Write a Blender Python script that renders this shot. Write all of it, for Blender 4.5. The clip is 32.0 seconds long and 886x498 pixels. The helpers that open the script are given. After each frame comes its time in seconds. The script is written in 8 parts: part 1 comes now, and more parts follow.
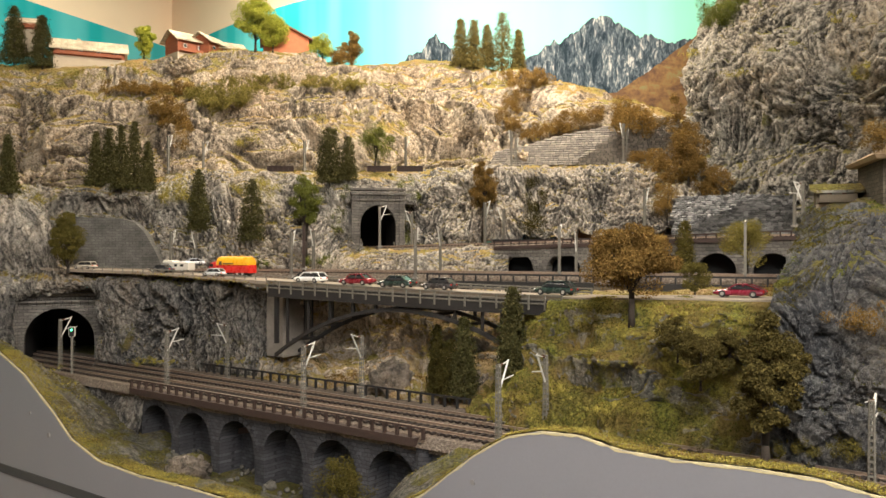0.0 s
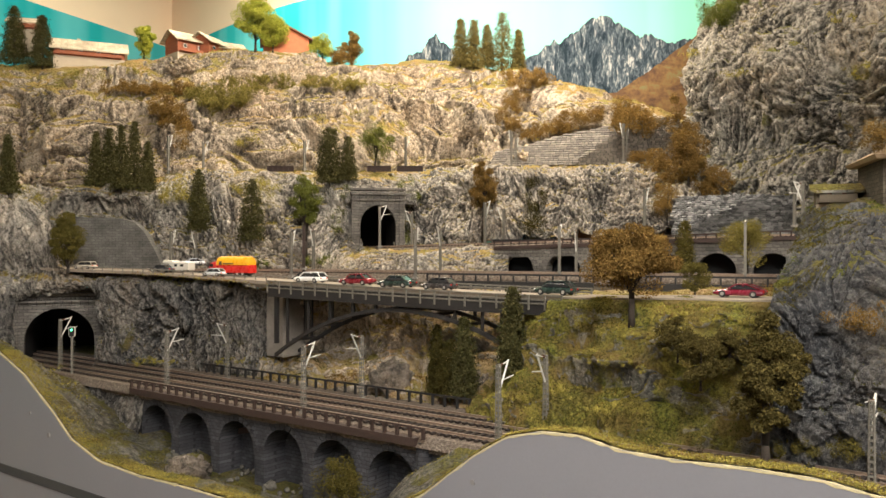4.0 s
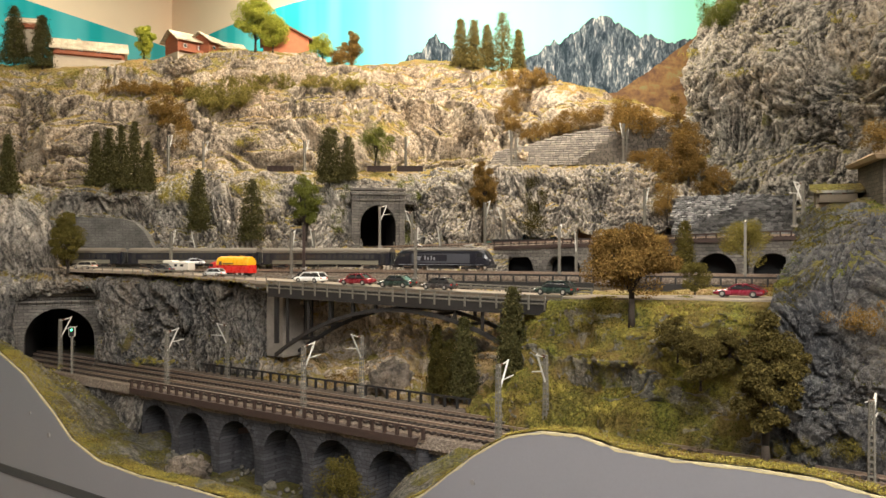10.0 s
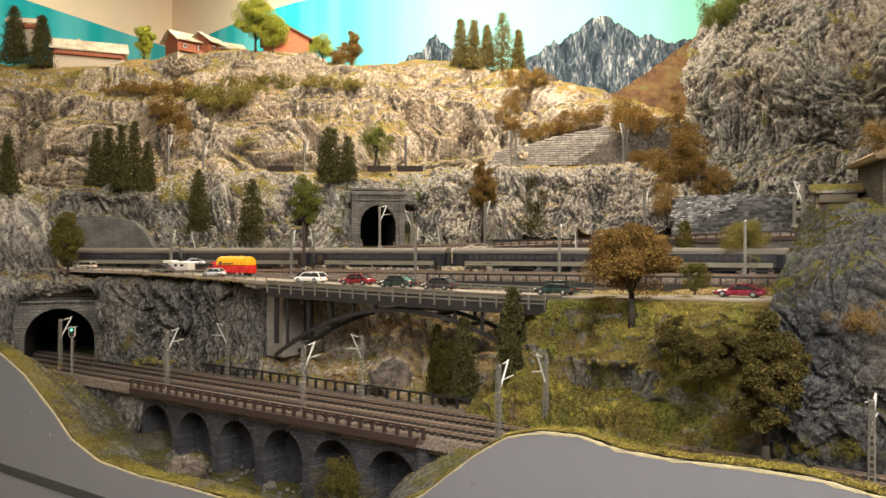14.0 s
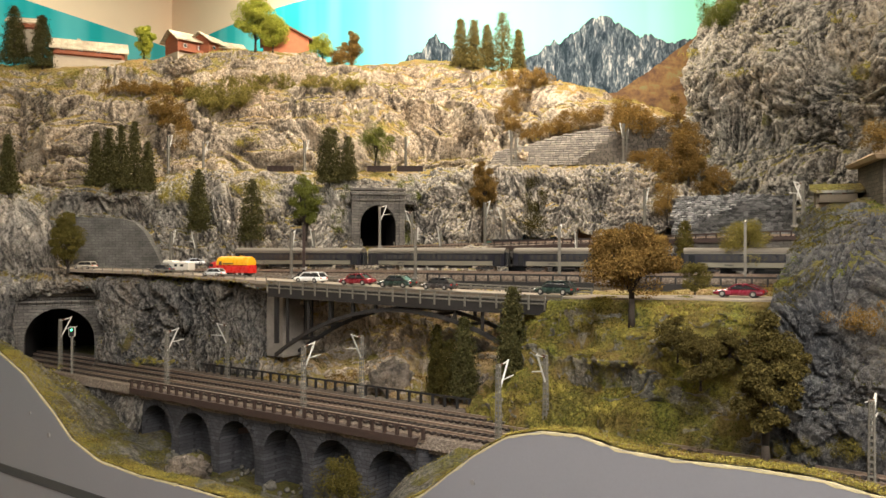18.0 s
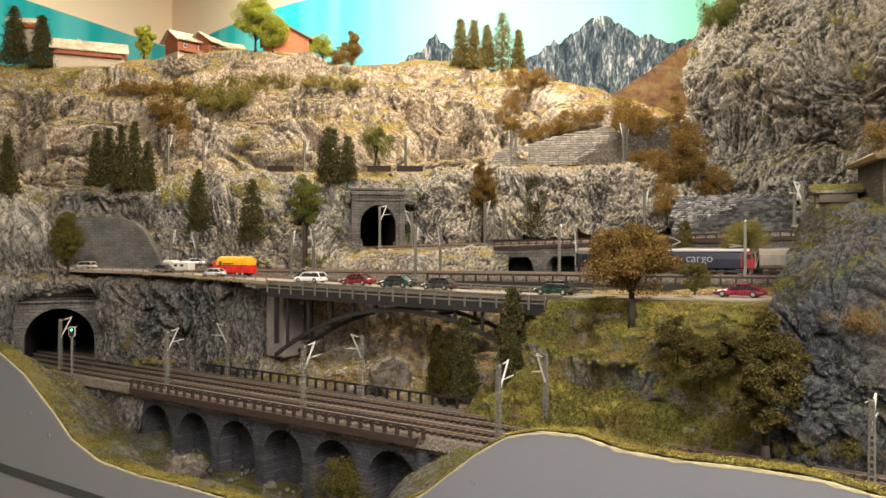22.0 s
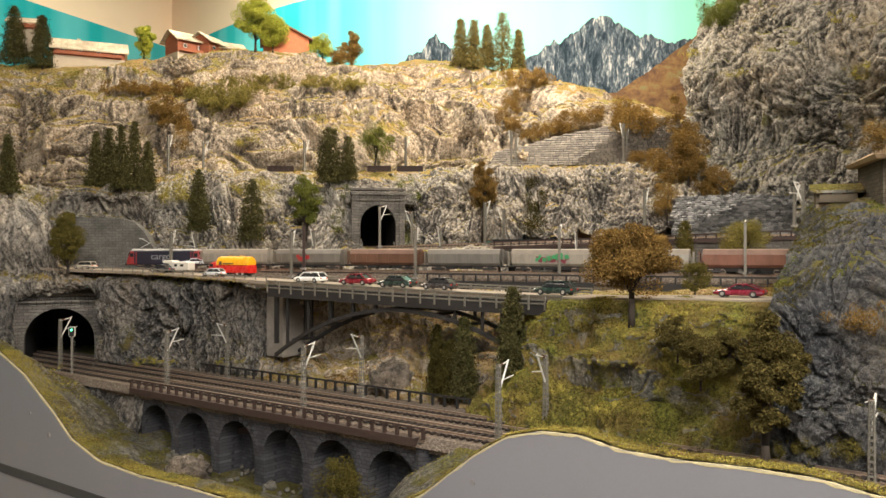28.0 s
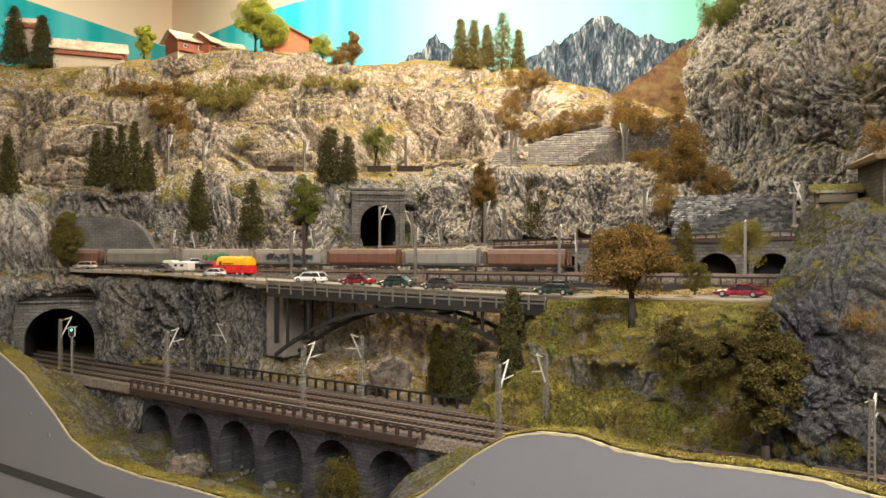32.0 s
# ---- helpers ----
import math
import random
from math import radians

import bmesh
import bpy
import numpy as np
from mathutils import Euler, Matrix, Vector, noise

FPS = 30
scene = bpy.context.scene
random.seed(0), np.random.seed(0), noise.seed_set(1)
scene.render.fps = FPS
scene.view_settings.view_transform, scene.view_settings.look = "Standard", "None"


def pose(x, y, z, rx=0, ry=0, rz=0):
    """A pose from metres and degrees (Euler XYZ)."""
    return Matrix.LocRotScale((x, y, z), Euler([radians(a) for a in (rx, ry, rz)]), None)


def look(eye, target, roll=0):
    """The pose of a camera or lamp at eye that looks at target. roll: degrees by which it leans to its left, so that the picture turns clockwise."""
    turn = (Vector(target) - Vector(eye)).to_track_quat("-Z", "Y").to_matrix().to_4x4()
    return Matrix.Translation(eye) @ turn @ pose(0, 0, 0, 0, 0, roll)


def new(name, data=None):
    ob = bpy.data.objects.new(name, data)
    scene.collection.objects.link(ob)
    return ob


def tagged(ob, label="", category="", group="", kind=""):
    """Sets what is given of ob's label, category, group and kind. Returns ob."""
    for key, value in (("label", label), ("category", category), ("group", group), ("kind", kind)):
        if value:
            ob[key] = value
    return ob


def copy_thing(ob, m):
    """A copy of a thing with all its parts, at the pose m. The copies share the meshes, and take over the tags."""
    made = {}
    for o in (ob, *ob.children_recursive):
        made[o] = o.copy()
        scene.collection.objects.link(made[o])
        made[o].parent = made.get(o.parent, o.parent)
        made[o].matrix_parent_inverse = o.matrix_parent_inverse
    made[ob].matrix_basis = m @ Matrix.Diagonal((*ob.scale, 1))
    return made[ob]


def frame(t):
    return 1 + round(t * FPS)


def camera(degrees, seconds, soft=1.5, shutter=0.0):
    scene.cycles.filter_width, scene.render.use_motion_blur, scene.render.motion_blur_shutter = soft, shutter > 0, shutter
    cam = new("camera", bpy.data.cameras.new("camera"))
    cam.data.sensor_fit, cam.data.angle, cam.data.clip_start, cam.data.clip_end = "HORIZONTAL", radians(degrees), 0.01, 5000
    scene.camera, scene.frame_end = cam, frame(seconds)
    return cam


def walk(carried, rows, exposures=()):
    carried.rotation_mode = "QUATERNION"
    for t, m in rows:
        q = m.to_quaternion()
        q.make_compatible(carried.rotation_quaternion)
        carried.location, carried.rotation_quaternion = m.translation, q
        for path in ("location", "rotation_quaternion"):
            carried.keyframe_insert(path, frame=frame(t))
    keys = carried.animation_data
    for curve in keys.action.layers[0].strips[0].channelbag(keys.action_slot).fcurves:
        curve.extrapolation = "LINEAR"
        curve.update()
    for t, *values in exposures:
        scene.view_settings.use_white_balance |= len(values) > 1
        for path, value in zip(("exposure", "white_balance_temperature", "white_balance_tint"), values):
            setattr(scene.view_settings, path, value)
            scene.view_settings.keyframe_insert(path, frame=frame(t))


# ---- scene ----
cam = camera(58, 32.0)
EYE = Vector((0, 0, 1.45))
walk(cam, [(0, look(EYE, (0, 2, 1.45))), (32, look(EYE, (0, 2, 1.45)))])

# ---- world and lamps ----
world = bpy.data.worlds.new("room_air")
scene.world = world
world.use_nodes = True
world.node_tree.nodes["Background"].inputs[0].default_value = (0.9, 0.95, 1.0, 1)
world.node_tree.nodes["Background"].inputs[1].default_value = 0.05
scene.view_settings.exposure = 0.1


def lamp(name, eye, target, w, h, power, colour):
    data = bpy.data.lights.new(name, "AREA")
    data.shape, data.size, data.size_y = "RECTANGLE", w, h
    data.energy, data.color = power, colour
    ob = new(name, data)
    ob.matrix_world = look(eye, target)
    return ob


WARM = (1.0, 0.86, 0.68)
lamp("lamp_over_peaks", (0.15, 1.98, 2.68), (0.0, 2.38, 1.7), 0.8, 0.10, 43, WARM)
# added fill, brightens the dim walls of the far corner
lamp("lamp_over_corner", (-0.9, 2.9, 2.68), (-0.9, 3.0, 1.5), 0.5, 0.1, 13, WARM)
lamp("lamp_over_valley", (0.35, -0.35, 2.66), (0.05, 1.4, 1.3), 1.4, 0.2, 79, (1.0, 0.92, 0.82))
# added fill from out of view, lifts the dark parts
lamp("lamp_over_room", (0.0, -1.4, 2.66), (0.0, -1.1, 0.0), 1.6, 1.0, 40, (0.94, 0.97, 1.0))


# ---- small builders ----
def link_mesh(name, verts, faces, mat=None, smooth=False):
    me = bpy.data.meshes.new(name)
    me.from_pydata([tuple(v) for v in verts], [], faces)
    if mat:
        me.materials.append(mat)
    if smooth:
        me.polygons.foreach_set("use_smooth", [True] * len(me.polygons))
    me.update()
    return me


def mesh_of(bm, name, mat, smooth=False):
    me = bpy.data.meshes.new(name)
    bmesh.ops.recalc_face_normals(bm, faces=bm.faces)
    bm.to_mesh(me)
    bm.free()
    for m in (mat if isinstance(mat, (list, tuple)) else [mat]):
        me.materials.append(m)
    if smooth:
        me.polygons.foreach_set("use_smooth", [True] * len(me.polygons))
    return me


def part(name, bm, mat, parent=None, label="", smooth=False, at=None):
    data = bm if isinstance(bm, bpy.types.Mesh) else mesh_of(bm, name, mat, smooth)
    ob = new(name, data)
    if parent:
        ob.parent = parent
    if at is not None:
        ob.matrix_basis = at
    return tagged(ob, label)


def box(bm, c, s, m=None, bevel=0.0, taper=1.0):
    """A box of size s at c, turned by m; taper narrows its top."""
    r = bmesh.ops.create_cube(bm, size=1.0)
    vs = r["verts"]
    for v in vs:
        k = taper if v.co.z > 0 else 1.0
        v.co = Vector((v.co.x * s[0] * k, v.co.y * s[1] * k, v.co.z * s[2]))
    if bevel:
        es = list({e for v in vs for e in v.link_edges})
        out = bmesh.ops.bevel(bm, geom=es, offset=bevel, segments=2, affect="EDGES", profile=0.6)
        vs = [v for v in out["verts"]]
    t = Matrix.Translation(c) @ (m if m is not None else Matrix())
    bmesh.ops.transform(bm, matrix=t, verts=list(set(vs)))
    return vs


def rod(bm, a, b, r, r2=None, seg=8):
    """A round bar from a to b."""
    a, b = Vector(a), Vector(b)
    d = b - a
    q = d.to_track_quat("Z", "Y").to_matrix().to_4x4()
    bmesh.ops.create_cone(bm, cap_ends=True, segments=seg, radius1=r, radius2=r if r2 is None else r2,
                          depth=d.length, matrix=Matrix.Translation((a + b) / 2) @ q)


def beam(bm, a, b, w, h):
    """A square bar from a to b, w wide and h high."""
    a, b = Vector(a), Vector(b)
    d = b - a
    q = d.to_track_quat("X", "Z").to_matrix().to_4x4()
    box(bm, (a + b) / 2, (d.length, w, h), q)


def empty(name, m=None, label="", category="", group="", kind=""):
    ob = new(name)
    ob.empty_display_size = 0.02
    if m is not None:
        ob.matrix_basis = m
    return tagged(ob, label, category, group, kind)


def crom(pts, n, closed=False):
    """n points evenly stepped along a smooth curve through pts."""
    p = np.array([tuple(v) for v in pts], float)
    if closed:
        p = np.vstack([p[-1], p, p[0], p[1]])
    else:
        p = np.vstack([2 * p[0] - p[1], p, 2 * p[-1] - p[-2]])
    m = len(p) - 3
    t = np.linspace(0, m, n)
    i = np.minimum(t.astype(int), m - 1)
    f = (t - i)[:, None]
    a, b, c, d = p[i], p[i + 1], p[i + 2], p[i + 3]
    return 0.5 * (2 * b + (c - a) * f + (2 * a - 5 * b + 4 * c - d) * f ** 2 + (3 * b - a - 3 * c + d) * f ** 3)


def interp(x, xs, ys):
    return float(np.interp(x, xs, ys))


# the front line runs along D; N points away from it, into the layout
D = Vector((0.806, -0.592, 0)).normalized()
N = Vector((0.592, 0.806, 0)).normalized()


def along(u, v, z):
    """A place u along the front line, v across it, z above or below eye level."""
    return D * u + N * v + Vector((0, 0, EYE.z + z))


TURN = Matrix.Rotation(math.atan2(D.y, D.x), 4, "Z")


# ---- materials ----
class Nodes:
    def __init__(self, name):
        self.mat = bpy.data.materials.new(name)
        self.mat.use_nodes = True
        self.t = self.mat.node_tree
        self.bsdf = self.t.nodes["Principled BSDF"]
        self.co = self.t.nodes.new("ShaderNodeTexCoord").outputs["Object"]

    def node(self, kind, **inputs):
        n = self.t.nodes.new("ShaderNode" + kind)
        for k, v in inputs.items():
            self.put(n.inputs[k.replace("_", " ")], v)
        return n

    def put(self, socket, v):
        if isinstance(v, bpy.types.NodeSocket):
            self.t.links.new(v, socket)
        elif isinstance(v, tuple) and len(v) == 3 and socket.type == "RGBA":
            socket.default_value = (*v, 1)
        else:
            socket.default_value = v

    def noise(self, scale, detail=4, rough=0.6, dist=0.0, vec=None):
        n = self.node("TexNoise", Vector=vec or self.co, Scale=scale, Detail=detail, Roughness=rough, Distortion=dist)
        return n.outputs["Fac"]

    def cells(self, scale, feature="F1", vec=None):
        n = self.node("TexVoronoi", Vector=vec or self.co, Scale=scale)
        n.feature = feature
        return n.outputs["Distance"]

    def stretch(self, s):
        n = self.node("Mapping", Vector=self.co, Scale=s)
        return n.outputs["Vector"]

    def ramp(self, fac, *stops):
        n = self.node("ValToRGB", Fac=fac)
        e = n.color_ramp.elements
        while len(e) < len(stops):
            e.new(0.5)
        for el, (pos, c) in zip(e, stops):
            el.position = pos
            el.color = (*c, 1) if isinstance(c, tuple) else (c, c, c, 1)
        return n.outputs["Color"]

    def mix(self, fac, a, b, mode="MIX"):
        n = self.t.nodes.new("ShaderNodeMix")
        n.data_type, n.blend_type = "RGBA", mode
        self.put(n.inputs[0], fac)
        self.put(n.inputs[6], a)
        self.put(n.inputs[7], b)
        return n.outputs[2]

    def math(self, op, a, b=0.0):
        n = self.t.nodes.new("ShaderNodeMath")
        n.operation = op
        self.put(n.inputs[0], a)
        self.put(n.inputs[1], b)
        return n.outputs[0]

    def up(self):
        g = self.t.nodes.new("ShaderNodeNewGeometry")
        s = self.t.nodes.new("ShaderNodeSeparateXYZ")
        self.t.links.new(g.outputs["Normal"], s.inputs[0])
        return s.outputs["Z"]

    def edge(self):
        return self.t.nodes.new("ShaderNodeNewGeometry").outputs["Pointiness"]

    def random(self):
        return self.t.nodes.new("ShaderNodeObjectInfo").outputs["Random"]

    def island(self):
        return self.t.nodes.new("ShaderNodeNewGeometry").outputs["Random Per Island"]

    def done(self, colour, rough=0.8, metal=0.0, height=None, depth=0.001, strength=0.6, spec=0.3):
        b = self.bsdf
        self.put(b.inputs["Base Color"], colour)
        self.put(b.inputs["Roughness"], rough)
        self.put(b.inputs["Metallic"], metal)
        self.put(b.inputs["Specular IOR Level"], spec)
        if height is not None:
            n = self.node("Bump", Height=height, Distance=depth, Strength=strength)
            self.put(b.inputs["Normal"], n.outputs["Normal"])
        return self.mat


def rock_material(name, dark, mid, light, green, grass_from=0.55, blotch=9.0, strata=(1, 1, 0.5), moss=0.62):
    n = Nodes(name)
    v = n.stretch(strata)
    big = n.noise(blotch, 5, 0.6, 0.6, v)
    fine = n.noise(120, 7, 0.8, 0.25)
    vo = n.node("TexVoronoi", Vector=n.stretch((1, 1, 0.75)), Scale=115.0)
    lump = vo.outputs["Distance"]
    chip = n.node("SeparateColor", Color=vo.outputs["Color"]).outputs[0]
    grain = n.noise(420, 3, 0.6)
    both = n.math("ADD", n.math("ADD", n.math("MULTIPLY", big, 0.46), n.math("MULTIPLY", fine, 0.46)), n.math("MULTIPLY", chip, 0.08))
    col = n.ramp(both, (0.41, dark), (0.485, mid), (0.575, light))
    warm = n.ramp(n.noise(5, 4, 0.6, 0.5), (0.42, 0.0), (0.62, 0.55))
    col = n.mix(warm, col, n.mix(1.0, col, (1.18, 0.98, 0.76), "MULTIPLY"))
    # pale drybrushed edges; clefts darkened with paint and shade put into the colour
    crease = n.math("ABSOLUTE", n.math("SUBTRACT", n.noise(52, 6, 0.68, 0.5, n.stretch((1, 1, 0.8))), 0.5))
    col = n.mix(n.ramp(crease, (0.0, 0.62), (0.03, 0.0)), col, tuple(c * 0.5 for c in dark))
    # pale flecks put the sunlit specks of the fine relief into the colour
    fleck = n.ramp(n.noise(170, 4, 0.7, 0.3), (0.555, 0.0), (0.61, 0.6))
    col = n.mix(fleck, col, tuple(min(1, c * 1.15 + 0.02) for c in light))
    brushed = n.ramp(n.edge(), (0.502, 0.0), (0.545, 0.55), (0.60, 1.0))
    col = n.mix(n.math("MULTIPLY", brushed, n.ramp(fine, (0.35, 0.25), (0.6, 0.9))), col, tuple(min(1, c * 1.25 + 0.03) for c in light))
    cleft_shade = n.ramp(n.edge(), (0.4, 1.0), (0.49, 0.0))
    col = n.mix(n.math("MULTIPLY", cleft_shade, 0.75), col, tuple(c * 0.45 for c in dark))
    # flock where the ground lies flat, and moss in patches
    patch_n = n.noise(16, 5, 0.65, 0.5)
    level = n.math("ADD", n.up(), n.math("MULTIPLY", n.math("SUBTRACT", patch_n, 0.5), 0.9))
    flat = n.ramp(level, (grass_from, 0.0), (grass_from + 0.12, 1.0))
    spots = n.ramp(n.noise(11, 6, 0.7, 0.8), (moss, 0.0), (moss + 0.06, 1.0))
    cover = n.math("MAXIMUM", flat, n.math("MULTIPLY", spots, 0.85))
    flock = n.noise(260, 4, 0.7)
    hue = n.noise(14, 4, 0.6)
    g0, g1, g2 = green
    gcol = n.mix(n.ramp(hue, (0.35, 0.0), (0.65, 1.0)), n.mix(n.ramp(flock, (0.35, 0.0), (0.65, 1.0)), g0, g1), g2)
    gcol = n.mix(n.ramp(flock, (0.3, 0.7), (0.5, 0.0)), gcol, tuple(c * 0.35 for c in g0))
    col = n.mix(cover, col, gcol)
    h = n.math("ADD", n.math("ADD", n.math("MULTIPLY", fine, 1.0), n.math("MULTIPLY", lump, -0.65)), n.math("MULTIPLY", grain, 0.3))
    h = n.math("ADD", h, n.math("MULTIPLY", n.math("MINIMUM", crease, 0.12), 3.0))
    h = n.math("ADD", h, n.math("MULTIPLY", n.math("MULTIPLY", flock, cover), 0.7))
    return n.done(col, 0.9, 0, h, 0.012, 1.0, 0.2)


MEADOW = ((0.19, 0.17, 0.045), (0.42, 0.36, 0.10), (0.46, 0.30, 0.11))
PASTURE = ((0.09, 0.10, 0.02), (0.24, 0.24, 0.05), (0.20, 0.15, 0.05))
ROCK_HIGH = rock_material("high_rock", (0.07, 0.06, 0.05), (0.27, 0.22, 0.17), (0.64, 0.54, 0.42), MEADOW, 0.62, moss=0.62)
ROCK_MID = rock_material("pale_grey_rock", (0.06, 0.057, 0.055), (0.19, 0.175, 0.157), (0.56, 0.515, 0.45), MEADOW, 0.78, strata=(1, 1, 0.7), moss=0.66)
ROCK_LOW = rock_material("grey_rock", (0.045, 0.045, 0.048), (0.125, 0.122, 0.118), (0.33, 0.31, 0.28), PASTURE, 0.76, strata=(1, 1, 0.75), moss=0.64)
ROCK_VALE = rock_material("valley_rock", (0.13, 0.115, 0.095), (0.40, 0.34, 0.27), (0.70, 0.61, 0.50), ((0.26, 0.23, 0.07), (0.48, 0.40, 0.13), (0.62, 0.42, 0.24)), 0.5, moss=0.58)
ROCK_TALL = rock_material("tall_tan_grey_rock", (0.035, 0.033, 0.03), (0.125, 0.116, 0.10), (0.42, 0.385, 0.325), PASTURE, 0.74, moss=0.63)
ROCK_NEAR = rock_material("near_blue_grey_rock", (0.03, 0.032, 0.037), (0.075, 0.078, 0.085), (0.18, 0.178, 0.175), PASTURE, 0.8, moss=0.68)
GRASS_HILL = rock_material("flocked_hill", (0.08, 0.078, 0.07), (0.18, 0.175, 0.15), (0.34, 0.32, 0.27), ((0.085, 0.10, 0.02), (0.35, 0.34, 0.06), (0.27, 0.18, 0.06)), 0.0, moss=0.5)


def plain(name, colour, rough=0.6, metal=0.0, scale=60.0, vary=0.25, bump=0.3, depth=0.0006, spec=0.35, fine=300.0, vec=None):
    """A paint, metal, plaster or wood with stains and grain."""
    n = Nodes(name)
    v = n.stretch(vec) if vec else n.co
    big, small = n.noise(scale, 5, 0.6, 0.3, v), n.noise(fine, 3, 0.6, 0, v)
    k = n.ramp(n.math("ADD", n.math("MULTIPLY", big, 0.65), n.math("MULTIPLY", small, 0.35)), (0.32, 1 - vary), (0.68, 1.0 + 0 * vary))
    col = n.mix(1.0, colour, k, "MULTIPLY")
    rg = n.ramp(big, (0.3, max(0, rough - 0.1)), (0.7, min(1, rough + 0.1)))
    return n.done(col, rg, metal, small, depth, bump, spec)


def stone_material(name, a, b, joint, size, strength=0.9):
    """Coursed stone for surfaces seen from afar."""
    n = Nodes(name)
    s = n.node("SeparateXYZ", Vector=n.co)
    flatx = n.math("MULTIPLY", n.math("SUBTRACT", s.outputs["X"], s.outputs["Y"]), 0.78)
    wob = n.math("MULTIPLY", n.noise(40, 3), 0.004)
    comb = n.node("CombineXYZ", X=n.math("ADD", flatx, wob), Y=n.math("ADD", s.outputs["Z"], wob), Z=0.0)
    br = n.node("TexBrick", Vector=comb.outputs[0], Scale=1.0, Color1=a, Color2=b, Mortar=joint)
    br.inputs["Mortar Size"].default_value = size * 0.09
    br.inputs["Brick Width"].default_value = size * 2.0
    br.inputs["Row Height"].default_value = size
    br.inputs["Mortar Smooth"].default_value = 0.4
    br.inputs["Bias"].default_value = 0.0
    stain = n.ramp(n.noise(18, 5, 0.65), (0.35, 0.6), (0.65, 1.15))
    grain = n.noise(350, 4, 0.65)
    col = n.mix(1.0, n.mix(1.0, br.outputs["Color"], stain, "MULTIPLY"), n.ramp(grain, (0.3, 0.75), (0.7, 1.1)), "MULTIPLY")
    h = n.math("ADD", n.math("MULTIPLY", br.outputs["Fac"], -1.0), n.math("MULTIPLY", grain, 0.5))
    return n.done(col, 0.85, 0, h, 0.0015, strength, 0.25)


STONE_DARK = stone_material("dark_viaduct_stone", (0.046, 0.046, 0.052), (0.078, 0.077, 0.085), (0.028, 0.028, 0.031), 0.0058)
STONE_PORTAL = stone_material("portal_stone", (0.125, 0.115, 0.105), (0.21, 0.192, 0.17), (0.07, 0.065, 0.06), 0.0068)
STONE_WALL = stone_material("retaining_stone", (0.2, 0.185, 0.165), (0.34, 0.31, 0.27), (0.10, 0.09, 0.08), 0.0085)
STONE_GREY = stone_material("grey_block_wall", (0.125, 0.12, 0.11), (0.155, 0.148, 0.135), (0.085, 0.08, 0.074), 0.0062, 0.7)
CONCRETE = plain("concrete", (0.27, 0.245, 0.215), 0.9, 0, 30, 0.45, 0.5, 0.001)
FASCIA_GREY = plain("grey_fascia_paint", (0.195, 0.195, 0.215), 0.55, 0, 6, 0.10, 0.15, 0.0004)
PLASTER_EDGE = plain("bare_plaster_edge", (0.50, 0.43, 0.25), 0.95, 0, 120, 0.35, 0.8, 0.002)
BLACK = plain("hollow_black", (0.012, 0.012, 0.013), 0.95, 0, 40, 0.3, 0.2)
STEEL_DARK = plain("weathered_dark_steel", (0.032, 0.029, 0.028), 0.6, 0.2, 80, 0.45, 0.4)
RUST_BROWN = plain("rust_brown_paint", (0.05, 0.03, 0.024), 0.75, 0, 90, 0.5, 0.4)
RAIL_STEEL = plain("rusty_rail", (0.42, 0.32, 0.25), 0.38, 0.6, 200, 0.4, 0.2)
SLEEPER_WOOD = plain("brown_sleeper", (0.03, 0.021, 0.017), 0.85, 0, 150, 0.5, 0.5)
ASPHALT = plain("pale_asphalt", (0.30, 0.25, 0.195), 0.9, 0, 25, 0.35, 0.5)
GREY_MAST = plain("galvanised_mast", (0.21, 0.195, 0.165), 0.55, 0.3, 120, 0.4, 0.3)
WHITE_PAINT = plain("off_white_paint", (0.72, 0.69, 0.62), 0.5, 0, 90, 0.25, 0.2)
WALL_BEIGE = plain("beige_wall_paint", (0.74, 0.60, 0.44), 0.9, 0, 3, 0.08, 0.2)
CEILING_WHITE = plain("white_ceiling_paint", (0.75, 0.74, 0.72), 0.9, 0, 3, 0.06, 0.2)
FLOOR_GREY = plain("grey_lino", (0.25, 0.24, 0.23), 0.5, 0, 4, 0.2, 0.2)


def ballast_material():
    n = Nodes("brown_grey_ballast")
    c = n.cells(330)
    col = n.ramp(n.noise(240, 4, 0.8), (0.3, (0.045, 0.037, 0.03)), (0.5, (0.13, 0.105, 0.084)), (0.72, (0.32, 0.275, 0.225)))
    col = n.mix(n.ramp(n.noise(12, 4), (0.4, 0.0), (0.7, 0.6)), col, (0.12, 0.085, 0.06))
    return n.done(col, 0.95, 0, n.math("MULTIPLY", c, -1.0), 0.002, 0.9, 0.2)


BALLAST = ballast_material()


# ---- the ground, in lofted sheets of carved plaster ----
def facet(q):
    """Tilted plane pieces, as on broken rock."""
    d, pts = noise.voronoi(q)
    c = pts[0]
    g = noise.cell_vector(c * 53.7)
    h = noise.cell(c * 31.3)
    return (q - c).dot(g) * 0.8 + h * 0.5 + 0.25 * min(1.0, (d[1] - d[0]) * 6) - 0.2


def lattice(ix, iy, iz, salt):
    """Repeatable random numbers in 0..1, one for each cell of a grid."""
    h = (ix * 374761393 + iy * 668265263 + iz * 2147483647 + salt * 1274126177) & 0xFFFFFFFF
    h = ((h ^ (h >> 13)) * 1274126177) & 0xFFFFFFFF
    h = ((h ^ (h >> 16)) * 668265263) & 0xFFFFFFFF
    return (h ^ (h >> 15)) / 4294967295.0


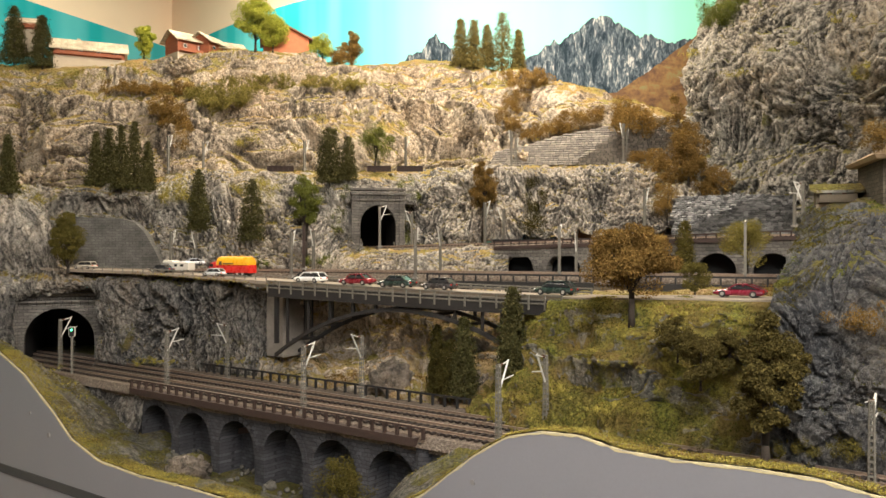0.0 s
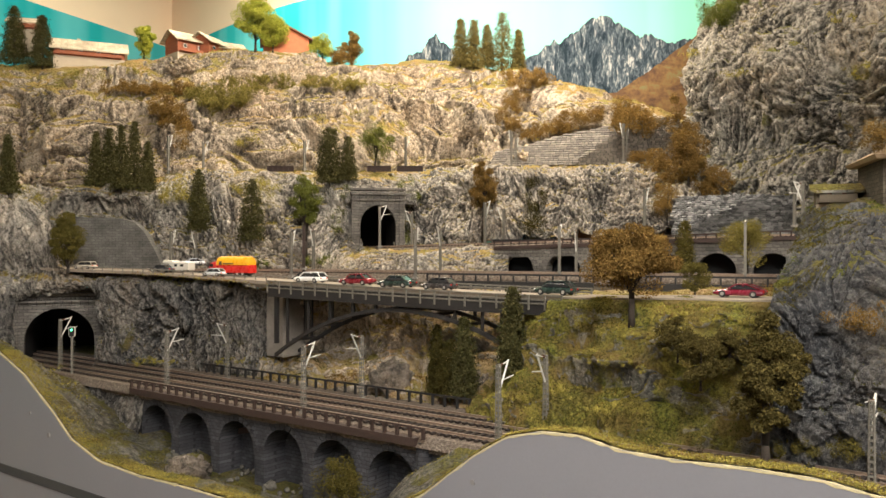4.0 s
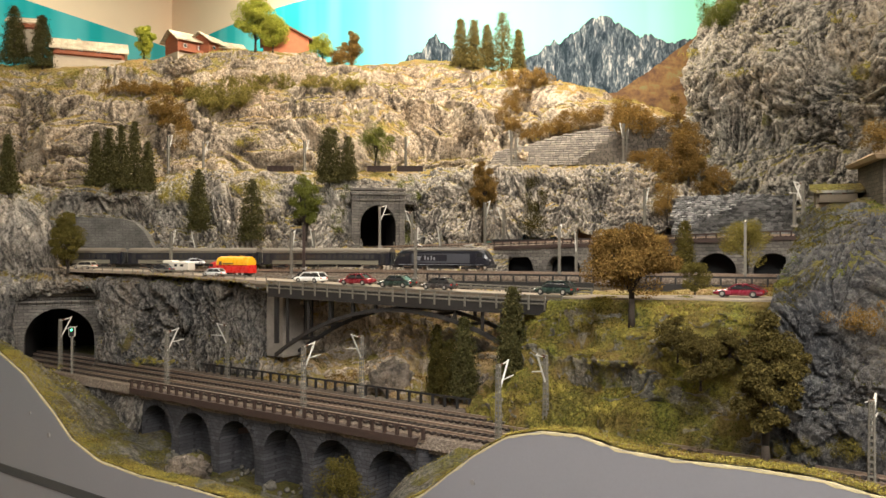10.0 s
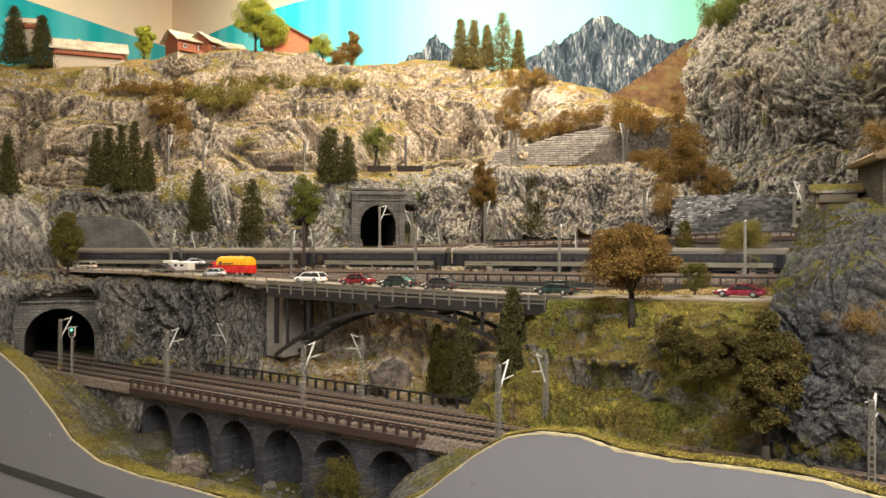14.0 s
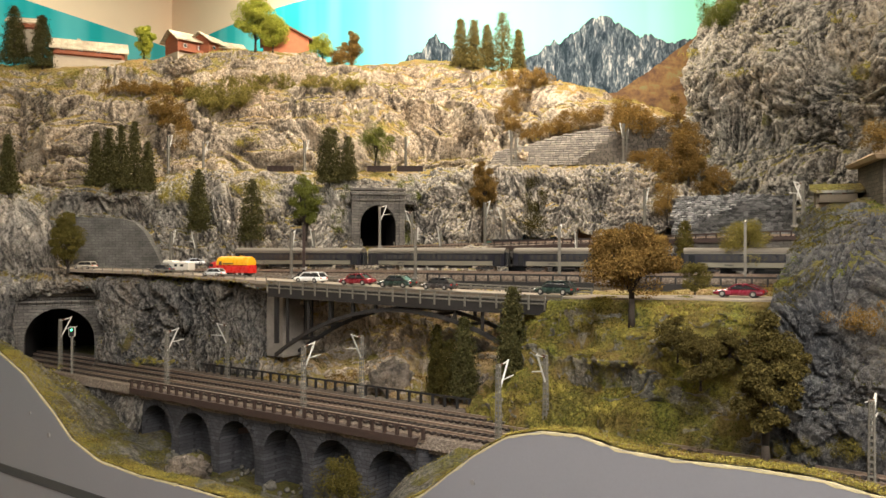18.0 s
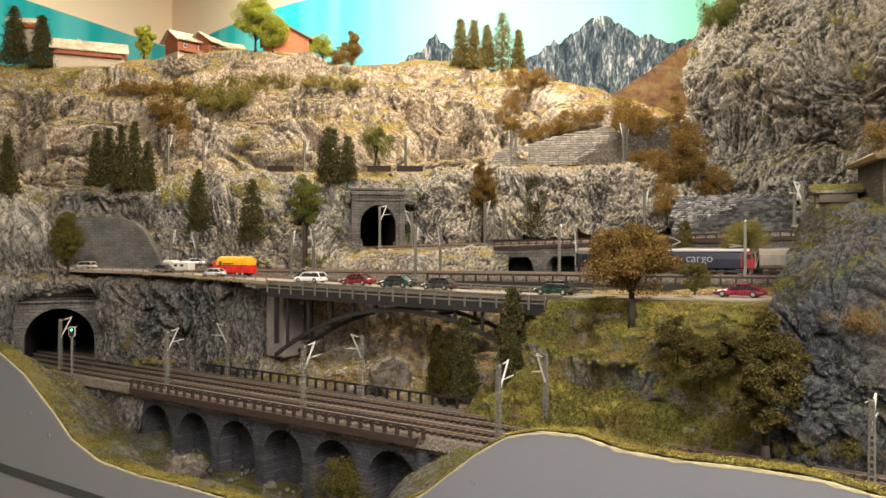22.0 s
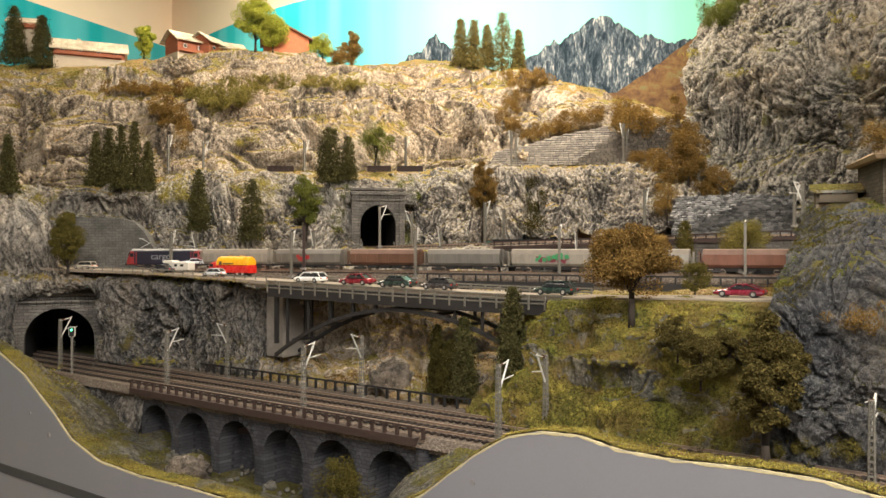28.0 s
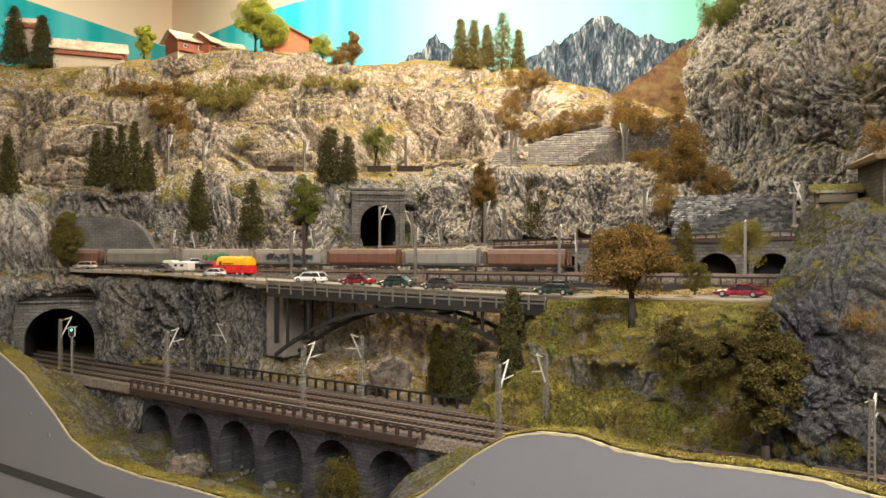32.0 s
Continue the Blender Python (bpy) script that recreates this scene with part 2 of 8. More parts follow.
def field(p, salt=0):
    """Smooth noise at many places at once, about -0.7 to 0.7."""
    i = np.floor(p).astype(np.int64)
    f = p - i
    w = f * f * f * (f * (f * 6 - 15) + 10)
    out = 0.0
    for dx in (0, 1):
        for dy in (0, 1):
            for dz in (0, 1):
                c = (i[:, 0] + dx, i[:, 1] + dy, i[:, 2] + dz)
                t = 6.28318 * lattice(*c, salt)
                z = 2 * lattice(*c, salt + 7) - 1
                r = np.sqrt(1 - z * z)
                g = r * np.cos(t) * (f[:, 0] - dx) + r * np.sin(t) * (f[:, 1] - dy) + z * (f[:, 2] - dz)
                k = (w[:, 0] if dx else 1 - w[:, 0]) * (w[:, 1] if dy else 1 - w[:, 1]) * (w[:, 2] if dz else 1 - w[:, 2])
                out = out + k * g
    return out


def planes(p, salt=0):
    """Tilted plane pieces with clefts between them, as on broken rock."""
    i = np.floor(p).astype(np.int64)
    d1, d2, val = np.full(len(p), 9.0), np.full(len(p), 9.0), np.zeros(len(p))
    for dx in (-1, 0, 1):
        for dy in (-1, 0, 1):
            for dz in (-1, 0, 1):
                c = (i[:, 0] + dx, i[:, 1] + dy, i[:, 2] + dz)
                at = [c[k] + lattice(*c, salt + 11 + k) for k in range(3)]
                q = [p[:, k] - at[k] for k in range(3)]
                d = np.sqrt(q[0] ** 2 + q[1] ** 2 + q[2] ** 2)
                h = sum(q[k] * (2 * lattice(*c, salt + 21 + k) - 1) for k in range(3)) * 0.9 + 0.5 * lattice(*c, salt + 31)
                near = d < d1
                d2 = np.where(near, d1, np.minimum(d2, d))
                val = np.where(near, h, val)
                d1 = np.where(near, d, d1)
    return val + 0.25 * np.minimum(1.0, (d2 - d1) * 6) - 0.35


def sheet(name, rows, nu, nv, mat, label, amp=0.02, freq=11.0, stretch=(1, 1, 0.7), seed=0.0, fold=0.5, turn=0.0, terrace=0.0, step=0.07, calm=0.0, kind="structure", forms=(), crisp=1.0, flock=()):
    """A rough sheet lofted over rows of places, lowest row first. fold: share of long folds; terrace: share of level ledges;
    forms: bosses and hollows (x, z, half width, half height, depth); flock: tufts (leaf, count, least slope, patch, label)."""
    cross = [crom(r, nu) for r in rows]
    grid = np.stack([crom([c[i] for c in cross], nv) for i in range(nu)])  # nu, nv, 3
    du = np.gradient(grid, axis=0)
    dv = np.gradient(grid, axis=1)
    nor = np.cross(du, dv)
    nor /= np.linalg.norm(nor, axis=2)[..., None] + 1e-9
    p, nrm = grid.reshape(-1, 3), nor.reshape(-1, 3)
    off = np.array((seed, seed * 1.7, -seed * 0.6))
    salt = int(seed * 10)
    ct, sn = math.cos(turn), math.sin(turn)
    q = np.stack([(ct * p[:, 0] + sn * p[:, 2]) * stretch[0], p[:, 1] * stretch[1], (ct * p[:, 2] - sn * p[:, 0]) * stretch[2]], 1) * freq + off
    warp = np.stack([field(q * 0.5, salt + k) for k in (1, 2, 3)], 1)
    q2 = q + warp * 1.1
    q3 = q2 + 0.22 * np.stack([field(q2 * 2.1, salt + k) for k in (4, 5, 6)], 1)
    long_fold = 0.32 - abs(field(q2 * 0.42, salt)) * 1.5
    mid_fold = 0.3 - abs(field(q2 * 1.25 + off, salt + 2)) * 1.3
    crag = 0.3 - abs(field(q3 * 2.9 - off, salt + 3)) * 1.5
    cleft = abs(field(q3 * 4.3 + off, salt + 4)) * 1.5 - 0.3
    edge = 0.25 - abs(field(q3 * 7.1, salt + 5)) * 1.4
    chip = 0.25 - abs(field(q3 * 13.0, salt + 6)) * 1.4
    k = fold * 1.5 * long_fold + 0.42 * mid_fold + (1 - fold) * 0.75 * planes(q2 * 0.9, salt) + 0.22 * planes(q3 * 2.3, salt + 1)
    k = k + crisp * (0.24 * crag + 0.13 * cleft + 0.10 * edge + 0.045 * chip)
    k = k - k.mean()
    if calm:
        j = np.tile(np.arange(nv), nu)
        k = k * np.clip((1 - j / nv) / calm, 0.16, 1.0)
    lift = amp * k
    for fx, fz, rx, rz, h in forms:
        lift = lift + h * np.exp(-((p[:, 0] - fx) / rx) ** 2 - ((p[:, 2] - fz) / rz) ** 2)
    r = p + nrm * lift[:, None]
    if terrace:
        t = (r[:, 2] + 0.12 * field(q * 0.22, salt + 8) + 0.07 * field(q * 0.6, salt + 9)) / step
        fr = t - np.floor(t)
        sm = np.clip((fr - 0.45) / 0.55, 0.0, 1.0)
        r[:, 2] += terrace * step * (sm * sm * (3 - 2 * sm) - fr)
    verts = r.reshape(nu, nv, 3)
    idx = np.arange(nu * nv).reshape(nu, nv)
    faces = np.stack([idx[:-1, :-1], idx[1:, :-1], idx[1:, 1:], idx[:-1, 1:]], -1).reshape(-1, 4)
    me = bpy.data.meshes.new(name)
    me.vertices.add(nu * nv)
    me.vertices.foreach_set("co", verts.reshape(-1).astype(np.float32))
    me.loops.add(faces.size)
    me.loops.foreach_set("vertex_index", faces.reshape(-1).astype(np.int32))
    me.polygons.add(len(faces))
    me.polygons.foreach_set("loop_start", np.arange(0, faces.size, 4, dtype=np.int32))
    me.polygons.foreach_set("use_smooth", np.ones(len(faces), bool))
    me.materials.append(mat)
    me.update(calc_edges=True)
    me.validate()
    for k, f in enumerate(flock):
        FLOCKS.append((verts, f, salt + 40 + k))
    return tagged(new(name, me), label, "rock face", kind=kind)


FLOCKS = []

# high mountain behind the upper line
sheet("mountain_high", [
    [(-1.187, 1.990, 1.508), (-0.919, 2.050, 1.531), (-0.751, 2.150, 1.588), (-0.520, 2.200, 1.599), (-0.289, 2.220, 1.601), (-0.053, 2.220, 1.601), (0.149, 2.200, 1.599), (0.333, 2.180, 1.606), (0.617, 2.050, 1.596)],
    [(-1.193, 2.000, 1.600), (-0.923, 2.060, 1.619), (-0.747, 2.140, 1.663), (-0.524, 2.220, 1.674), (-0.293, 2.250, 1.674), (-0.054, 2.250, 1.674), (0.152, 2.240, 1.680), (0.339, 2.220, 1.684), (0.632, 2.100, 1.674)],
    [(-1.253, 2.100, 1.748), (-0.959, 2.140, 1.747), (-0.782, 2.240, 1.768), (-0.545, 2.310, 1.786), (-0.304, 2.340, 1.791), (-0.056, 2.340, 1.791), (0.159, 2.340, 1.791), (0.351, 2.300, 1.785), (0.663, 2.200, 1.763)],
    [(-1.313, 2.200, 1.872), (-0.995, 2.220, 1.875), (-0.824, 2.360, 1.894), (-0.576, 2.440, 1.926), (-0.321, 2.470, 1.906), (-0.059, 2.470, 1.915), (0.164, 2.420, 1.897), (0.360, 2.360, 1.869), (0.681, 2.260, 1.803)],
    [(-1.408, 2.360, 1.989), (-1.076, 2.400, 1.986), (-0.891, 2.550, 2.056), (-0.614, 2.600, 2.092), (-0.341, 2.620, 2.035), (-0.063, 2.640, 2.072), (0.174, 2.560, 2.024), (0.376, 2.460, 1.953), (0.699, 2.320, 1.837)],
    [(-1.671, 2.800, 2.097), (-1.255, 2.800, 2.101), (-0.995, 2.850, 2.137), (-0.661, 2.800, 2.135), (-0.364, 2.800, 2.089), (-0.067, 2.800, 2.101), (0.190, 2.800, 2.070), (0.420, 2.750, 1.987), (0.813, 2.700, 1.901)],
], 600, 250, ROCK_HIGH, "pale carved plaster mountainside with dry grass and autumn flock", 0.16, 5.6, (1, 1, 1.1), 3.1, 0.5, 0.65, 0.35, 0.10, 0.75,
    forms=((-0.57, 2.045, 0.13, 0.03, 0.025), (-0.55, 1.985, 0.12, 0.022, -0.06), (-0.095, 1.905, 0.07, 0.035, -0.08), (-0.07, 1.855, 0.09, 0.02, 0.05), (-0.86, 2.03, 0.05, 0.03, -0.06), (-1.2, 1.75, 0.12, 0.12, -0.08), (0.08, 1.82, 0.07, 0.06, 0.05), (0.43, 1.78, 0.2, 0.07, -0.05), (-0.43, 1.83, 0.09, 0.03, 0.05), (-0.95, 1.95, 0.1, 0.02, 0.04)),
    flock=(("moss", 15000, 0.5, 5.0, 0.0030, "yellow-green flock on the mountain ledges"), ("orange", 9000, 0.45, 6.0, 0.0030, "orange-brown flock on the mountain ledges")))

# the tall rock that closes the valley
sheet("mountain_tall", [
    [(0.566, 2.020, 1.451), (0.590, 1.960, 1.451), (0.686, 1.880, 1.451), (0.800, 1.780, 1.451), (0.946, 1.600, 1.451), (1.077, 1.500, 1.451)],
    [(0.571, 2.040, 1.567), (0.596, 1.970, 1.577), (0.690, 1.890, 1.578), (0.805, 1.790, 1.565), (0.946, 1.600, 1.576), (1.077, 1.500, 1.568)],
    [(0.609, 2.120, 1.736), (0.644, 2.020, 1.737), (0.704, 1.930, 1.724), (0.809, 1.800, 1.719), (0.958, 1.620, 1.703), (1.092, 1.520, 1.688)],
    [(0.670, 2.250, 1.897), (0.698, 2.120, 1.931), (0.751, 2.020, 1.923), (0.836, 1.860, 1.898), (0.958, 1.620, 1.841), (1.077, 1.500, 1.812)],
    [(0.765, 2.400, 2.096), (0.810, 2.300, 2.167), (0.857, 2.180, 2.176), (0.928, 2.000, 2.158), (1.059, 1.750, 2.107), (1.149, 1.600, 2.062)],
    [(0.909, 2.700, 2.235), (0.976, 2.650, 2.389), (1.059, 2.600, 2.463), (1.195, 2.500, 2.495), (1.392, 2.300, 2.460), (1.580, 2.200, 2.431)],
], 340, 330, ROCK_TALL, "tall grey carved rock mountain with moss and pale ridges", 0.07, 9.5, (1, 1, 0.8), 7.7, 0.35, -0.6, 0.1, 0.1, 0.5,
    forms=((0.80, 1.88, 0.10, 0.04, 0.015), (0.78, 1.72, 0.18, 0.08, -0.09), (0.87, 1.84, 0.03, 0.05, -0.06)), crisp=1.9,
    flock=(("olive", 5000, 0.55, 7.0, 0.0028, "olive flock in the folds of the tall rock"), ("moss", 3500, 0.6, 6.0, 0.0028, "yellow-green flock on the tall rock")))

# cliff between the main line and the upper line
sheet("cliff_mid_west", [
    [(-0.988, 1.930, 1.369), (-0.797, 1.930, 1.369), (-0.647, 1.890, 1.371), (-0.505, 1.860, 1.372), (-0.371, 1.850, 1.373), (-0.241, 1.850, 1.373), (-0.209, 1.920, 1.370)],
    [(-0.998, 1.950, 1.465), (-0.805, 1.950, 1.465), (-0.660, 1.930, 1.465), (-0.524, 1.930, 1.479), (-0.388, 1.930, 1.479), (-0.265, 1.930, 1.465), (-0.214, 2.000, 1.466)],
    [(-1.014, 1.980, 1.549), (-0.818, 1.980, 1.556), (-0.678, 1.980, 1.549), (-0.538, 1.980, 1.549), (-0.402, 2.000, 1.550), (-0.274, 2.000, 1.550), (-0.215, 2.010, 1.551)],
    [(-1.034, 2.020, 1.609), (-0.826, 2.000, 1.600), (-0.691, 2.020, 1.616), (-0.557, 2.050, 1.637), (-0.418, 2.080, 1.643), (-0.283, 2.060, 1.623), (-0.210, 2.060, 1.604)],
    [(-1.126, 2.200, 1.638), (-0.908, 2.200, 1.641), (-0.770, 2.250, 1.666), (-0.624, 2.300, 1.673), (-0.462, 2.300, 1.673), (-0.315, 2.300, 1.671), (-0.202, 2.300, 1.673)],
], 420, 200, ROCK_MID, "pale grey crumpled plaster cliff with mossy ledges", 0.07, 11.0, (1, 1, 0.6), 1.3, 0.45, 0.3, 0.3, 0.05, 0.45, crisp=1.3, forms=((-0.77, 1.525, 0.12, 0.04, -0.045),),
    flock=(("moss", 9000, 0.55, 7.0, 0.0025, "yellow-green flock on the cliff ledges"), ("olive", 5000, 0.4, 8.0, 0.0025, "olive flock in the folds of the cliff")))

sheet("cliff_mid_east", [
    [(-0.121, 2.030, 1.444), (-0.006, 1.990, 1.451), (0.132, 1.950, 1.465), (0.239, 1.920, 1.473), (0.354, 1.880, 1.478), (0.463, 1.840, 1.480), (0.580, 1.800, 1.482)],
    [(-0.113, 2.050, 1.517), (-0.006, 2.030, 1.523), (0.135, 1.990, 1.529), (0.244, 1.960, 1.528), (0.361, 1.920, 1.526), (0.473, 1.880, 1.531), (0.593, 1.840, 1.529)],
    [(-0.114, 2.070, 1.590), (-0.006, 2.070, 1.590), (0.138, 2.030, 1.595), (0.249, 2.000, 1.593), (0.370, 1.970, 1.598), (0.488, 1.940, 1.595), (0.613, 1.900, 1.592)],
    [(-0.125, 2.100, 1.633), (-0.006, 2.120, 1.649), (0.140, 2.070, 1.656), (0.255, 2.050, 1.656), (0.382, 2.030, 1.660), (0.506, 2.010, 1.660), (0.635, 1.970, 1.651)],
    [(-0.218, 2.300, 1.673), (-0.007, 2.300, 1.676), (0.156, 2.300, 1.683), (0.286, 2.300, 1.686), (0.433, 2.300, 1.692), (0.566, 2.250, 1.690), (0.709, 2.200, 1.685)],
], 420, 200, ROCK_MID, "pale grey carved cliff face with white ridges", 0.06, 13.0, (1, 1, 0.45), 5.2, 0.45, 0.15, 0.0, 0.07, 0.45, crisp=1.4,
    flock=(("moss", 4000, 0.6, 8.0, 0.0024, "yellow-green flock on the pale cliff"),))

sheet("cliff_over_portal", [
    [(-0.264, 2.030, 1.566), (-0.207, 2.030, 1.588), (-0.149, 2.030, 1.588), (-0.064, 2.060, 1.553)],
    [(-0.265, 2.040, 1.610), (-0.207, 2.030, 1.612), (-0.149, 2.030, 1.612), (-0.064, 2.070, 1.605)],
    [(-0.272, 2.090, 1.641), (-0.212, 2.080, 1.635), (-0.153, 2.080, 1.635), (-0.066, 2.120, 1.640)],
    [(-0.299, 2.300, 1.673), (-0.234, 2.300, 1.673), (-0.169, 2.300, 1.673), (-0.072, 2.300, 1.673)],
], 90, 50, ROCK_MID, "mossy rock above the single portal", 0.02, 12.0, (1, 1, 0.7), 1.9, 0.5)

sheet("terrace_upper", [
    [(-1.229, 2.060, 1.590), (-0.851, 2.060, 1.590), (-0.567, 2.090, 1.614), (-0.276, 2.120, 1.616), (0.024, 2.120, 1.616), (0.321, 2.100, 1.630), (0.649, 1.970, 1.621)],
    [(-1.253, 2.100, 1.615), (-0.867, 2.100, 1.622), (-0.578, 2.130, 1.649), (-0.280, 2.150, 1.651), (0.024, 2.150, 1.652), (0.324, 2.120, 1.661), (0.659, 2.000, 1.652)],
    [(-1.313, 2.200, 1.641), (-0.908, 2.200, 1.644), (-0.597, 2.200, 1.663), (-0.286, 2.200, 1.660), (0.025, 2.200, 1.665), (0.328, 2.150, 1.673), (0.675, 2.050, 1.666)],
    [(-1.492, 2.500, 1.678), (-1.032, 2.500, 1.682), (-0.679, 2.500, 1.703), (-0.325, 2.500, 1.703), (0.028, 2.500, 1.706), (0.367, 2.400, 1.710), (0.758, 2.300, 1.699)],
], 200, 60, ROCK_HIGH, "grassy shelf that carries the upper line", 0.008, 12.0, (1, 1, 1), 4.9, 0.5,
    flock=(("moss", 7000, 0.6, 7.0, 0.0026, "dry yellow flock along the upper line"), ("orange", 4000, 0.6, 9.0, 0.0026, "orange flock along the upper line")))

# ledge rock under the portal line
sheet("ledge_rock", [
    [(-0.238, 1.830, 1.379), (-0.107, 1.800, 1.380), (0.020, 1.770, 1.381), (0.143, 1.740, 1.382)],
    [(-0.242, 1.860, 1.418), (-0.109, 1.830, 1.419), (0.020, 1.800, 1.419), (0.145, 1.770, 1.420)],
    [(-0.247, 1.900, 1.435), (-0.112, 1.880, 1.439), (0.021, 1.850, 1.446), (0.149, 1.820, 1.450)],
    [(-0.268, 2.060, 1.456), (-0.121, 2.040, 1.456), (0.023, 2.000, 1.458), (0.162, 1.970, 1.460)],
], 180, 80, ROCK_MID, "pale rock ledge below the single line", 0.018, 16.0, (1, 1, 0.6), 2.2, 0.4, crisp=1.3,
    flock=(("moss", 2500, 0.7, 9.0, 0.0022, "yellow flock on the pale ledge"),))

# rock in the left foreground with the double portal
sheet("cliff_left_near", [
    [(-1.061, 1.660, 1.310), (-0.979, 1.680, 1.309), (-0.928, 1.740, 1.341), (-0.874, 1.755, 1.352), (-0.811, 1.755, 1.354), (-0.753, 1.740, 1.360)],
    [(-1.074, 1.680, 1.380), (-0.990, 1.700, 1.379), (-0.917, 1.720, 1.378), (-0.859, 1.725, 1.378), (-0.798, 1.725, 1.378), (-0.749, 1.730, 1.380)],
    [(-1.087, 1.700, 1.463), (-1.002, 1.720, 1.463), (-0.925, 1.735, 1.463), (-0.866, 1.740, 1.451), (-0.825, 1.745, 1.424), (-0.770, 1.745, 1.397)],
    [(-1.099, 1.720, 1.542), (-1.014, 1.740, 1.550), (-0.938, 1.760, 1.548), (-0.885, 1.765, 1.526), (-0.852, 1.775, 1.464), (-0.804, 1.765, 1.406)],
    [(-1.150, 1.800, 1.572), (-1.066, 1.830, 1.581), (-0.970, 1.820, 1.574), (-0.937, 1.830, 1.561), (-0.883, 1.800, 1.477), (-0.829, 1.780, 1.406)],
    [(-1.310, 2.050, 1.611), (-1.194, 2.050, 1.611), (-1.082, 2.030, 1.602), (-1.014, 1.980, 1.584), (-0.926, 1.860, 1.504), (-0.858, 1.800, 1.405)],
], 220, 200, ROCK_MID, "grey carved rock above the double tunnel", 0.035, 11.0, (1, 1, 0.6), 9.4, 0.4, 0.2, crisp=1.3, forms=((-0.92, 1.415, 0.14, 0.035, -0.04),),
    flock=(("moss", 2500, 0.6, 8.0, 0.0022, "yellow flock on the rock over the double tunnel"), ("olive", 2500, 0.45, 8.0, 0.0022, "olive flock on the rock over the double tunnel")))

sheet("cliff_left_foot", [
    [(-1.045, 1.600, 1.134), (-0.944, 1.620, 1.153), (-0.913, 1.680, 1.202), (-0.925, 1.750, 1.211)],
    [(-1.058, 1.620, 1.245), (-0.961, 1.650, 1.253), (-0.925, 1.690, 1.254), (-0.939, 1.770, 1.251)],
    [(-1.084, 1.660, 1.334), (-0.979, 1.680, 1.332), (-0.931, 1.710, 1.342), (-0.939, 1.780, 1.361)],
    [(-1.104, 1.690, 1.403), (-0.990, 1.700, 1.403), (-0.934, 1.730, 1.390), (-0.916, 1.790, 1.382)],
], 100, 90, ROCK_LOW, "grey carved rock beside the double tunnel", 0.025, 12.0, (1, 1, 0.7), 5.9, 0.4)

# rock face that carries the front line beside the viaduct
sheet("rock_under_line", [
    [tuple(along(u, 0.838, -0.40)) for u in (-1.75, -1.6, -1.5, -1.4, -1.31)],
    [tuple(along(u, 0.848, -0.33)) for u in (-1.75, -1.6, -1.5, -1.4, -1.31)],
    [tuple(along(u, 0.858, -0.275)) for u in (-1.75, -1.6, -1.5, -1.4, -1.31)],
    [tuple(along(u, 0.882, -0.254)) for u in (-1.75, -1.6, -1.5, -1.4, -1.31)],
], 150, 60, ROCK_LOW, "grey rock face below the front line", 0.022, 16.0, (1, 1, 0.6), 3.7, 0.4, 0.0, 0.0, 0.07, 0.3)

# cliff below the road
sheet("cliff_below_road", [
    [(-0.754, 1.728, 1.187), (-0.622, 1.728, 1.193), (-0.483, 1.668, 1.194), (-0.364, 1.608, 1.192), (-0.324, 1.628, 1.189), (-0.325, 1.748, 1.184)],
    [(-0.753, 1.744, 1.257), (-0.624, 1.724, 1.259), (-0.488, 1.674, 1.259), (-0.382, 1.624, 1.259), (-0.332, 1.624, 1.259), (-0.333, 1.774, 1.241)],
    [(-0.756, 1.744, 1.317), (-0.632, 1.714, 1.319), (-0.498, 1.669, 1.320), (-0.393, 1.624, 1.320), (-0.332, 1.614, 1.321), (-0.335, 1.764, 1.309)],
    [(-0.761, 1.740, 1.375), (-0.642, 1.700, 1.375), (-0.509, 1.660, 1.374), (-0.404, 1.615, 1.372), (-0.339, 1.600, 1.370), (-0.339, 1.750, 1.362)],
    [(-0.779, 1.780, 1.386), (-0.661, 1.750, 1.384), (-0.528, 1.720, 1.381), (-0.420, 1.680, 1.378), (-0.350, 1.650, 1.377), (-0.342, 1.800, 1.370)],
], 320, 170, ROCK_LOW, "dark grey rock cliff below the road", 0.04, 13.0, (1, 1, 0.5), 4.4, 0.4, 0.2, crisp=1.4,
    flock=(("moss", 1800, 0.45, 10.0, 0.0020, "yellow moss on the cliff below the road"), ("orange", 1500, 0.5, 9.0, 0.0020, "tan flock on the cliff below the road")))

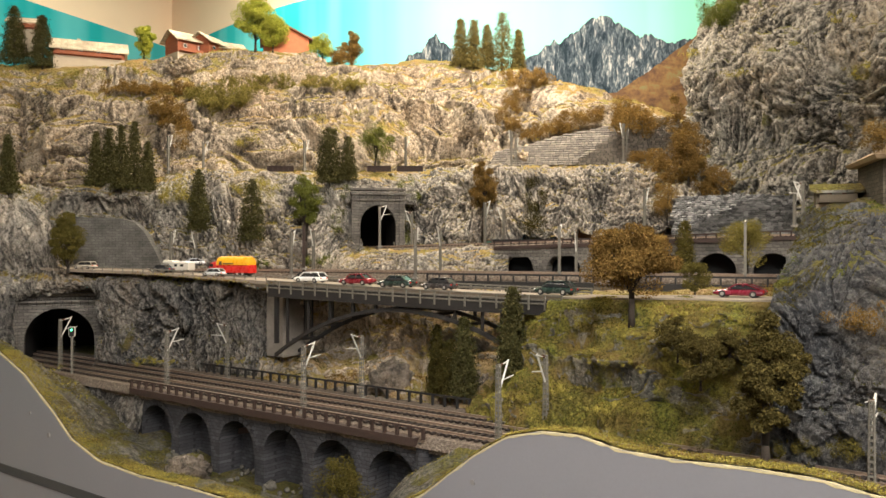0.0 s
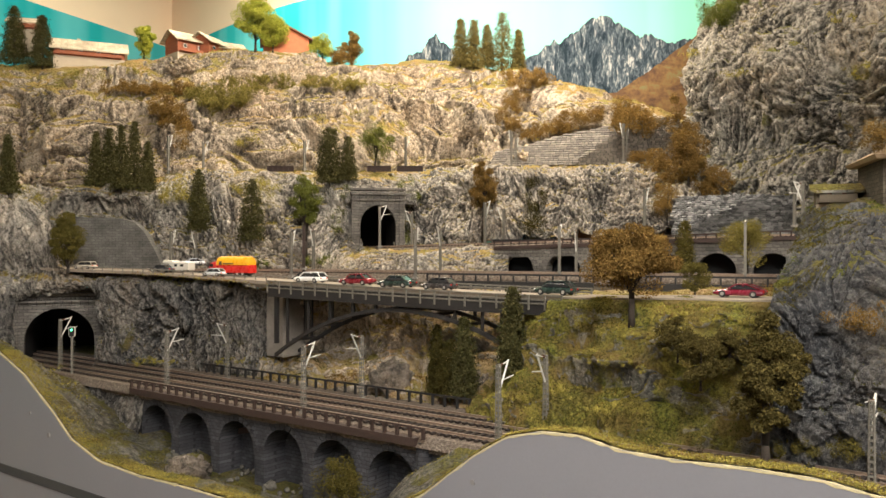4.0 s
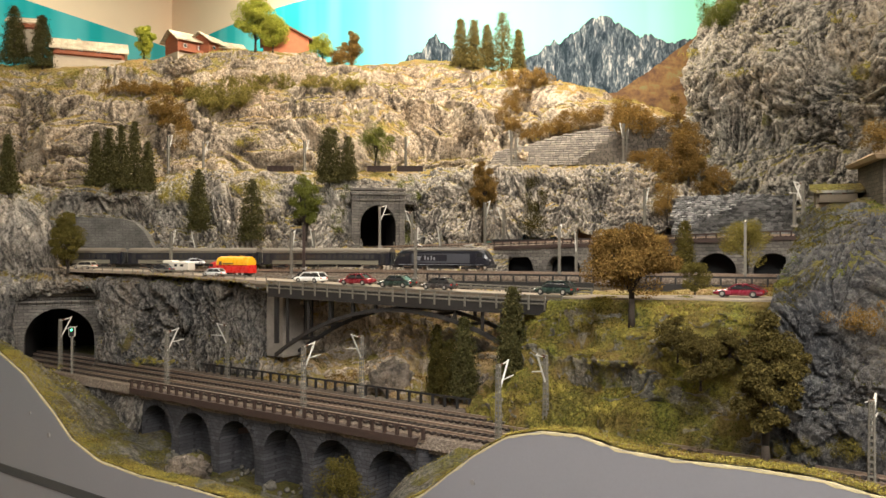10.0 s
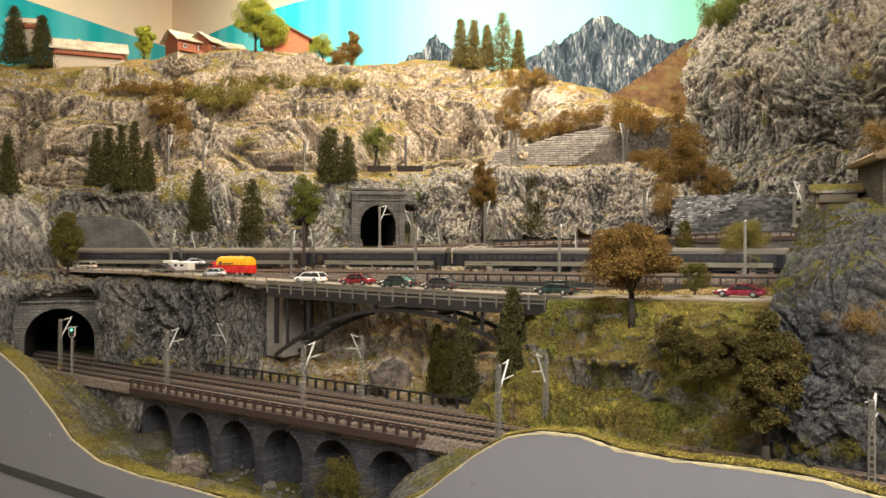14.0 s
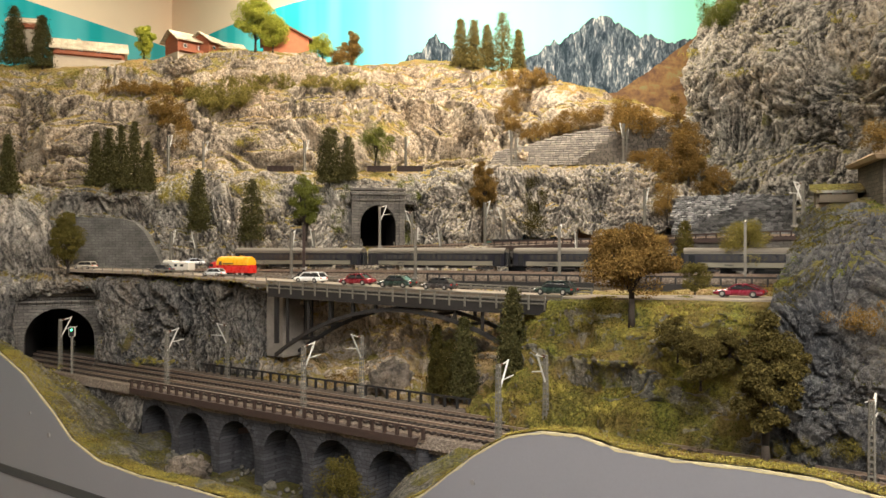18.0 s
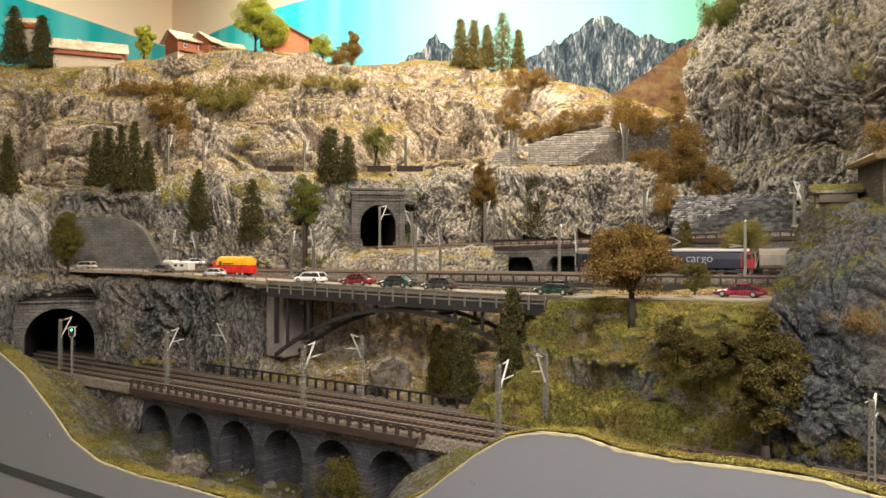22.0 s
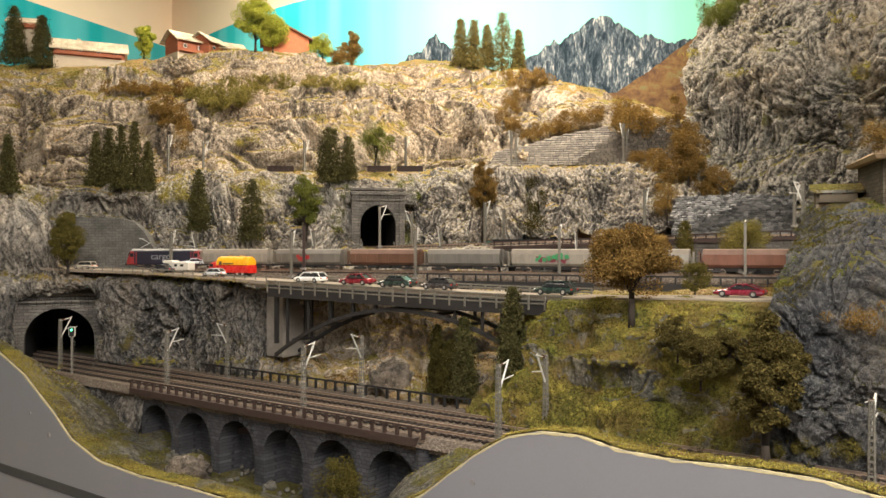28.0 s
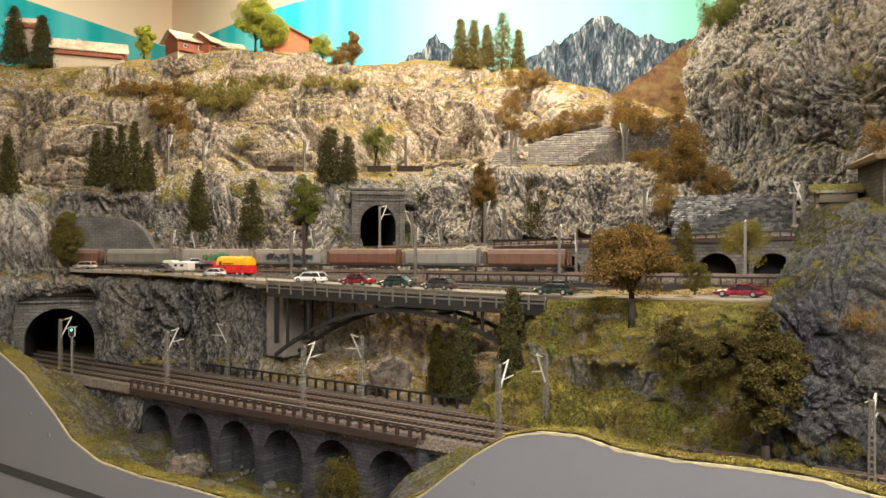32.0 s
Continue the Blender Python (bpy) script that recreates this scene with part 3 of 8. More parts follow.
# ravine behind the arched road bridge
sheet("ravine_slope", [
    [(-0.389, 1.599, 1.164), (-0.230, 1.449, 1.157), (-0.100, 1.360, 1.155), (0.014, 1.260, 1.154), (0.097, 1.179, 1.157)],
    [(-0.365, 1.645, 1.237), (-0.219, 1.518, 1.208), (-0.095, 1.430, 1.202), (0.014, 1.332, 1.203), (0.103, 1.254, 1.208)],
    [(-0.335, 1.672, 1.270), (-0.206, 1.578, 1.249), (-0.089, 1.503, 1.247), (0.016, 1.428, 1.251), (0.109, 1.334, 1.263)],
    [(-0.318, 1.638, 1.312), (-0.195, 1.584, 1.311), (-0.081, 1.548, 1.314), (0.017, 1.512, 1.323), (0.118, 1.440, 1.329)],
    [(-0.304, 1.628, 1.385), (-0.185, 1.593, 1.384), (-0.071, 1.566, 1.383), (0.028, 1.540, 1.380), (0.123, 1.504, 1.378)],
], 260, 180, ROCK_VALE, "ravine slope with rubble, moss and tan flock", 0.032, 11.0, (1, 1, 0.8), 6.1, 0.35, 0.4, 0.35, 0.05, crisp=1.6,
    flock=(("orange", 5000, 0.6, 9.0, 0.0021, "tan flock in the ravine"), ("moss", 6000, 0.5, 10.0, 0.0021, "yellow-green flock in the ravine"), ("olive", 5000, 0.3, 11.0, 0.0021, "olive flock in the ravine")))

# rock under the far end of the bridge; its dark colour deepens the shade
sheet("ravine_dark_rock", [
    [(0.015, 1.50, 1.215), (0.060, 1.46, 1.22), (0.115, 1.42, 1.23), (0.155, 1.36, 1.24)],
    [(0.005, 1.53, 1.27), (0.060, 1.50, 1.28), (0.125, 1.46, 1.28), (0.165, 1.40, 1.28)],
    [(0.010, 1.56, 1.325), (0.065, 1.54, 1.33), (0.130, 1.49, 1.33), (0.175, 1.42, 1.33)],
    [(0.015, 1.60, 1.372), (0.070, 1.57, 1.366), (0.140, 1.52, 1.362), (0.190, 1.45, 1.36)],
], 110, 90, ROCK_NEAR, "dark rock whose colour deepens the shade under the bridge", 0.035, 14.0, (1, 1, 0.6), 7.1, 0.4, 0.1, crisp=1.3)

# grassy hill on the near side
sheet("hill_grass", [
    [(0.014, 1.190, 1.165), (0.085, 1.110, 1.165), (0.142, 1.060, 1.165), (0.240, 1.020, 1.165), (0.356, 0.975, 1.189), (0.438, 0.930, 1.184), (0.545, 0.900, 1.180)],
    [(0.032, 1.240, 1.219), (0.096, 1.170, 1.240), (0.163, 1.120, 1.253), (0.252, 1.060, 1.245), (0.359, 0.985, 1.238), (0.440, 0.935, 1.233), (0.548, 0.905, 1.227)],
    [(0.069, 1.290, 1.255), (0.126, 1.220, 1.278), (0.185, 1.155, 1.300), (0.263, 1.075, 1.303), (0.365, 1.000, 1.299), (0.432, 0.945, 1.297), (0.551, 0.910, 1.283)],
    [(0.113, 1.320, 1.311), (0.144, 1.230, 1.329), (0.202, 1.160, 1.344), (0.274, 1.088, 1.347), (0.365, 1.020, 1.346), (0.420, 0.965, 1.348), (0.557, 0.920, 1.347)],
    [(0.137, 1.330, 1.352), (0.173, 1.215, 1.370), (0.212, 1.170, 1.373), (0.286, 1.105, 1.376), (0.366, 1.045, 1.378), (0.421, 1.000, 1.380), (0.587, 0.970, 1.382)],
    [(0.155, 1.500, 1.351), (0.211, 1.380, 1.369), (0.258, 1.320, 1.373), (0.335, 1.260, 1.374), (0.416, 1.210, 1.376), (0.489, 1.160, 1.376), (0.666, 1.100, 1.380)],
], 320, 190, GRASS_HILL, "hill of yellow-green flock with grey rock showing through", 0.04, 10.0, (1, 1, 0.9), 2.8, 0.55, 0.3, 0.45, 0.045, 0.45,
    forms=((0.20, 1.275, 0.05, 0.012, -0.02), (0.20, 1.30, 0.06, 0.014, 0.018), (0.33, 1.335, 0.07, 0.012, 0.015), (0.27, 1.25, 0.06, 0.015, -0.015)),
    flock=(("moss", 34000, 0.30, 9.0, 0.0019, "yellow-green flock on the hill"), ("green", 16000, 0.1, 7.0, 0.0019, "green flock on the hill"), ("olive", 22000, -0.1, 6.0, 0.0019, "olive flock on the hill"), ("orange", 5000, 0.2, 12.0, 0.0019, "russet flock on the hill")))

sheet("ground_between", [
    [(0.150, 1.450, 1.346), (0.248, 1.320, 1.367), (0.347, 1.240, 1.370), (0.430, 1.180, 1.372), (0.504, 1.120, 1.376), (0.557, 1.100, 1.379)],
    [(0.157, 1.520, 1.357), (0.267, 1.420, 1.371), (0.375, 1.340, 1.377), (0.467, 1.280, 1.380), (0.549, 1.220, 1.384), (0.607, 1.200, 1.385)],
    [(0.165, 1.600, 1.361), (0.286, 1.520, 1.374), (0.409, 1.460, 1.381), (0.511, 1.400, 1.386), (0.598, 1.330, 1.391), (0.658, 1.300, 1.392)],
], 120, 40, ROCK_VALE, "dry flocked ground between road and main line", 0.012, 12.0, (1, 1, 1), 3.3, 0.5,
    flock=(("orange", 4000, 0.6, 9.0, 0.0020, "tan flock between road and railway"), ("moss", 3000, 0.6, 9.0, 0.0020, "yellow flock between road and railway")))

# dark rock at the near right
sheet("rock_right_near", [
    [(0.383, 0.965, 1.232), (0.409, 0.940, 1.185), (0.450, 0.915, 1.172), (0.533, 0.880, 1.171)],
    [(0.375, 0.940, 1.291), (0.399, 0.915, 1.270), (0.440, 0.895, 1.261), (0.520, 0.860, 1.256)],
    [(0.364, 0.910, 1.348), (0.398, 0.900, 1.323), (0.435, 0.885, 1.319), (0.514, 0.850, 1.318)],
    [(0.362, 0.885, 1.388), (0.392, 0.885, 1.385), (0.435, 0.885, 1.388), (0.520, 0.860, 1.396)],
    [(0.416, 0.980, 1.423), (0.431, 0.950, 1.434), (0.461, 0.930, 1.444), (0.539, 0.890, 1.457)],
    [(0.502, 1.120, 1.482), (0.501, 1.080, 1.498), (0.509, 1.020, 1.503), (0.575, 0.950, 1.508)],
    [(0.585, 1.300, 1.497), (0.589, 1.250, 1.522), (0.607, 1.200, 1.527), (0.666, 1.100, 1.529)],
], 240, 260, ROCK_NEAR, "blue-grey near rock with moss on its shoulders", 0.019, 17.0, (1, 1, 0.9), 8.8, 0.35, -0.3, crisp=1.1,
    flock=(("olive", 9000, 0.5, 9.0, 0.0017, "olive flock on the near rock"), ("green", 3000, 0.65, 9.0, 0.0017, "green moss on the near rock")))

# ---- edge of the layout: one grey board with a cut, wavy top ----
EDGE_U = [-2.4, -1.75, -1.566, -1.468, -1.361, -1.305, -1.219, -1.108, -0.994, -0.88, -0.75, -0.65, -0.556, -0.516, -0.479, -0.443, -0.4025, -0.358, -0.316, -0.26, -0.195, -0.141, -0.092, 0.35]
EDGE_Z = [-0.10, -0.12, -0.191, -0.225, -0.283, -0.32, -0.344, -0.349, -0.346, -0.347, -0.345, -0.325, -0.279, -0.247, -0.219, -0.197, -0.186, -0.184, -0.192, -0.193, -0.19, -0.19, -0.197, -0.2]
FRONT = 0.72


def edge_z(u):
    return interp(u, EDGE_U, EDGE_Z)


def fascia():
    bm = bmesh.new()
    us = np.arange(-2.4, 0.351, 0.008)
    for v0, v1, dz, lo in ((FRONT - 0.005, FRONT, 0.0, -0.92),):
        ring = []
        for u in us:
            z = edge_z(u) + 0.0012 * noise.noise(Vector((u * 60, 0, 0)))
            ring.append([bm.verts.new(along(u, v, zz)) for v, zz in ((v0, lo), (v0, z), (v1, z - 0.002), (v1, lo))])
        for a, b in zip(ring[:-1], ring[1:]):
            for k in range(4):
                bm.faces.new((a[k], b[k], b[(k + 1) % 4], a[(k + 1) % 4]))
        bm.faces.new(ring[0])
        bm.faces.new(ring[-1][::-1])
    board = tagged(new("fascia_board", mesh_of(bm, "fascia_board", FASCIA_GREY)), "grey painted board with a wavy cut top edge", "layout edge", kind="structure")
    bm = bmesh.new()
    ring = []
    for u in us:
        j = 0.0025 * noise.noise(Vector((u * 90, 3, 0))) + 0.0015 * noise.noise(Vector((u * 300, 3, 0)))
        z = edge_z(u)
        ring.append([bm.verts.new(along(u, v, zz)) for v, zz in ((FRONT - 0.0054, z - 0.0022 + j * 1.0), (FRONT - 0.005, z - 0.0002 + j * 0.4), (FRONT - 0.003, z + 0.0003 - j * 0.4), (FRONT + 0.001, z - 0.006))])
    for a, b in zip(ring[:-1], ring[1:]):
        for k in range(4):
            bm.faces.new((a[k], b[k], b[(k + 1) % 4], a[(k + 1) % 4]))
    part("plaster_rim", bm, PLASTER_EDGE, board, "crumbly pale plaster rim")
    # dark bar on the board face; the groove's shade is its colour
    bm = bmesh.new()
    beam(bm, along(-2.4, FRONT - 0.0055, -0.408), along(0.35, FRONT - 0.0055, -0.408), 0.003, 0.016)
    part("shadow_gap", bm, plain("dark_gap", (0.05, 0.05, 0.05), 0.8), board, "dark bar painted as the shaded gap between two boards")
    for u, z, r in ((-1.44, -0.293, 0.004), (-1.376, -0.324, 0.006), (-0.485, -0.252, 0.004)):
        bm = bmesh.new()
        p = along(u, FRONT - 0.005, z)
        rod(bm, p - N * 0.0015, p + N * 0.004, r * 0.7, r, 14)
        part("screw_head", bm, plain("filled_screw", (0.2, 0.19, 0.19), 0.7), board)
    return board


fascia()


# ---- strip between the board and the front line ----
def front_ground():
    nu, nv = 420, 80
    us, vs = np.linspace(-2.3, 0.3, nu), np.linspace(FRONT - 0.0025, 1.20, nv)
    base_u = [-2.3, -1.62, -1.52, -1.32, -1.15, -0.8, -0.7, -0.66, -0.6, 0.3]
    base_z = [-0.256, -0.256, -0.262, -0.34, -0.375, -0.385, -0.36, -0.30, -0.258, -0.256]
    verts = []
    for u in us:
        for v in vs:
            t = min(1, max(0, (v - FRONT) / 0.135))
            a = edge_z(u) + 0.0012
            b = interp(u, base_u, base_z)
            k = t * t * (3 - 2 * t)
            z = a * (1 - k) + b * k
            q = Vector((u * 14, v * 14, 0))
            bump = noise.fractal(q, 0.9, 2.1, 4)
            z += 0.014 * bump * math.sin(math.pi * min(1, t)) + 0.002 * noise.fractal(q * 6, 0.9, 2, 2) * (1 if t < 1 else 0)
            verts.append(along(u, v, z))
    faces = [(i * nv + j, (i + 1) * nv + j, (i + 1) * nv + j + 1, i * nv + j + 1) for i in range(nu - 1) for j in range(nv - 1)]
    strip = np.array([tuple(q) for q in verts]).reshape(nu, nv, 3)[:, :22]
    FLOCKS.append((strip, ("olive", 15000, 0.1, 9.0, 0.0017, "olive flock on the front bank"), 301))
    FLOCKS.append((strip, ("moss", 9000, 0.2, 11.0, 0.0016, "yellow-green moss on the front bank"), 302))
    me = link_mesh("ground_front", verts, faces, GRASS_FRONT, True)
    return tagged(new("ground_front", me), "flocked bank and stony ground along the layout edge", "ground", kind="structure")


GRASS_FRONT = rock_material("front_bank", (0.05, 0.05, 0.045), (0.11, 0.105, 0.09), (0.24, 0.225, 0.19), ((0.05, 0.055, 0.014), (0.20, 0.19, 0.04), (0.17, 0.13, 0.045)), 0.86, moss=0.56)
front_ground()


# ---- the room ----
def backdrop_line():
    return crom([(-1.31, 3.95), (-0.95, 3.52), (-0.5, 3.12), (0.05, 2.95), (0.7, 2.9), (1.6, 2.88), (2.4, 2.88)], 60)


def wall_strip(name, line, z0, z1, thick, mat, label, kind="structure", category="wall"):
    """An upright wall along a line, thickened away from the eye."""
    bm = bmesh.new()
    rows = []
    ln = [Vector((p[0], p[1], 0)) for p in line]
    for i, p in enumerate(ln):
        d = (ln[min(i + 1, len(ln) - 1)] - ln[max(i - 1, 0)]).normalized()
        n = Vector((-d.y, d.x, 0))
        if n.dot(p) < 0:
            n = -n
        rows.append([bm.verts.new(q) for q in (p + Vector((0, 0, z0)), p + Vector((0, 0, z1)), p + n * thick + Vector((0, 0, z1)), p + n * thick + Vector((0, 0, z0)))])
    for a, b in zip(rows[:-1], rows[1:]):
        for k in range(4):
            bm.faces.new((a[k], b[k], b[(k + 1) % 4], a[(k + 1) % 4]))
    bm.faces.new(rows[0])
    bm.faces.new(rows[-1])
    return tagged(new(name, mesh_of(bm, name, mat)), label, category, kind=kind)


def sky_material():
    n = Nodes("turquoise_printed_sky")
    s = n.node("SeparateXYZ", Vector=n.co)
    # dark teal at the left puts that side's lack of light into the colour
    col = n.ramp(n.math("ADD", n.math("MULTIPLY", s.outputs["X"], 0.4), 0.5),
                 (0.0, (0.01, 0.24, 0.26)), (0.27, (0.02, 0.34, 0.36)), (0.36, (0.10, 0.52, 0.55)), (0.5, (0.29, 0.66, 0.66)), (0.66, (0.25, 0.63, 0.53)), (0.9, (0.22, 0.60, 0.46)))
    # broad pale upright streaks
    st = n.noise(2.6, 2, 0.4, 0, n.stretch((4, 1, 0.15)))
    col = n.mix(n.ramp(st, (0.45, 0.0), (0.62, 0.25)), col, (0.30, 0.64, 0.66))
    low = n.ramp(n.math("SUBTRACT", s.outputs["Z"], 1.9), (0.0, 0.7), (0.45, 0.0))
    col = n.mix(n.math("MULTIPLY", low, 0.2), col, (0.40, 0.66, 0.68))
    return n.done(col, 0.85, 0, n.noise(80, 3), 0.0003, 0.2, 0.1)


TOP = 2.43
SKY = sky_material()
LEFT_LINE = [(-1.31, 3.95), (-1.62, 3.2), (-1.95, 2.4), (-2.35, 1.45)]
wall_strip("backdrop_back", backdrop_line(), 0.9, TOP, 0.012, SKY, "turquoise printed sky board", "structure", "backdrop")
wall_strip("backdrop_left", LEFT_LINE, 0.9, TOP, 0.012, SKY, "sky board on the side wall, its lack of light coloured dark teal", "structure", "backdrop")
wall_strip("wall_back", [(-1.37, 4.04), (-0.5, 3.2), (0.05, 3.02), (2.6, 3.02)], 0, 2.75, 0.1, WALL_BEIGE, "warm beige painted wall")
wall_strip("wall_left", [(-1.37, 4.04), (-2.5, 1.4), (-2.9, -2.6)], 0, 2.75, 0.1, WALL_BEIGE, "warm beige painted side wall")
wall_strip("wall_right", [(2.6, 3.02), (2.6, -2.6)], 0, 2.75, 0.1, WALL_BEIGE, "warm beige painted side wall")
wall_strip("wall_front", [(-2.9, -2.6), (2.6, -2.6)], 0, 2.75, 0.1, WALL_BEIGE, "warm beige painted wall behind the viewer")
for nm, z, mt, lb in (("floor", -0.05, FLOOR_GREY, "grey lino floor"), ("ceiling", 2.78, CEILING_WHITE, "white painted ceiling")):
    b = bmesh.new()
    box(b, (-0.1, 0.8, z), (6.4, 7.4, 0.06))
    tagged(new(nm, mesh_of(b, nm, mt)), lb, nm, kind="structure")


def bench():
    """Plain board that carries the whole layout."""
    pts = [along(-2.3, 0.726, 0), along(0.3, 0.726, 0), Vector((2.4, 0.42, 0)), Vector((2.4, 2.84, 0)), Vector((0.05, 2.9, 0)), Vector((-0.5, 3.08, 0)), Vector((-1.29, 3.9, 0)), Vector((-1.9, 2.42, 0))]
    bm = bmesh.new()
    rings = [[bm.verts.new((p.x, p.y, z)) for p in pts] for z in (0.93, 0.96)]
    bm.faces.new(rings[0][::-1])
    bm.faces.new(rings[1])
    for i in range(len(pts)):
        j = (i + 1) % len(pts)
        bm.faces.new((rings[0][i], rings[0][j], rings[1][j], rings[1][i]))
    tagged(new("layout_bench", mesh_of(bm, "layout_bench", plain("bench_plywood", (0.34, 0.24, 0.14), 0.7, 0, 8, 0.3, 0.3))), "plywood bench top under the model landscape", "bench", kind="structure")


bench()


# fittings added out of view above the area lamps, with glowing diffusers
def ceiling_light(at, w, h, colour):
    root = empty("ceiling_light", Matrix.Translation(at), "long white ceiling light fitting, added out of view, switched on", "ceiling light", "ceiling lights")
    bm = bmesh.new()
    box(bm, (0, 0, 0.022), (w + 0.06, h + 0.06, 0.044), None, 0.006)
    part("frame", bm, WHITE_PAINT, root)
    bm = bmesh.new()
    box(bm, (0, 0, -0.004), (w, h, 0.008), None, 0.002)
    n = Nodes("lit_diffuser")
    n.put(n.bsdf.inputs["Emission Color"], (*colour, 1))
    n.put(n.bsdf.inputs["Emission Strength"], 3.0)
    part("diffuser", bm, n.done((0.8, 0.8, 0.78), 0.5), root, "glowing opal diffuser")


ceiling_light((0.15, 1.98, 2.706), 0.8, 0.1, WARM)
ceiling_light((0.35, -0.35, 2.706), 1.4, 0.2, (1.0, 0.92, 0.82))
ceiling_light((0.0, -1.4, 2.706), 1.6, 1.0, (0.94, 0.97, 1.0))
ceiling_light((-0.9, 2.9, 2.706), 0.5, 0.1, WARM)


# ---- lines of way ----
def offset_line(line, off):
    p = np.array(line)[:, :2]
    d = np.gradient(p, axis=0)
    d /= np.linalg.norm(d, axis=1)[:, None] + 1e-9
    n = np.stack([-d[:, 1], d[:, 0]], 1)
    return p + n * off


def resample(p, step):
    seg = np.linalg.norm(np.diff(p, axis=0), axis=1)
    s = np.concatenate([[0], np.cumsum(seg)])
    k = max(2, int(s[-1] / step))
    t = np.linspace(0, s[-1], k)
    return np.stack([np.interp(t, s, p[:, i]) for i in range(p.shape[1])], 1)


def ribbon(bm, p, z0, offs):
    """A strip along p whose cross-section is (offset, height) pairs."""
    rows = []
    d = np.gradient(p, axis=0)
    d /= np.linalg.norm(d, axis=1)[:, None] + 1e-9
    zz = z0 if hasattr(z0, "__len__") else [z0] * len(p)
    for q, t, z in zip(p, d, zz):
        rows.append([bm.verts.new((q[0] - t[1] * o, q[1] + t[0] * o, z + h)) for o, h in offs])
    k = len(offs)
    for a, b in zip(rows[:-1], rows[1:]):
        for i in range(k):
            bm.faces.new((a[i], b[i], b[(i + 1) % k], a[(i + 1) % k]))
    bm.faces.new(rows[0])
    bm.faces.new(rows[-1][::-1])


def track(name, p, z, label, ballast=0.024, k=1.0, keep=None):
    """A line with rail heads at height z: bed, sleepers and two rails; k widens gauge and sleepers."""
    zz = z if hasattr(z, "__len__") else np.full(len(p), z)
    root = empty(name, None, label, "railway track")
    bm = bmesh.new()
    ribbon(bm, p, zz - 0.0055 * k ** 0.3, [(-ballast - 0.008, -0.014), (-ballast, 0), (ballast, 0), (ballast + 0.008, -0.014)])
    part("ballast_bed", bm, BALLAST, root)
    r = k ** 0.5
    for side in (-1, 1):
        bm = bmesh.new()
        o = side * 0.00825 * k
        ribbon(bm, p, zz, [(o - 0.0016 * r, -0.0034), (o - 0.0007 * r, -0.0026), (o - 0.0011 * r, 0.0004), (o + 0.0011 * r, 0.0004), (o + 0.0007 * r, -0.0026), (o + 0.0016 * r, -0.0034)])
        part("rail", bm, RAIL_STEEL, root)
    s = resample(np.column_stack([p, zz]), 0.0082 * (1 + 0.45 * (k - 1)))
    d = np.gradient(s, axis=0)
    form = bmesh.new()
    size = (0.0029 * (1 + 0.7 * (k - 1)), 0.030 * (1 + 0.75 * (k - 1)), 0.0026)
    box(form, (0, 0, 0), size, None, 0.0004)
    sleeper = mesh_of(form, "sleeper", SLEEPER_WOOD)
    rest = bmesh.new()
    for q, t in zip(s, d):
        m = Matrix.Translation((q[0], q[1], q[2] - 0.0042)) @ Matrix.Rotation(math.atan2(t[1], t[0]), 4, "Z")
        if keep and keep(q):
            part("sleeper", sleeper, None, root, at=m)
        else:
            box(rest, (0, 0, 0), size, None)
            vs = list(rest.verts)[-8:]
            bmesh.ops.transform(rest, matrix=m, verts=vs)
    if len(rest.verts):
        tagged(part("sleepers", rest, SLEEPER_WOOD, root), kind="stuff")
    else:
        rest.free()
    return root


MAIN_RAIL = 1.405
LOOP = [(-0.2, 1.705), (0.1, 1.585), (0.4, 1.465), (0.7, 1.345), (0.95, 1.27), (1.2, 1.28), (1.4, 1.45), (1.46, 1.75), (1.38, 2.08), (1.12, 2.32), (0.75, 2.45),
        (0.2, 2.55), (-0.4, 2.63), (-0.95, 2.66), (-1.3, 2.58), (-1.52, 2.36), (-1.54, 2.1), (-1.38, 1.92), (-1.15, 1.85), (-0.95, 1.83), (-0.7, 1.812), (-0.45, 1.778)]


def loop_line(off):
    c = crom([(x, y, 0) for x, y in LOOP], 1500, True)
    return resample(offset_line(c, off), 0.004)


FAR_LINE, NEAR_LINE = loop_line(0.026), loop_line(-0.026)


def main_stretch(line, x0=-1.1, x1=0.95):
    keep = (line[:, 0] > x0) & (line[:, 0] < x1) & (line[:, 1] < 1.95)
    p = line[keep]
    return p[np.argsort(p[:, 0])]


track("main_track_far", resample(main_stretch(FAR_LINE), 0.02), MAIN_RAIL, "rusty railway track on grey-brown ballast")
track("main_track_near", resample(main_stretch(NEAR_LINE), 0.02), MAIN_RAIL, "rusty railway track on grey-brown ballast")

# bed of the main line, with its plain front edge
b = bmesh.new()
mid = resample(main_stretch(loop_line(0.0), -1.2, 0.98), 0.02)
ribbon(b, mid, MAIN_RAIL - 0.0105, [(-0.052, -0.028), (-0.052, 0), (0.16, 0), (0.16, -0.028)])
tagged(new("main_line_bed", mesh_of(b, "main_line_bed", plain("earth_bed", (0.17, 0.14, 0.10), 0.95, 0, 40, 0.5, 0.8, 0.002))), "earthy shelf that carries the double main line", "railway bed", kind="structure")

# front double line
FRONT_RAIL = -0.247
fu = np.arange(-2.15, 0.3, 0.02)
for nm, v in (("front_track_near", 0.893), ("front_track_far", 0.970)):
    pts = np.array([along(u, v, 0)[:2] for u in fu])
    track(nm, pts, EYE.z + FRONT_RAIL, "rusty brown railway track with wooden sleepers", 0.0375, 2.05, keep=lambda q: -1.5 < Vector((q[0], q[1], 0)).dot(D) < -0.44)

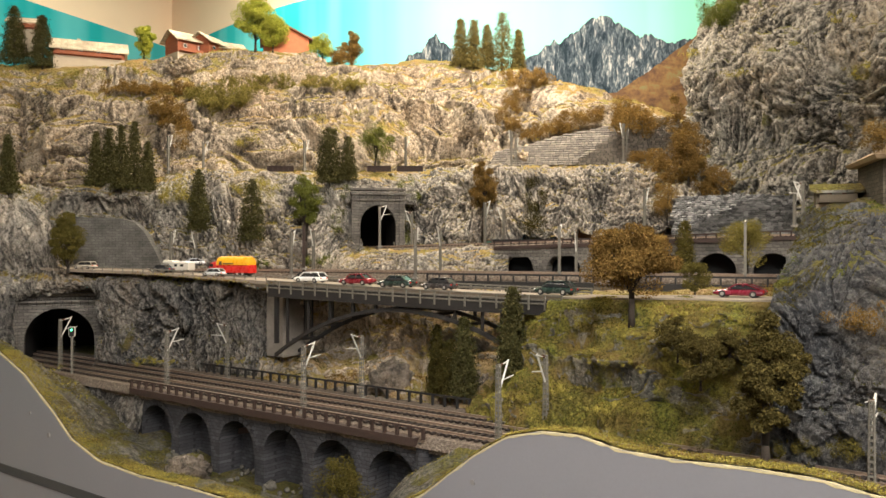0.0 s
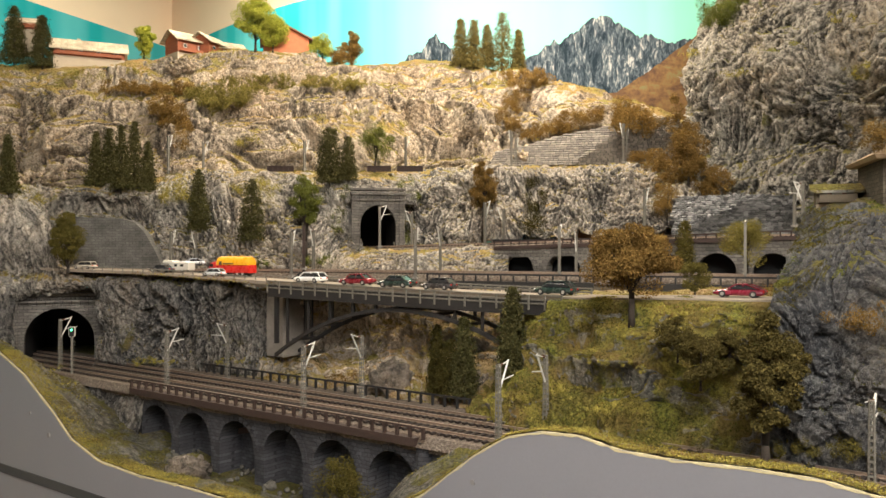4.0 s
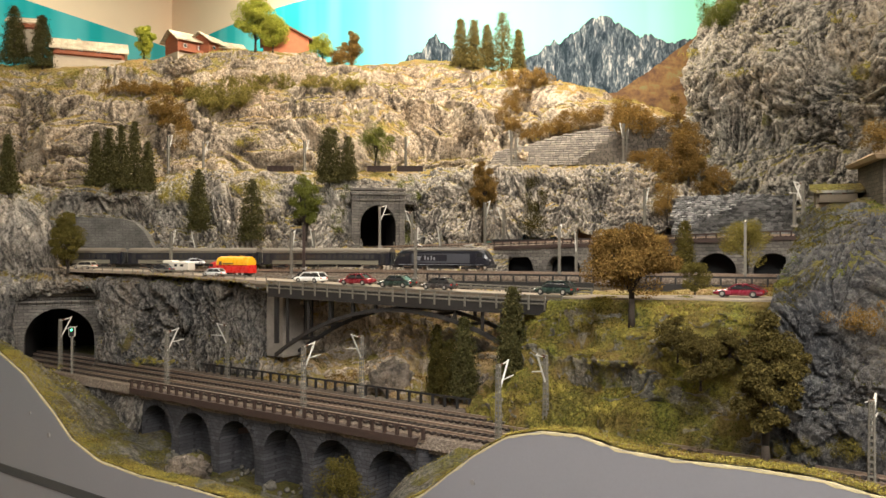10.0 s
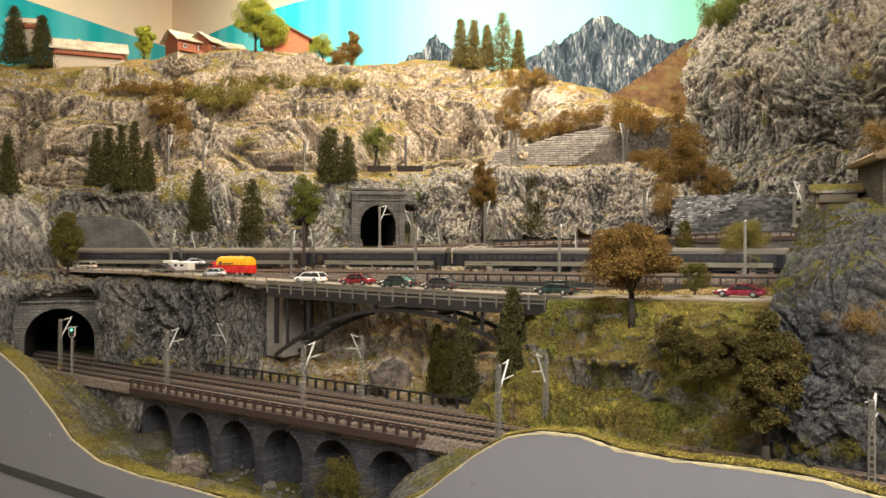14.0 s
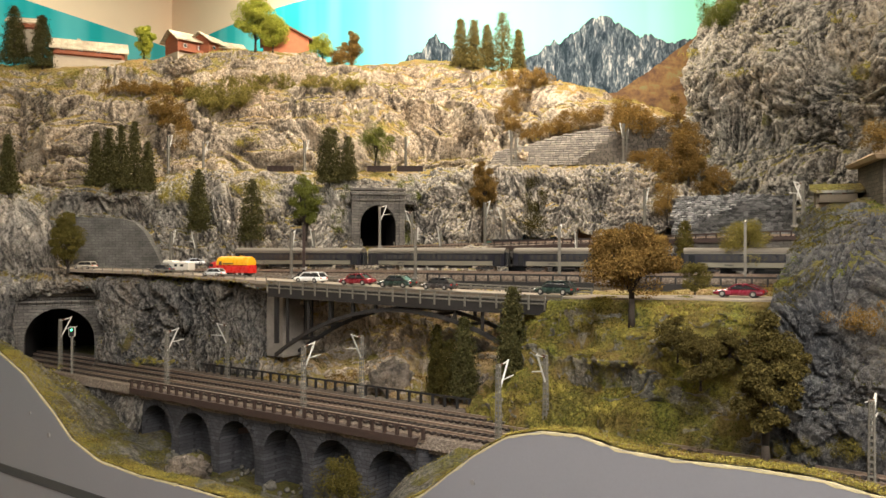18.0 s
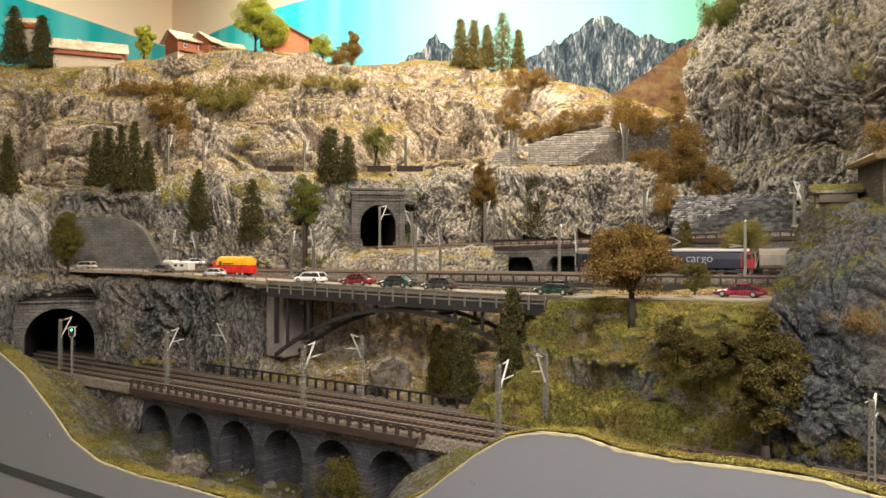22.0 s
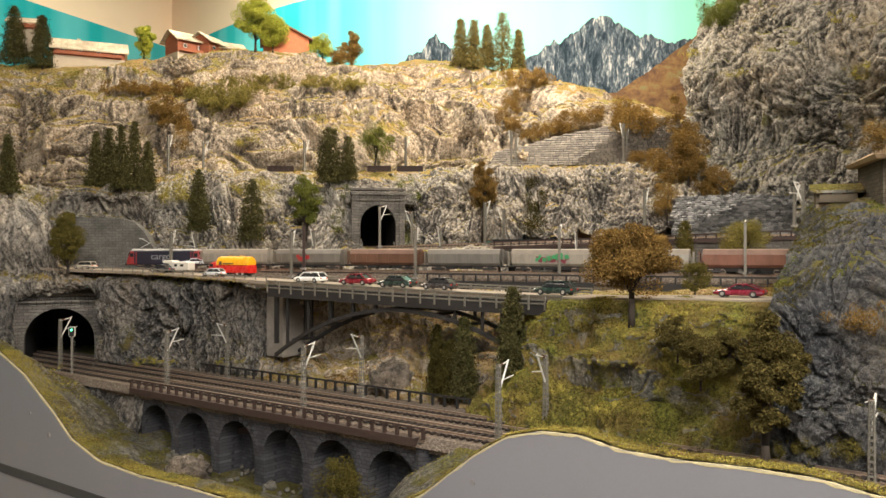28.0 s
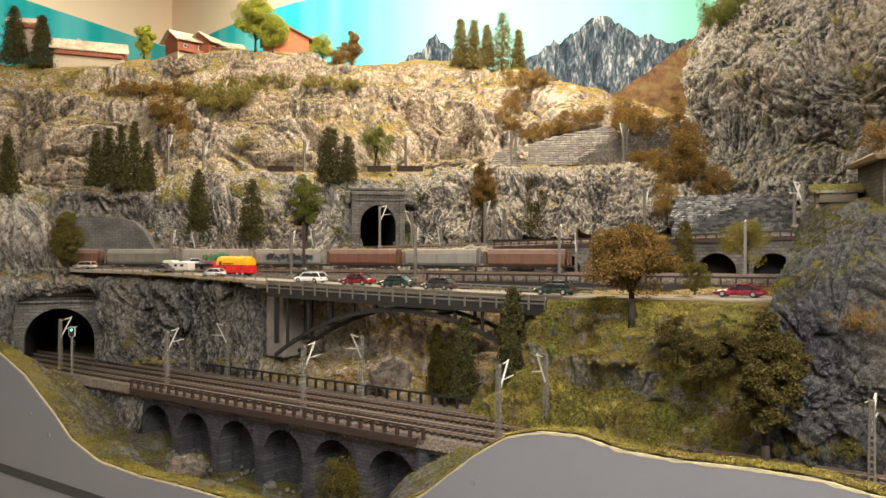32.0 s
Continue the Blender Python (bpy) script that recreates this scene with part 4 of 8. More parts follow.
b = bmesh.new()
ribbon(b, np.array([along(u, 0.945, 0)[:2] for u in fu]), EYE.z + FRONT_RAIL - 0.0088, [(-0.088, -0.02), (-0.088, 0), (0.11, 0), (0.13, -0.02)])
tagged(new("front_line_bed", mesh_of(b, "front_line_bed", BALLAST)), "gravel bed of the double front line", "railway bed", kind="structure")

# upper single line by the portal
pl = resample(np.array([-0.224, 2.200, -0.179, 2.040, -0.158, 1.990, -0.060, 1.940, 0.100, 1.870, 0.273, 1.790, 0.497, 1.690, 0.719, 1.600, 0.834, 1.520]).reshape(-1, 2), 0.01)
pl = resample(crom([(x, y, 0) for x, y in pl[::12]], 120)[:, :2], 0.015)
pz = np.interp(pl[:, 0], [-0.2, 0.1, 0.7], [EYE.z + 0.006, EYE.z + 0.014, EYE.z + 0.03])
track("portal_track", pl, pz, "single railway track on the stone viaduct")


# ---- stone arches ----
def arch_wall(root, mat, a, b, z0, z1, n, pier, rise, depth, seg=14):
    """Wall from a to b with n arched openings through its depth."""
    a, b = Vector(a), Vector(b)
    d = (b - a)
    L = d.length
    d.normalize()
    nn = Vector((-d.y, d.x, 0))
    pitch = L / n
    half = (pitch - pier) / 2

    for i in range(n):
        bm = bmesh.new()

        def at(s, z, w):
            q = a + d * s + nn * w
            return bm.verts.new((q.x, q.y, z))
        c = pitch * (i + 0.5)
        zs = z1 - rise - half
        pts = [(c - half, z0)] + [(c - half * math.cos(math.pi * k / seg), zs + half * math.sin(math.pi * k / seg)) for k in range(seg + 1)] + [(c + half, z0)]
        outer = [(c - pitch / 2, z0)] + [(c - pitch / 2 + pitch * k / seg, z1) for k in range(seg + 1)] + [(c + pitch / 2, z0)]
        outer[1] = (c - pitch / 2, z1)
        for w in (0.0, depth):
            pi = [at(s, z, w) for s, z in pts]
            po = [at(s, z, w) for s, z in outer]
            for k in range(len(pts) - 1):
                bm.faces.new((po[k], po[k + 1], pi[k + 1], pi[k]))
            if w == 0.0:
                front = pi
            else:
                for k in range(len(pts) - 1):
                    bm.faces.new((front[k], front[k + 1], pi[k + 1], pi[k]))
        top = [at(c - pitch / 2, z1, 0), at(c + pitch / 2, z1, 0), at(c + pitch / 2, z1, depth), at(c - pitch / 2, z1, depth)]
        bm.faces.new(top)
        part("arch_bay", bm, mat, root)


def arch_ring(root, mat, a, b, z1, n, i, pier, rise, w, proud, count=13):
    """Wedge stones round one opening, a little proud of the wall."""
    a, b = Vector(a), Vector(b)
    d = (b - a)
    pitch = d.length / n
    d.normalize()
    nn = Vector((-d.y, d.x, 0))
    half = (pitch - pier) / 2
    c, zs = pitch * (i + 0.5), z1 - rise - half
    for k in range(count):
        t0, t1 = math.pi * (k + 0.06) / count, math.pi * (k + 0.94) / count
        bm = bmesh.new()
        vs = []
        for off in (-proud, 0.002):
            for r, t in ((half, t0), (half + w, t0), (half + w, t1), (half, t1)):
                q = a + d * (c - r * math.cos(t)) + nn * off
                vs.append(bm.verts.new((q.x, q.y, zs + r * math.sin(t))))
        for f in ((0, 1, 2, 3), (4, 5, 6, 7), (0, 1, 5, 4), (1, 2, 6, 5), (2, 3, 7, 6), (3, 0, 4, 7)):
            bm.faces.new([vs[j] for j in f])
        part("wedge_stone", bm, mat, root)


def railing(root, p, z, h, step, mat, rails=(1.0,), post=0.0035, bar=0.003, post_name="post"):
    """Posts and rails along p."""
    q = resample(np.column_stack([p, z if hasattr(z, "__len__") else np.full(len(p), z)]), step)
    bm0 = bmesh.new()
    box(bm0, (0, 0, h / 2), (post, post, h), None)
    me = mesh_of(bm0, post_name, mat)
    d = np.gradient(q, axis=0)
    for c, t in zip(q, d):
        part(post_name, me, None, root, at=Matrix.Translation(c) @ Matrix.Rotation(math.atan2(t[1], t[0]), 4, "Z"))
    for k in rails:
        bm = bmesh.new()
        ribbon(bm, q[:, :2], q[:, 2] + h * k, [(-bar / 2, -bar), (-bar / 2, 0), (bar / 2, 0), (bar / 2, -bar)])
        part("rail_bar", bm, mat, root)


def front_viaduct():
    root = empty("stone_viaduct", None, "dark grey stone viaduct with arches and rust-brown railing", "viaduct")
    a, b = along(-1.3285, 0.858, 0), along(-0.6625, 0.858, 0)
    top = EYE.z - 0.266
    arch_wall(root, STONE_DARK, a, b, EYE.z - 0.43, top, 6, 0.023, 0.016, 0.045)
    bm = bmesh.new()
    beam(bm, along(-1.35, 0.913, -0.34), along(-0.64, 0.913, -0.34), 0.02, 0.15)
    part("inner_wall", bm, STONE_DARK, root)
    for i in range(6):
        arch_ring(root, STONE_DARK, a, b, top, 6, i, 0.023, 0.016, 0.010, 0.0015)
    bm = bmesh.new()
    beam(bm, along(-1.335, 0.925, -0.2625), along(-0.655, 0.925, -0.2625), 0.136, 0.009)
    part("deck", bm, BALLAST, root, "gravelled deck")
    bm = bmesh.new()
    beam(bm, along(-1.335, 0.8485, -0.2605), along(-0.668, 0.8485, -0.2605), 0.011, 0.011)
    part("cornice", bm, RUST_BROWN, root, "rust-brown edge girder")
    railing(root, np.array([along(u, 0.847, 0)[:2] for u in np.linspace(-1.334, -0.655, 40)]), EYE.z - 0.256, 0.0165, 0.0218, RUST_BROWN, (1.0,), 0.0042, 0.0022)
    # rounded pier and wing wall at the end
    bm = bmesh.new()
    rod(bm, along(-0.664, 0.862, -0.43), along(-0.664, 0.862, -0.262), 0.012, 0.012, 20)
    part("end_pier", bm, STONE_DARK, root)
    bm = bmesh.new()
    beam(bm, along(-0.664, 0.873, -0.345), along(-0.52, 0.873, -0.345), 0.022, 0.165)
    part("wing_wall", bm, STONE_DARK, root)
    # rusty beam left inside one arch
    bm = bmesh.new()
    beam(bm, along(-1.095, 0.898, -0.312), along(-1.035, 0.898, -0.300), 0.006, 0.010)
    part("stray_beam", bm, RUST_BROWN, root, "red-brown beam across an arch")
    return root


front_viaduct()
fr = empty("line_fence", None, "dark steel fence with square posts beside the front line", "fence")
railing(fr, np.array([along(u, 1.045, 0)[:2] for u in np.linspace(-1.40, -0.715, 40)]), EYE.z - 0.258, 0.021, 0.0235, STEEL_DARK, (1.0,), 0.0036, 0.0030)


def rear_viaduct():
    root = empty("arched_line_viaduct", None, "grey stone viaduct with round arches and brown railing", "viaduct")
    a, b = Vector((0.117, 1.800, 1.426)), Vector((0.695, 1.545, 1.429))
    arch_wall(root, STONE_PORTAL, a, b, EYE.z - 0.065, EYE.z + 0.004, 6, 0.030, 0.012, 0.05)
    # black board closes the arches; their inner shade is put into its colour
    bm = bmesh.new()
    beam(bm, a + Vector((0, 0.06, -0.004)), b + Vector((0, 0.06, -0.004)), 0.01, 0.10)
    part("inner_wall", bm, BLACK, root, "black board painted as the shade behind the arches")
    for i in range(6):
        arch_ring(root, STONE_PORTAL, a, b, EYE.z + 0.004, 6, i, 0.030, 0.012, 0.006, 0.0015, 11)
    z0 = np.linspace(EYE.z + 0.0, EYE.z + 0.02, 40)
    p = np.stack([np.linspace(a.x, b.x, 40), np.linspace(a.y, b.y, 40)], 1)
    bm = bmesh.new()
    ribbon(bm, p, z0, [(-0.006, -0.004), (-0.006, 0.005), (0.09, 0.005), (0.09, -0.02), (0.0, -0.02)])
    part("deck", bm, STONE_PORTAL, root)
    bm = bmesh.new()
    ribbon(bm, p, z0 + 0.002, [(-0.01, -0.004), (-0.01, 0.004), (-0.005, 0.004), (-0.005, -0.004)])
    part("edge_girder", bm, RUST_BROWN, root, "rust-brown edge girder")
    railing(root, offset_line(p, -0.004), z0 + 0.005, 0.012, 0.019, RUST_BROWN, (1.0,), 0.0028, 0.003)
    return root


rear_viaduct()


# dark steel edge and railing before the main line
def line_railing(name, x0, x1, label):
    root = empty(name, None, label, "railing")
    p = resample(offset_line(resample(main_stretch(loop_line(0.0), x0, x1), 0.02), -0.072), 0.01)
    railing(root, p, MAIN_RAIL - 0.016, 0.0145, 0.0225, STEEL_DARK, (1.0,), 0.0032, 0.0035)
    bm = bmesh.new()
    ribbon(bm, p, MAIN_RAIL - 0.016, [(-0.003, -0.026), (-0.003, 0.0), (0.004, 0.0), (0.004, -0.026)])
    part("edge_girder", bm, STEEL_DARK, root)
    return root


line_railing("main_line_railing", -0.005, 0.30, "dark steel railing with square posts on a girder")
line_railing("main_line_railing", 0.36, 0.66, "dark steel railing with square posts on a girder")


# ---- road and its steel bridge ----
ROAD = [(-0.921, 1.800, 1.411), (-0.789, 1.760, 1.406), (-0.606, 1.700, 1.402), (-0.443, 1.630, 1.394), (-0.315, 1.570, 1.388), (-0.195, 1.500, 1.3845), (-0.085, 1.435, 1.381), (0.015, 1.370, 1.379), (0.108, 1.315, 1.377), (0.180, 1.265, 1.377), (0.267, 1.195, 1.379), (0.348, 1.130, 1.383), (0.417, 1.080, 1.384), (0.475, 1.040, 1.386)]
ROADC = crom(ROAD, 260)


def road_piece(name, i0, i1, mat, label, half=0.045, thick=0.006, kind="structure"):
    bm = bmesh.new()
    q = ROADC[i0:i1]
    d = np.gradient(q[:, :2], axis=0)
    d /= np.linalg.norm(d, axis=1)[:, None]
    rows = []
    for p, t in zip(q, d):
        near = interp(p[0], (-0.46, -0.33), (0.026, half))
        rows.append([bm.verts.new((p[0] - t[1] * o, p[1] + t[0] * o, p[2] + h)) for o, h in ((-near, -thick), (-near, 0), (half, 0), (half, -thick))])
    for a, b in zip(rows[:-1], rows[1:]):
        for k in range(4):
            bm.faces.new((a[k], b[k], b[(k + 1) % 4], a[(k + 1) % 4]))
    bm.faces.new(rows[0])
    bm.faces.new(rows[-1][::-1])
    return tagged(new(name, mesh_of(bm, name, mat)), label, "road", kind=kind)


road_piece("road", 0, 260, ASPHALT, "pale dusty two-lane asphalt road")


def shoulder(name, sel, label, half=0.045):
    bm = bmesh.new()
    q = ROADC[sel]
    ribbon(bm, q[:, :2], q[:, 2] - 0.0012, [(-half - 0.016, -0.03), (-half - 0.008, -0.006), (-half + 0.002, -0.0005), (half, -0.0005), (half + 0.012, -0.006), (half + 0.02, -0.03)])
    return tagged(new(name, mesh_of(bm, name, GRASS_HILL, False)), label, "verge", kind="structure")


shoulder("road_verge_east", ROADC[:, 0] > 0.19, "flocked earth verge under the road")


def road_at(x):
    """Place and heading on the road's middle at a given x."""
    i = int(np.argmin(abs(ROADC[:, 0] - x)))
    i = min(max(i, 1), len(ROADC) - 2)
    d = ROADC[i + 1] - ROADC[i - 1]
    return Vector(ROADC[i]), math.atan2(d[1], d[0])


def arched_bridge():
    root = empty("steel_arch_bridge", None, "dark steel arched road bridge with pale railing", "bridge")
    i0 = int(np.argmin(abs(ROADC[:, 0] + 0.312)))
    i1 = int(np.argmin(abs(ROADC[:, 0] - 0.207)))
    q = resample(ROADC[i0:i1 + 1], 0.01)
    half = 0.0475
    near = np.column_stack([offset_line(q, -half), q[:, 2]])
    far = np.column_stack([offset_line(q, half), q[:, 2]])
    bm = bmesh.new()
    ribbon(bm, q[:, :2], q[:, 2] - 0.0075, [(-half + 0.001, -0.0215), (-half + 0.001, 0.001), (half + 0.004, 0.001), (half + 0.004, -0.0215)])
    part("deck", bm, STEEL_DARK, root)
    for side, ln in (("near", near), ("far", far)):
        drop_z = 0.0215 if side == "near" else 0.0135
        railing(root, ln[:, :2], ln[:, 2] - drop_z, 0.024, 0.027, GREY_MAST, (1.0, 0.74, 0.48), 0.0026, 0.0024)
    n = len(q)
    L = np.linspace(0, 1, n)
    drop = 0.016 + 0.112 * (2 * L - 1) ** 2
    lo = 0.10
    for ln in (near, far):
        bm = bmesh.new()
        k0, k1 = int(n * 0.03), int(n * 0.97)
        inset = ln.copy()
        sgn = 1 if ln is near else -1
        inset[:, :2] = offset_line(ln, 0.012 * sgn)
        ribbon(bm, inset[k0:k1, :2], inset[k0:k1, 2] - 0.02 - drop[k0:k1], [(-0.0035, -0.0035), (-0.0035, 0.0035), (0.0035, 0.0035), (0.0035, -0.0035)])
        part("arch_rib", bm, STEEL_DARK, root)
        for f in np.linspace(0.08, 0.92, 11):
            i = int(f * (n - 1))
            if drop[i] < 0.02:
                continue
            bm = bmesh.new()
            p = inset[i]
            box(bm, (p[0], p[1], p[2] - 0.018 - drop[i] / 2), (0.005, 0.004, drop[i]), TURN)
            part("column", bm, STEEL_DARK, root)
    for f in (0.045,):
        i = int(f * (n - 1))
        for ln in (near, far):
            sgn = 1 if ln is near else -1
            bm = bmesh.new()
            p = Vector(ln[i]) + Vector((0, 0.012 * sgn, 0))
            box(bm, (p.x, p.y, p.z - 0.065), (0.007, 0.007, 0.105), TURN)
            part("pier", bm, STEEL_DARK, root)
    for f in np.linspace(0.1, 0.9, 9):
        i = int(f * (n - 1))
        bm = bmesh.new()
        z = -0.02 - drop[i]
        beam(bm, Vector(near[i]) + Vector((0, 0.012, z)), Vector(far[i]) + Vector((0, -0.012, z)), 0.005, 0.005)
        part("cross_brace", bm, STEEL_DARK, root)
    # concrete abutment
    bm = bmesh.new()
    c = Vector(q[0])
    box(bm, (c.x - 0.004, c.y + 0.045, c.z - 0.085), (0.05, 0.06, 0.135), TURN, 0.003)
    part("abutment", bm, CONCRETE, root, "stained concrete abutment")
    bm = bmesh.new()
    c = Vector(q[-1])
    box(bm, (c.x + 0.03, c.y + 0.01, c.z - 0.036), (0.02, 0.085, 0.05), TURN, 0.002)
    part("abutment", bm, CONCRETE, root, "stained concrete abutment")
    return root


arched_bridge()


# ---- tunnel portals ----
def portal(name, m, width, height, spring, wing, crown, depth, label, mat, bed):
    """An arched tunnel mouth in its wall; local x across, y inwards, z up."""
    root = empty(name, m, label, "tunnel portal")
    half = width / 2
    zs = spring
    seg = 20
    prof = [(-half, -bed)] + [(-half * math.cos(math.pi * k / seg), zs + (height - spring) * math.sin(math.pi * k / seg)) for k in range(seg + 1)] + [(half, -bed)]
    W2 = half + wing
    outer = [(-W2, -bed)] + [(-W2 + 2 * W2 * k / seg, crown) for k in range(seg + 1)] + [(W2, -bed)]
    bm = bmesh.new()
    f0 = [bm.verts.new((x, 0, z)) for x, z in prof]
    fo = [bm.verts.new((x, 0, z)) for x, z in outer]
    b0 = [bm.verts.new((x, 0.02, z)) for x, z in prof]
    bo = [bm.verts.new((x, 0.02, z)) for x, z in outer]
    for k in range(len(prof) - 1):
        bm.faces.new((fo[k], fo[k + 1], f0[k + 1], f0[k]))
        bm.faces.new((bo[k], bo[k + 1], b0[k + 1], b0[k]))
        bm.faces.new((f0[k], f0[k + 1], b0[k + 1], b0[k]))
        bm.faces.new((fo[k], fo[k + 1], bo[k + 1], bo[k]))
    part("portal_wall", bm, mat, root)
    bm = bmesh.new()
    box(bm, (0.01, 0.075, crown - 0.012), (2 * W2 + 0.05, 0.11, 0.03), None, 0.004)
    part("earth_fill", bm, ROCK_LOW, root, "earth and rock behind the crown")
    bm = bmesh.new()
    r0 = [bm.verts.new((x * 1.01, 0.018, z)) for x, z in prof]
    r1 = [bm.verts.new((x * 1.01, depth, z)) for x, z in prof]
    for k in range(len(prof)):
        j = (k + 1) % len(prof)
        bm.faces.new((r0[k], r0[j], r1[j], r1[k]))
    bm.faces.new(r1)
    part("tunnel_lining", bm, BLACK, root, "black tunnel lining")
    count = 21
    w = 0.011
    me = None
    for k in range(count):
        t0, t1 = math.pi * (k + 0.05) / count, math.pi * (k + 0.95) / count
        bm = bmesh.new()
        vs = []
        for y in (-0.0028, 0.002):
            for r, t in ((0, t0), (w, t0), (w, t1), (0, t1)):
                vs.append(bm.verts.new((-(half + r) * math.cos(t), y, zs + (height - spring + r) * math.sin(t))))
        for f in ((0, 1, 2, 3), (4, 5, 6, 7), (0, 1, 5, 4), (1, 2, 6, 5), (2, 3, 7, 6), (3, 0, 4, 7)):
            bm.faces.new([vs[j] for j in f])
        part("wedge_stone", bm, mat, root)
    for z, hh, d in ((crown - 0.002, 0.008, 0.008), (crown - 0.018, 0.005, 0.006), (crown + 0.008, 0.006, 0.006)):
        bm = bmesh.new()
        box(bm, (0, 0.008 - d / 2, z), (2 * W2 + 0.006, 0.02 + d, hh), None, 0.001)
        part("string_course", bm, mat, root)
    for sx in (-1, 1):
        bm = bmesh.new()
        box(bm, (sx * (W2 - 0.006), -0.002, crown / 2 - bed / 2), (0.014, 0.008, crown + bed), None, 0.0008)
        part("pilaster", bm, mat, root)
    nb = max(6, int(2 * W2 / 0.010))
    bm0 = bmesh.new()
    box(bm0, (0, 0, 0), (0.005, 0.008, 0.005))
    me = mesh_of(bm0, "corbel", mat)
    for k in range(nb):
        part("corbel", me, None, root, at=Matrix.Translation((-W2 + 2 * W2 * (k + 0.5) / nb, -0.003, crown - 0.0105)))
    return root


portal("double_tunnel_portal", Matrix.Translation(along(-1.735, 0.934, FRONT_RAIL) + Vector((-0.008, 0, 0))) @ Matrix.Rotation(math.radians(20), 4, "Z"), 0.142, 0.115, 0.045, 0.026, 0.148, 0.35, "grey stone double-track tunnel portal with black bore", STONE_PORTAL, 0.01)
portal("single_tunnel_portal", Matrix.Translation((-0.161, 1.985, 1.454)) @ Matrix.Rotation(math.radians(10), 4, "Z"), 0.088, 0.105, 0.055, 0.021, 0.136, 0.25, "grey-brown stone single-track tunnel portal with black bore", STONE_PORTAL, 0.01)


# ---- walls of stone ----
def slab(name, corners, thick, mat, label):
    """A flat wall through its corners, thickened away from the eye."""
    bm = bmesh.new()
    c = [Vector(p) for p in corners]
    n = (c[1] - c[0]).cross(c[-1] - c[0]).normalized()
    if n.dot(c[0] - EYE) < 0:
        n = -n
    f = [bm.verts.new(p) for p in c]
    k = [bm.verts.new(p + n * thick) for p in c]
    bm.faces.new(f)
    bm.faces.new(k[::-1])
    for i in range(len(c)):
        j = (i + 1) % len(c)
        bm.faces.new((f[i], f[j], k[j], k[i]))
    return tagged(new(name, mesh_of(bm, name, mat)), label, "stone wall", kind="structure")


slab("wall_grey_blocks", [(-0.872, 1.885, 1.395), (-0.656, 1.885, 1.395), (-0.682, 1.885, 1.451), (-0.705, 1.885, 1.491), (-0.728, 1.885, 1.513), (-0.758, 1.885, 1.522), (-0.872, 1.885, 1.526)], 0.03, STONE_GREY, "plain dark grey block retaining wall with a rounded end")
STONE_PIECE = None


def stone_piece_meshes(mat):
    out = []
    rnd = random.Random(5)
    for k in range(7):
        bm = bmesh.new()
        box(bm, (0, 0, 0), (1, 1, 1), None, 0.12)
        for v in bm.verts:
            v.co += Vector((rnd.uniform(-0.06, 0.06), rnd.uniform(-0.1, 0.1), rnd.uniform(-0.08, 0.08)))
        out.append(mesh_of(bm, "stone", mat))
    return out


def inside(x, y, poly):
    hit = False
    for (x0, y0), (x1, y1) in zip(poly, poly[1:] + poly[:1]):
        if (y0 > y) != (y1 > y) and x < x0 + (y - y0) * (x1 - x0) / (y1 - y0):
            hit = not hit
    return hit


def stone_wall(name, corners, mat, back, label, w, h, proud, seed, island_mat=None, tilt=0.2):
    """A retaining wall of separate rough stones before a mortar core."""
    c = [Vector(p) for p in corners]
    pn = (c[1] - c[0]).cross(c[-1] - c[0]).normalized()
    c = [p - pn * (p - c[0]).dot(pn) for p in c]
    root = slab(name, c, 0.03, back, label)
    o = c[0]
    ex = (c[1] - c[0]).normalized()
    n = ex.cross(c[-1] - c[0]).normalized()
    if n.dot(o - EYE) > 0:
        n = -n
    ey = n.cross(ex) if n.cross(ex).z > 0 else ex.cross(n)
    poly = [((p - o).dot(ex), (p - o).dot(ey)) for p in c]
    rnd = random.Random(seed)
    forms = stone_piece_meshes(mat)
    y = h * 0.5
    base = Matrix((ex, n, ey)).transposed().to_4x4()
    found = []
    while y < max(p[1] for p in poly):
        x = min(p[0] for p in poly) + rnd.uniform(0, w)
        while x < max(p[0] for p in poly):
            ww = w * rnd.uniform(0.65, 1.35)
            if inside(x + ww / 2, y, poly):
                q = o + ex * (x + ww / 2) + ey * (y + h * rnd.uniform(-0.06, 0.06)) + n * proud * rnd.uniform(-0.25, 0.25)
                m = Matrix.Translation(q) @ base @ Matrix.Rotation(tilt * rnd.uniform(0.2, 1.2), 4, "X") @ Matrix.Rotation(rnd.uniform(-0.04, 0.04), 4, "Y") @ Matrix.Diagonal((ww * 0.88, proud * 2.4, h * rnd.uniform(0.76, 0.88), 1))
                found.append((q.y, m, rnd.choice(forms)))
            x += ww
        y += h
    found.sort(key=lambda e: e[0])
    for _, m, form in found[:300]:
        part("stone", form, None, root, at=m)
    if len(found) > 300:
        vs, fs = [], []
        for _, m, form in found[300:]:
            k = len(vs)
            vs += [m @ v.co for v in form.vertices]
            fs += [[k + i for i in f.vertices] for f in form.polygons]
        tagged(part("stones", link_mesh("stones", vs, fs, island_mat or mat), None, root), kind="stuff")
    return root


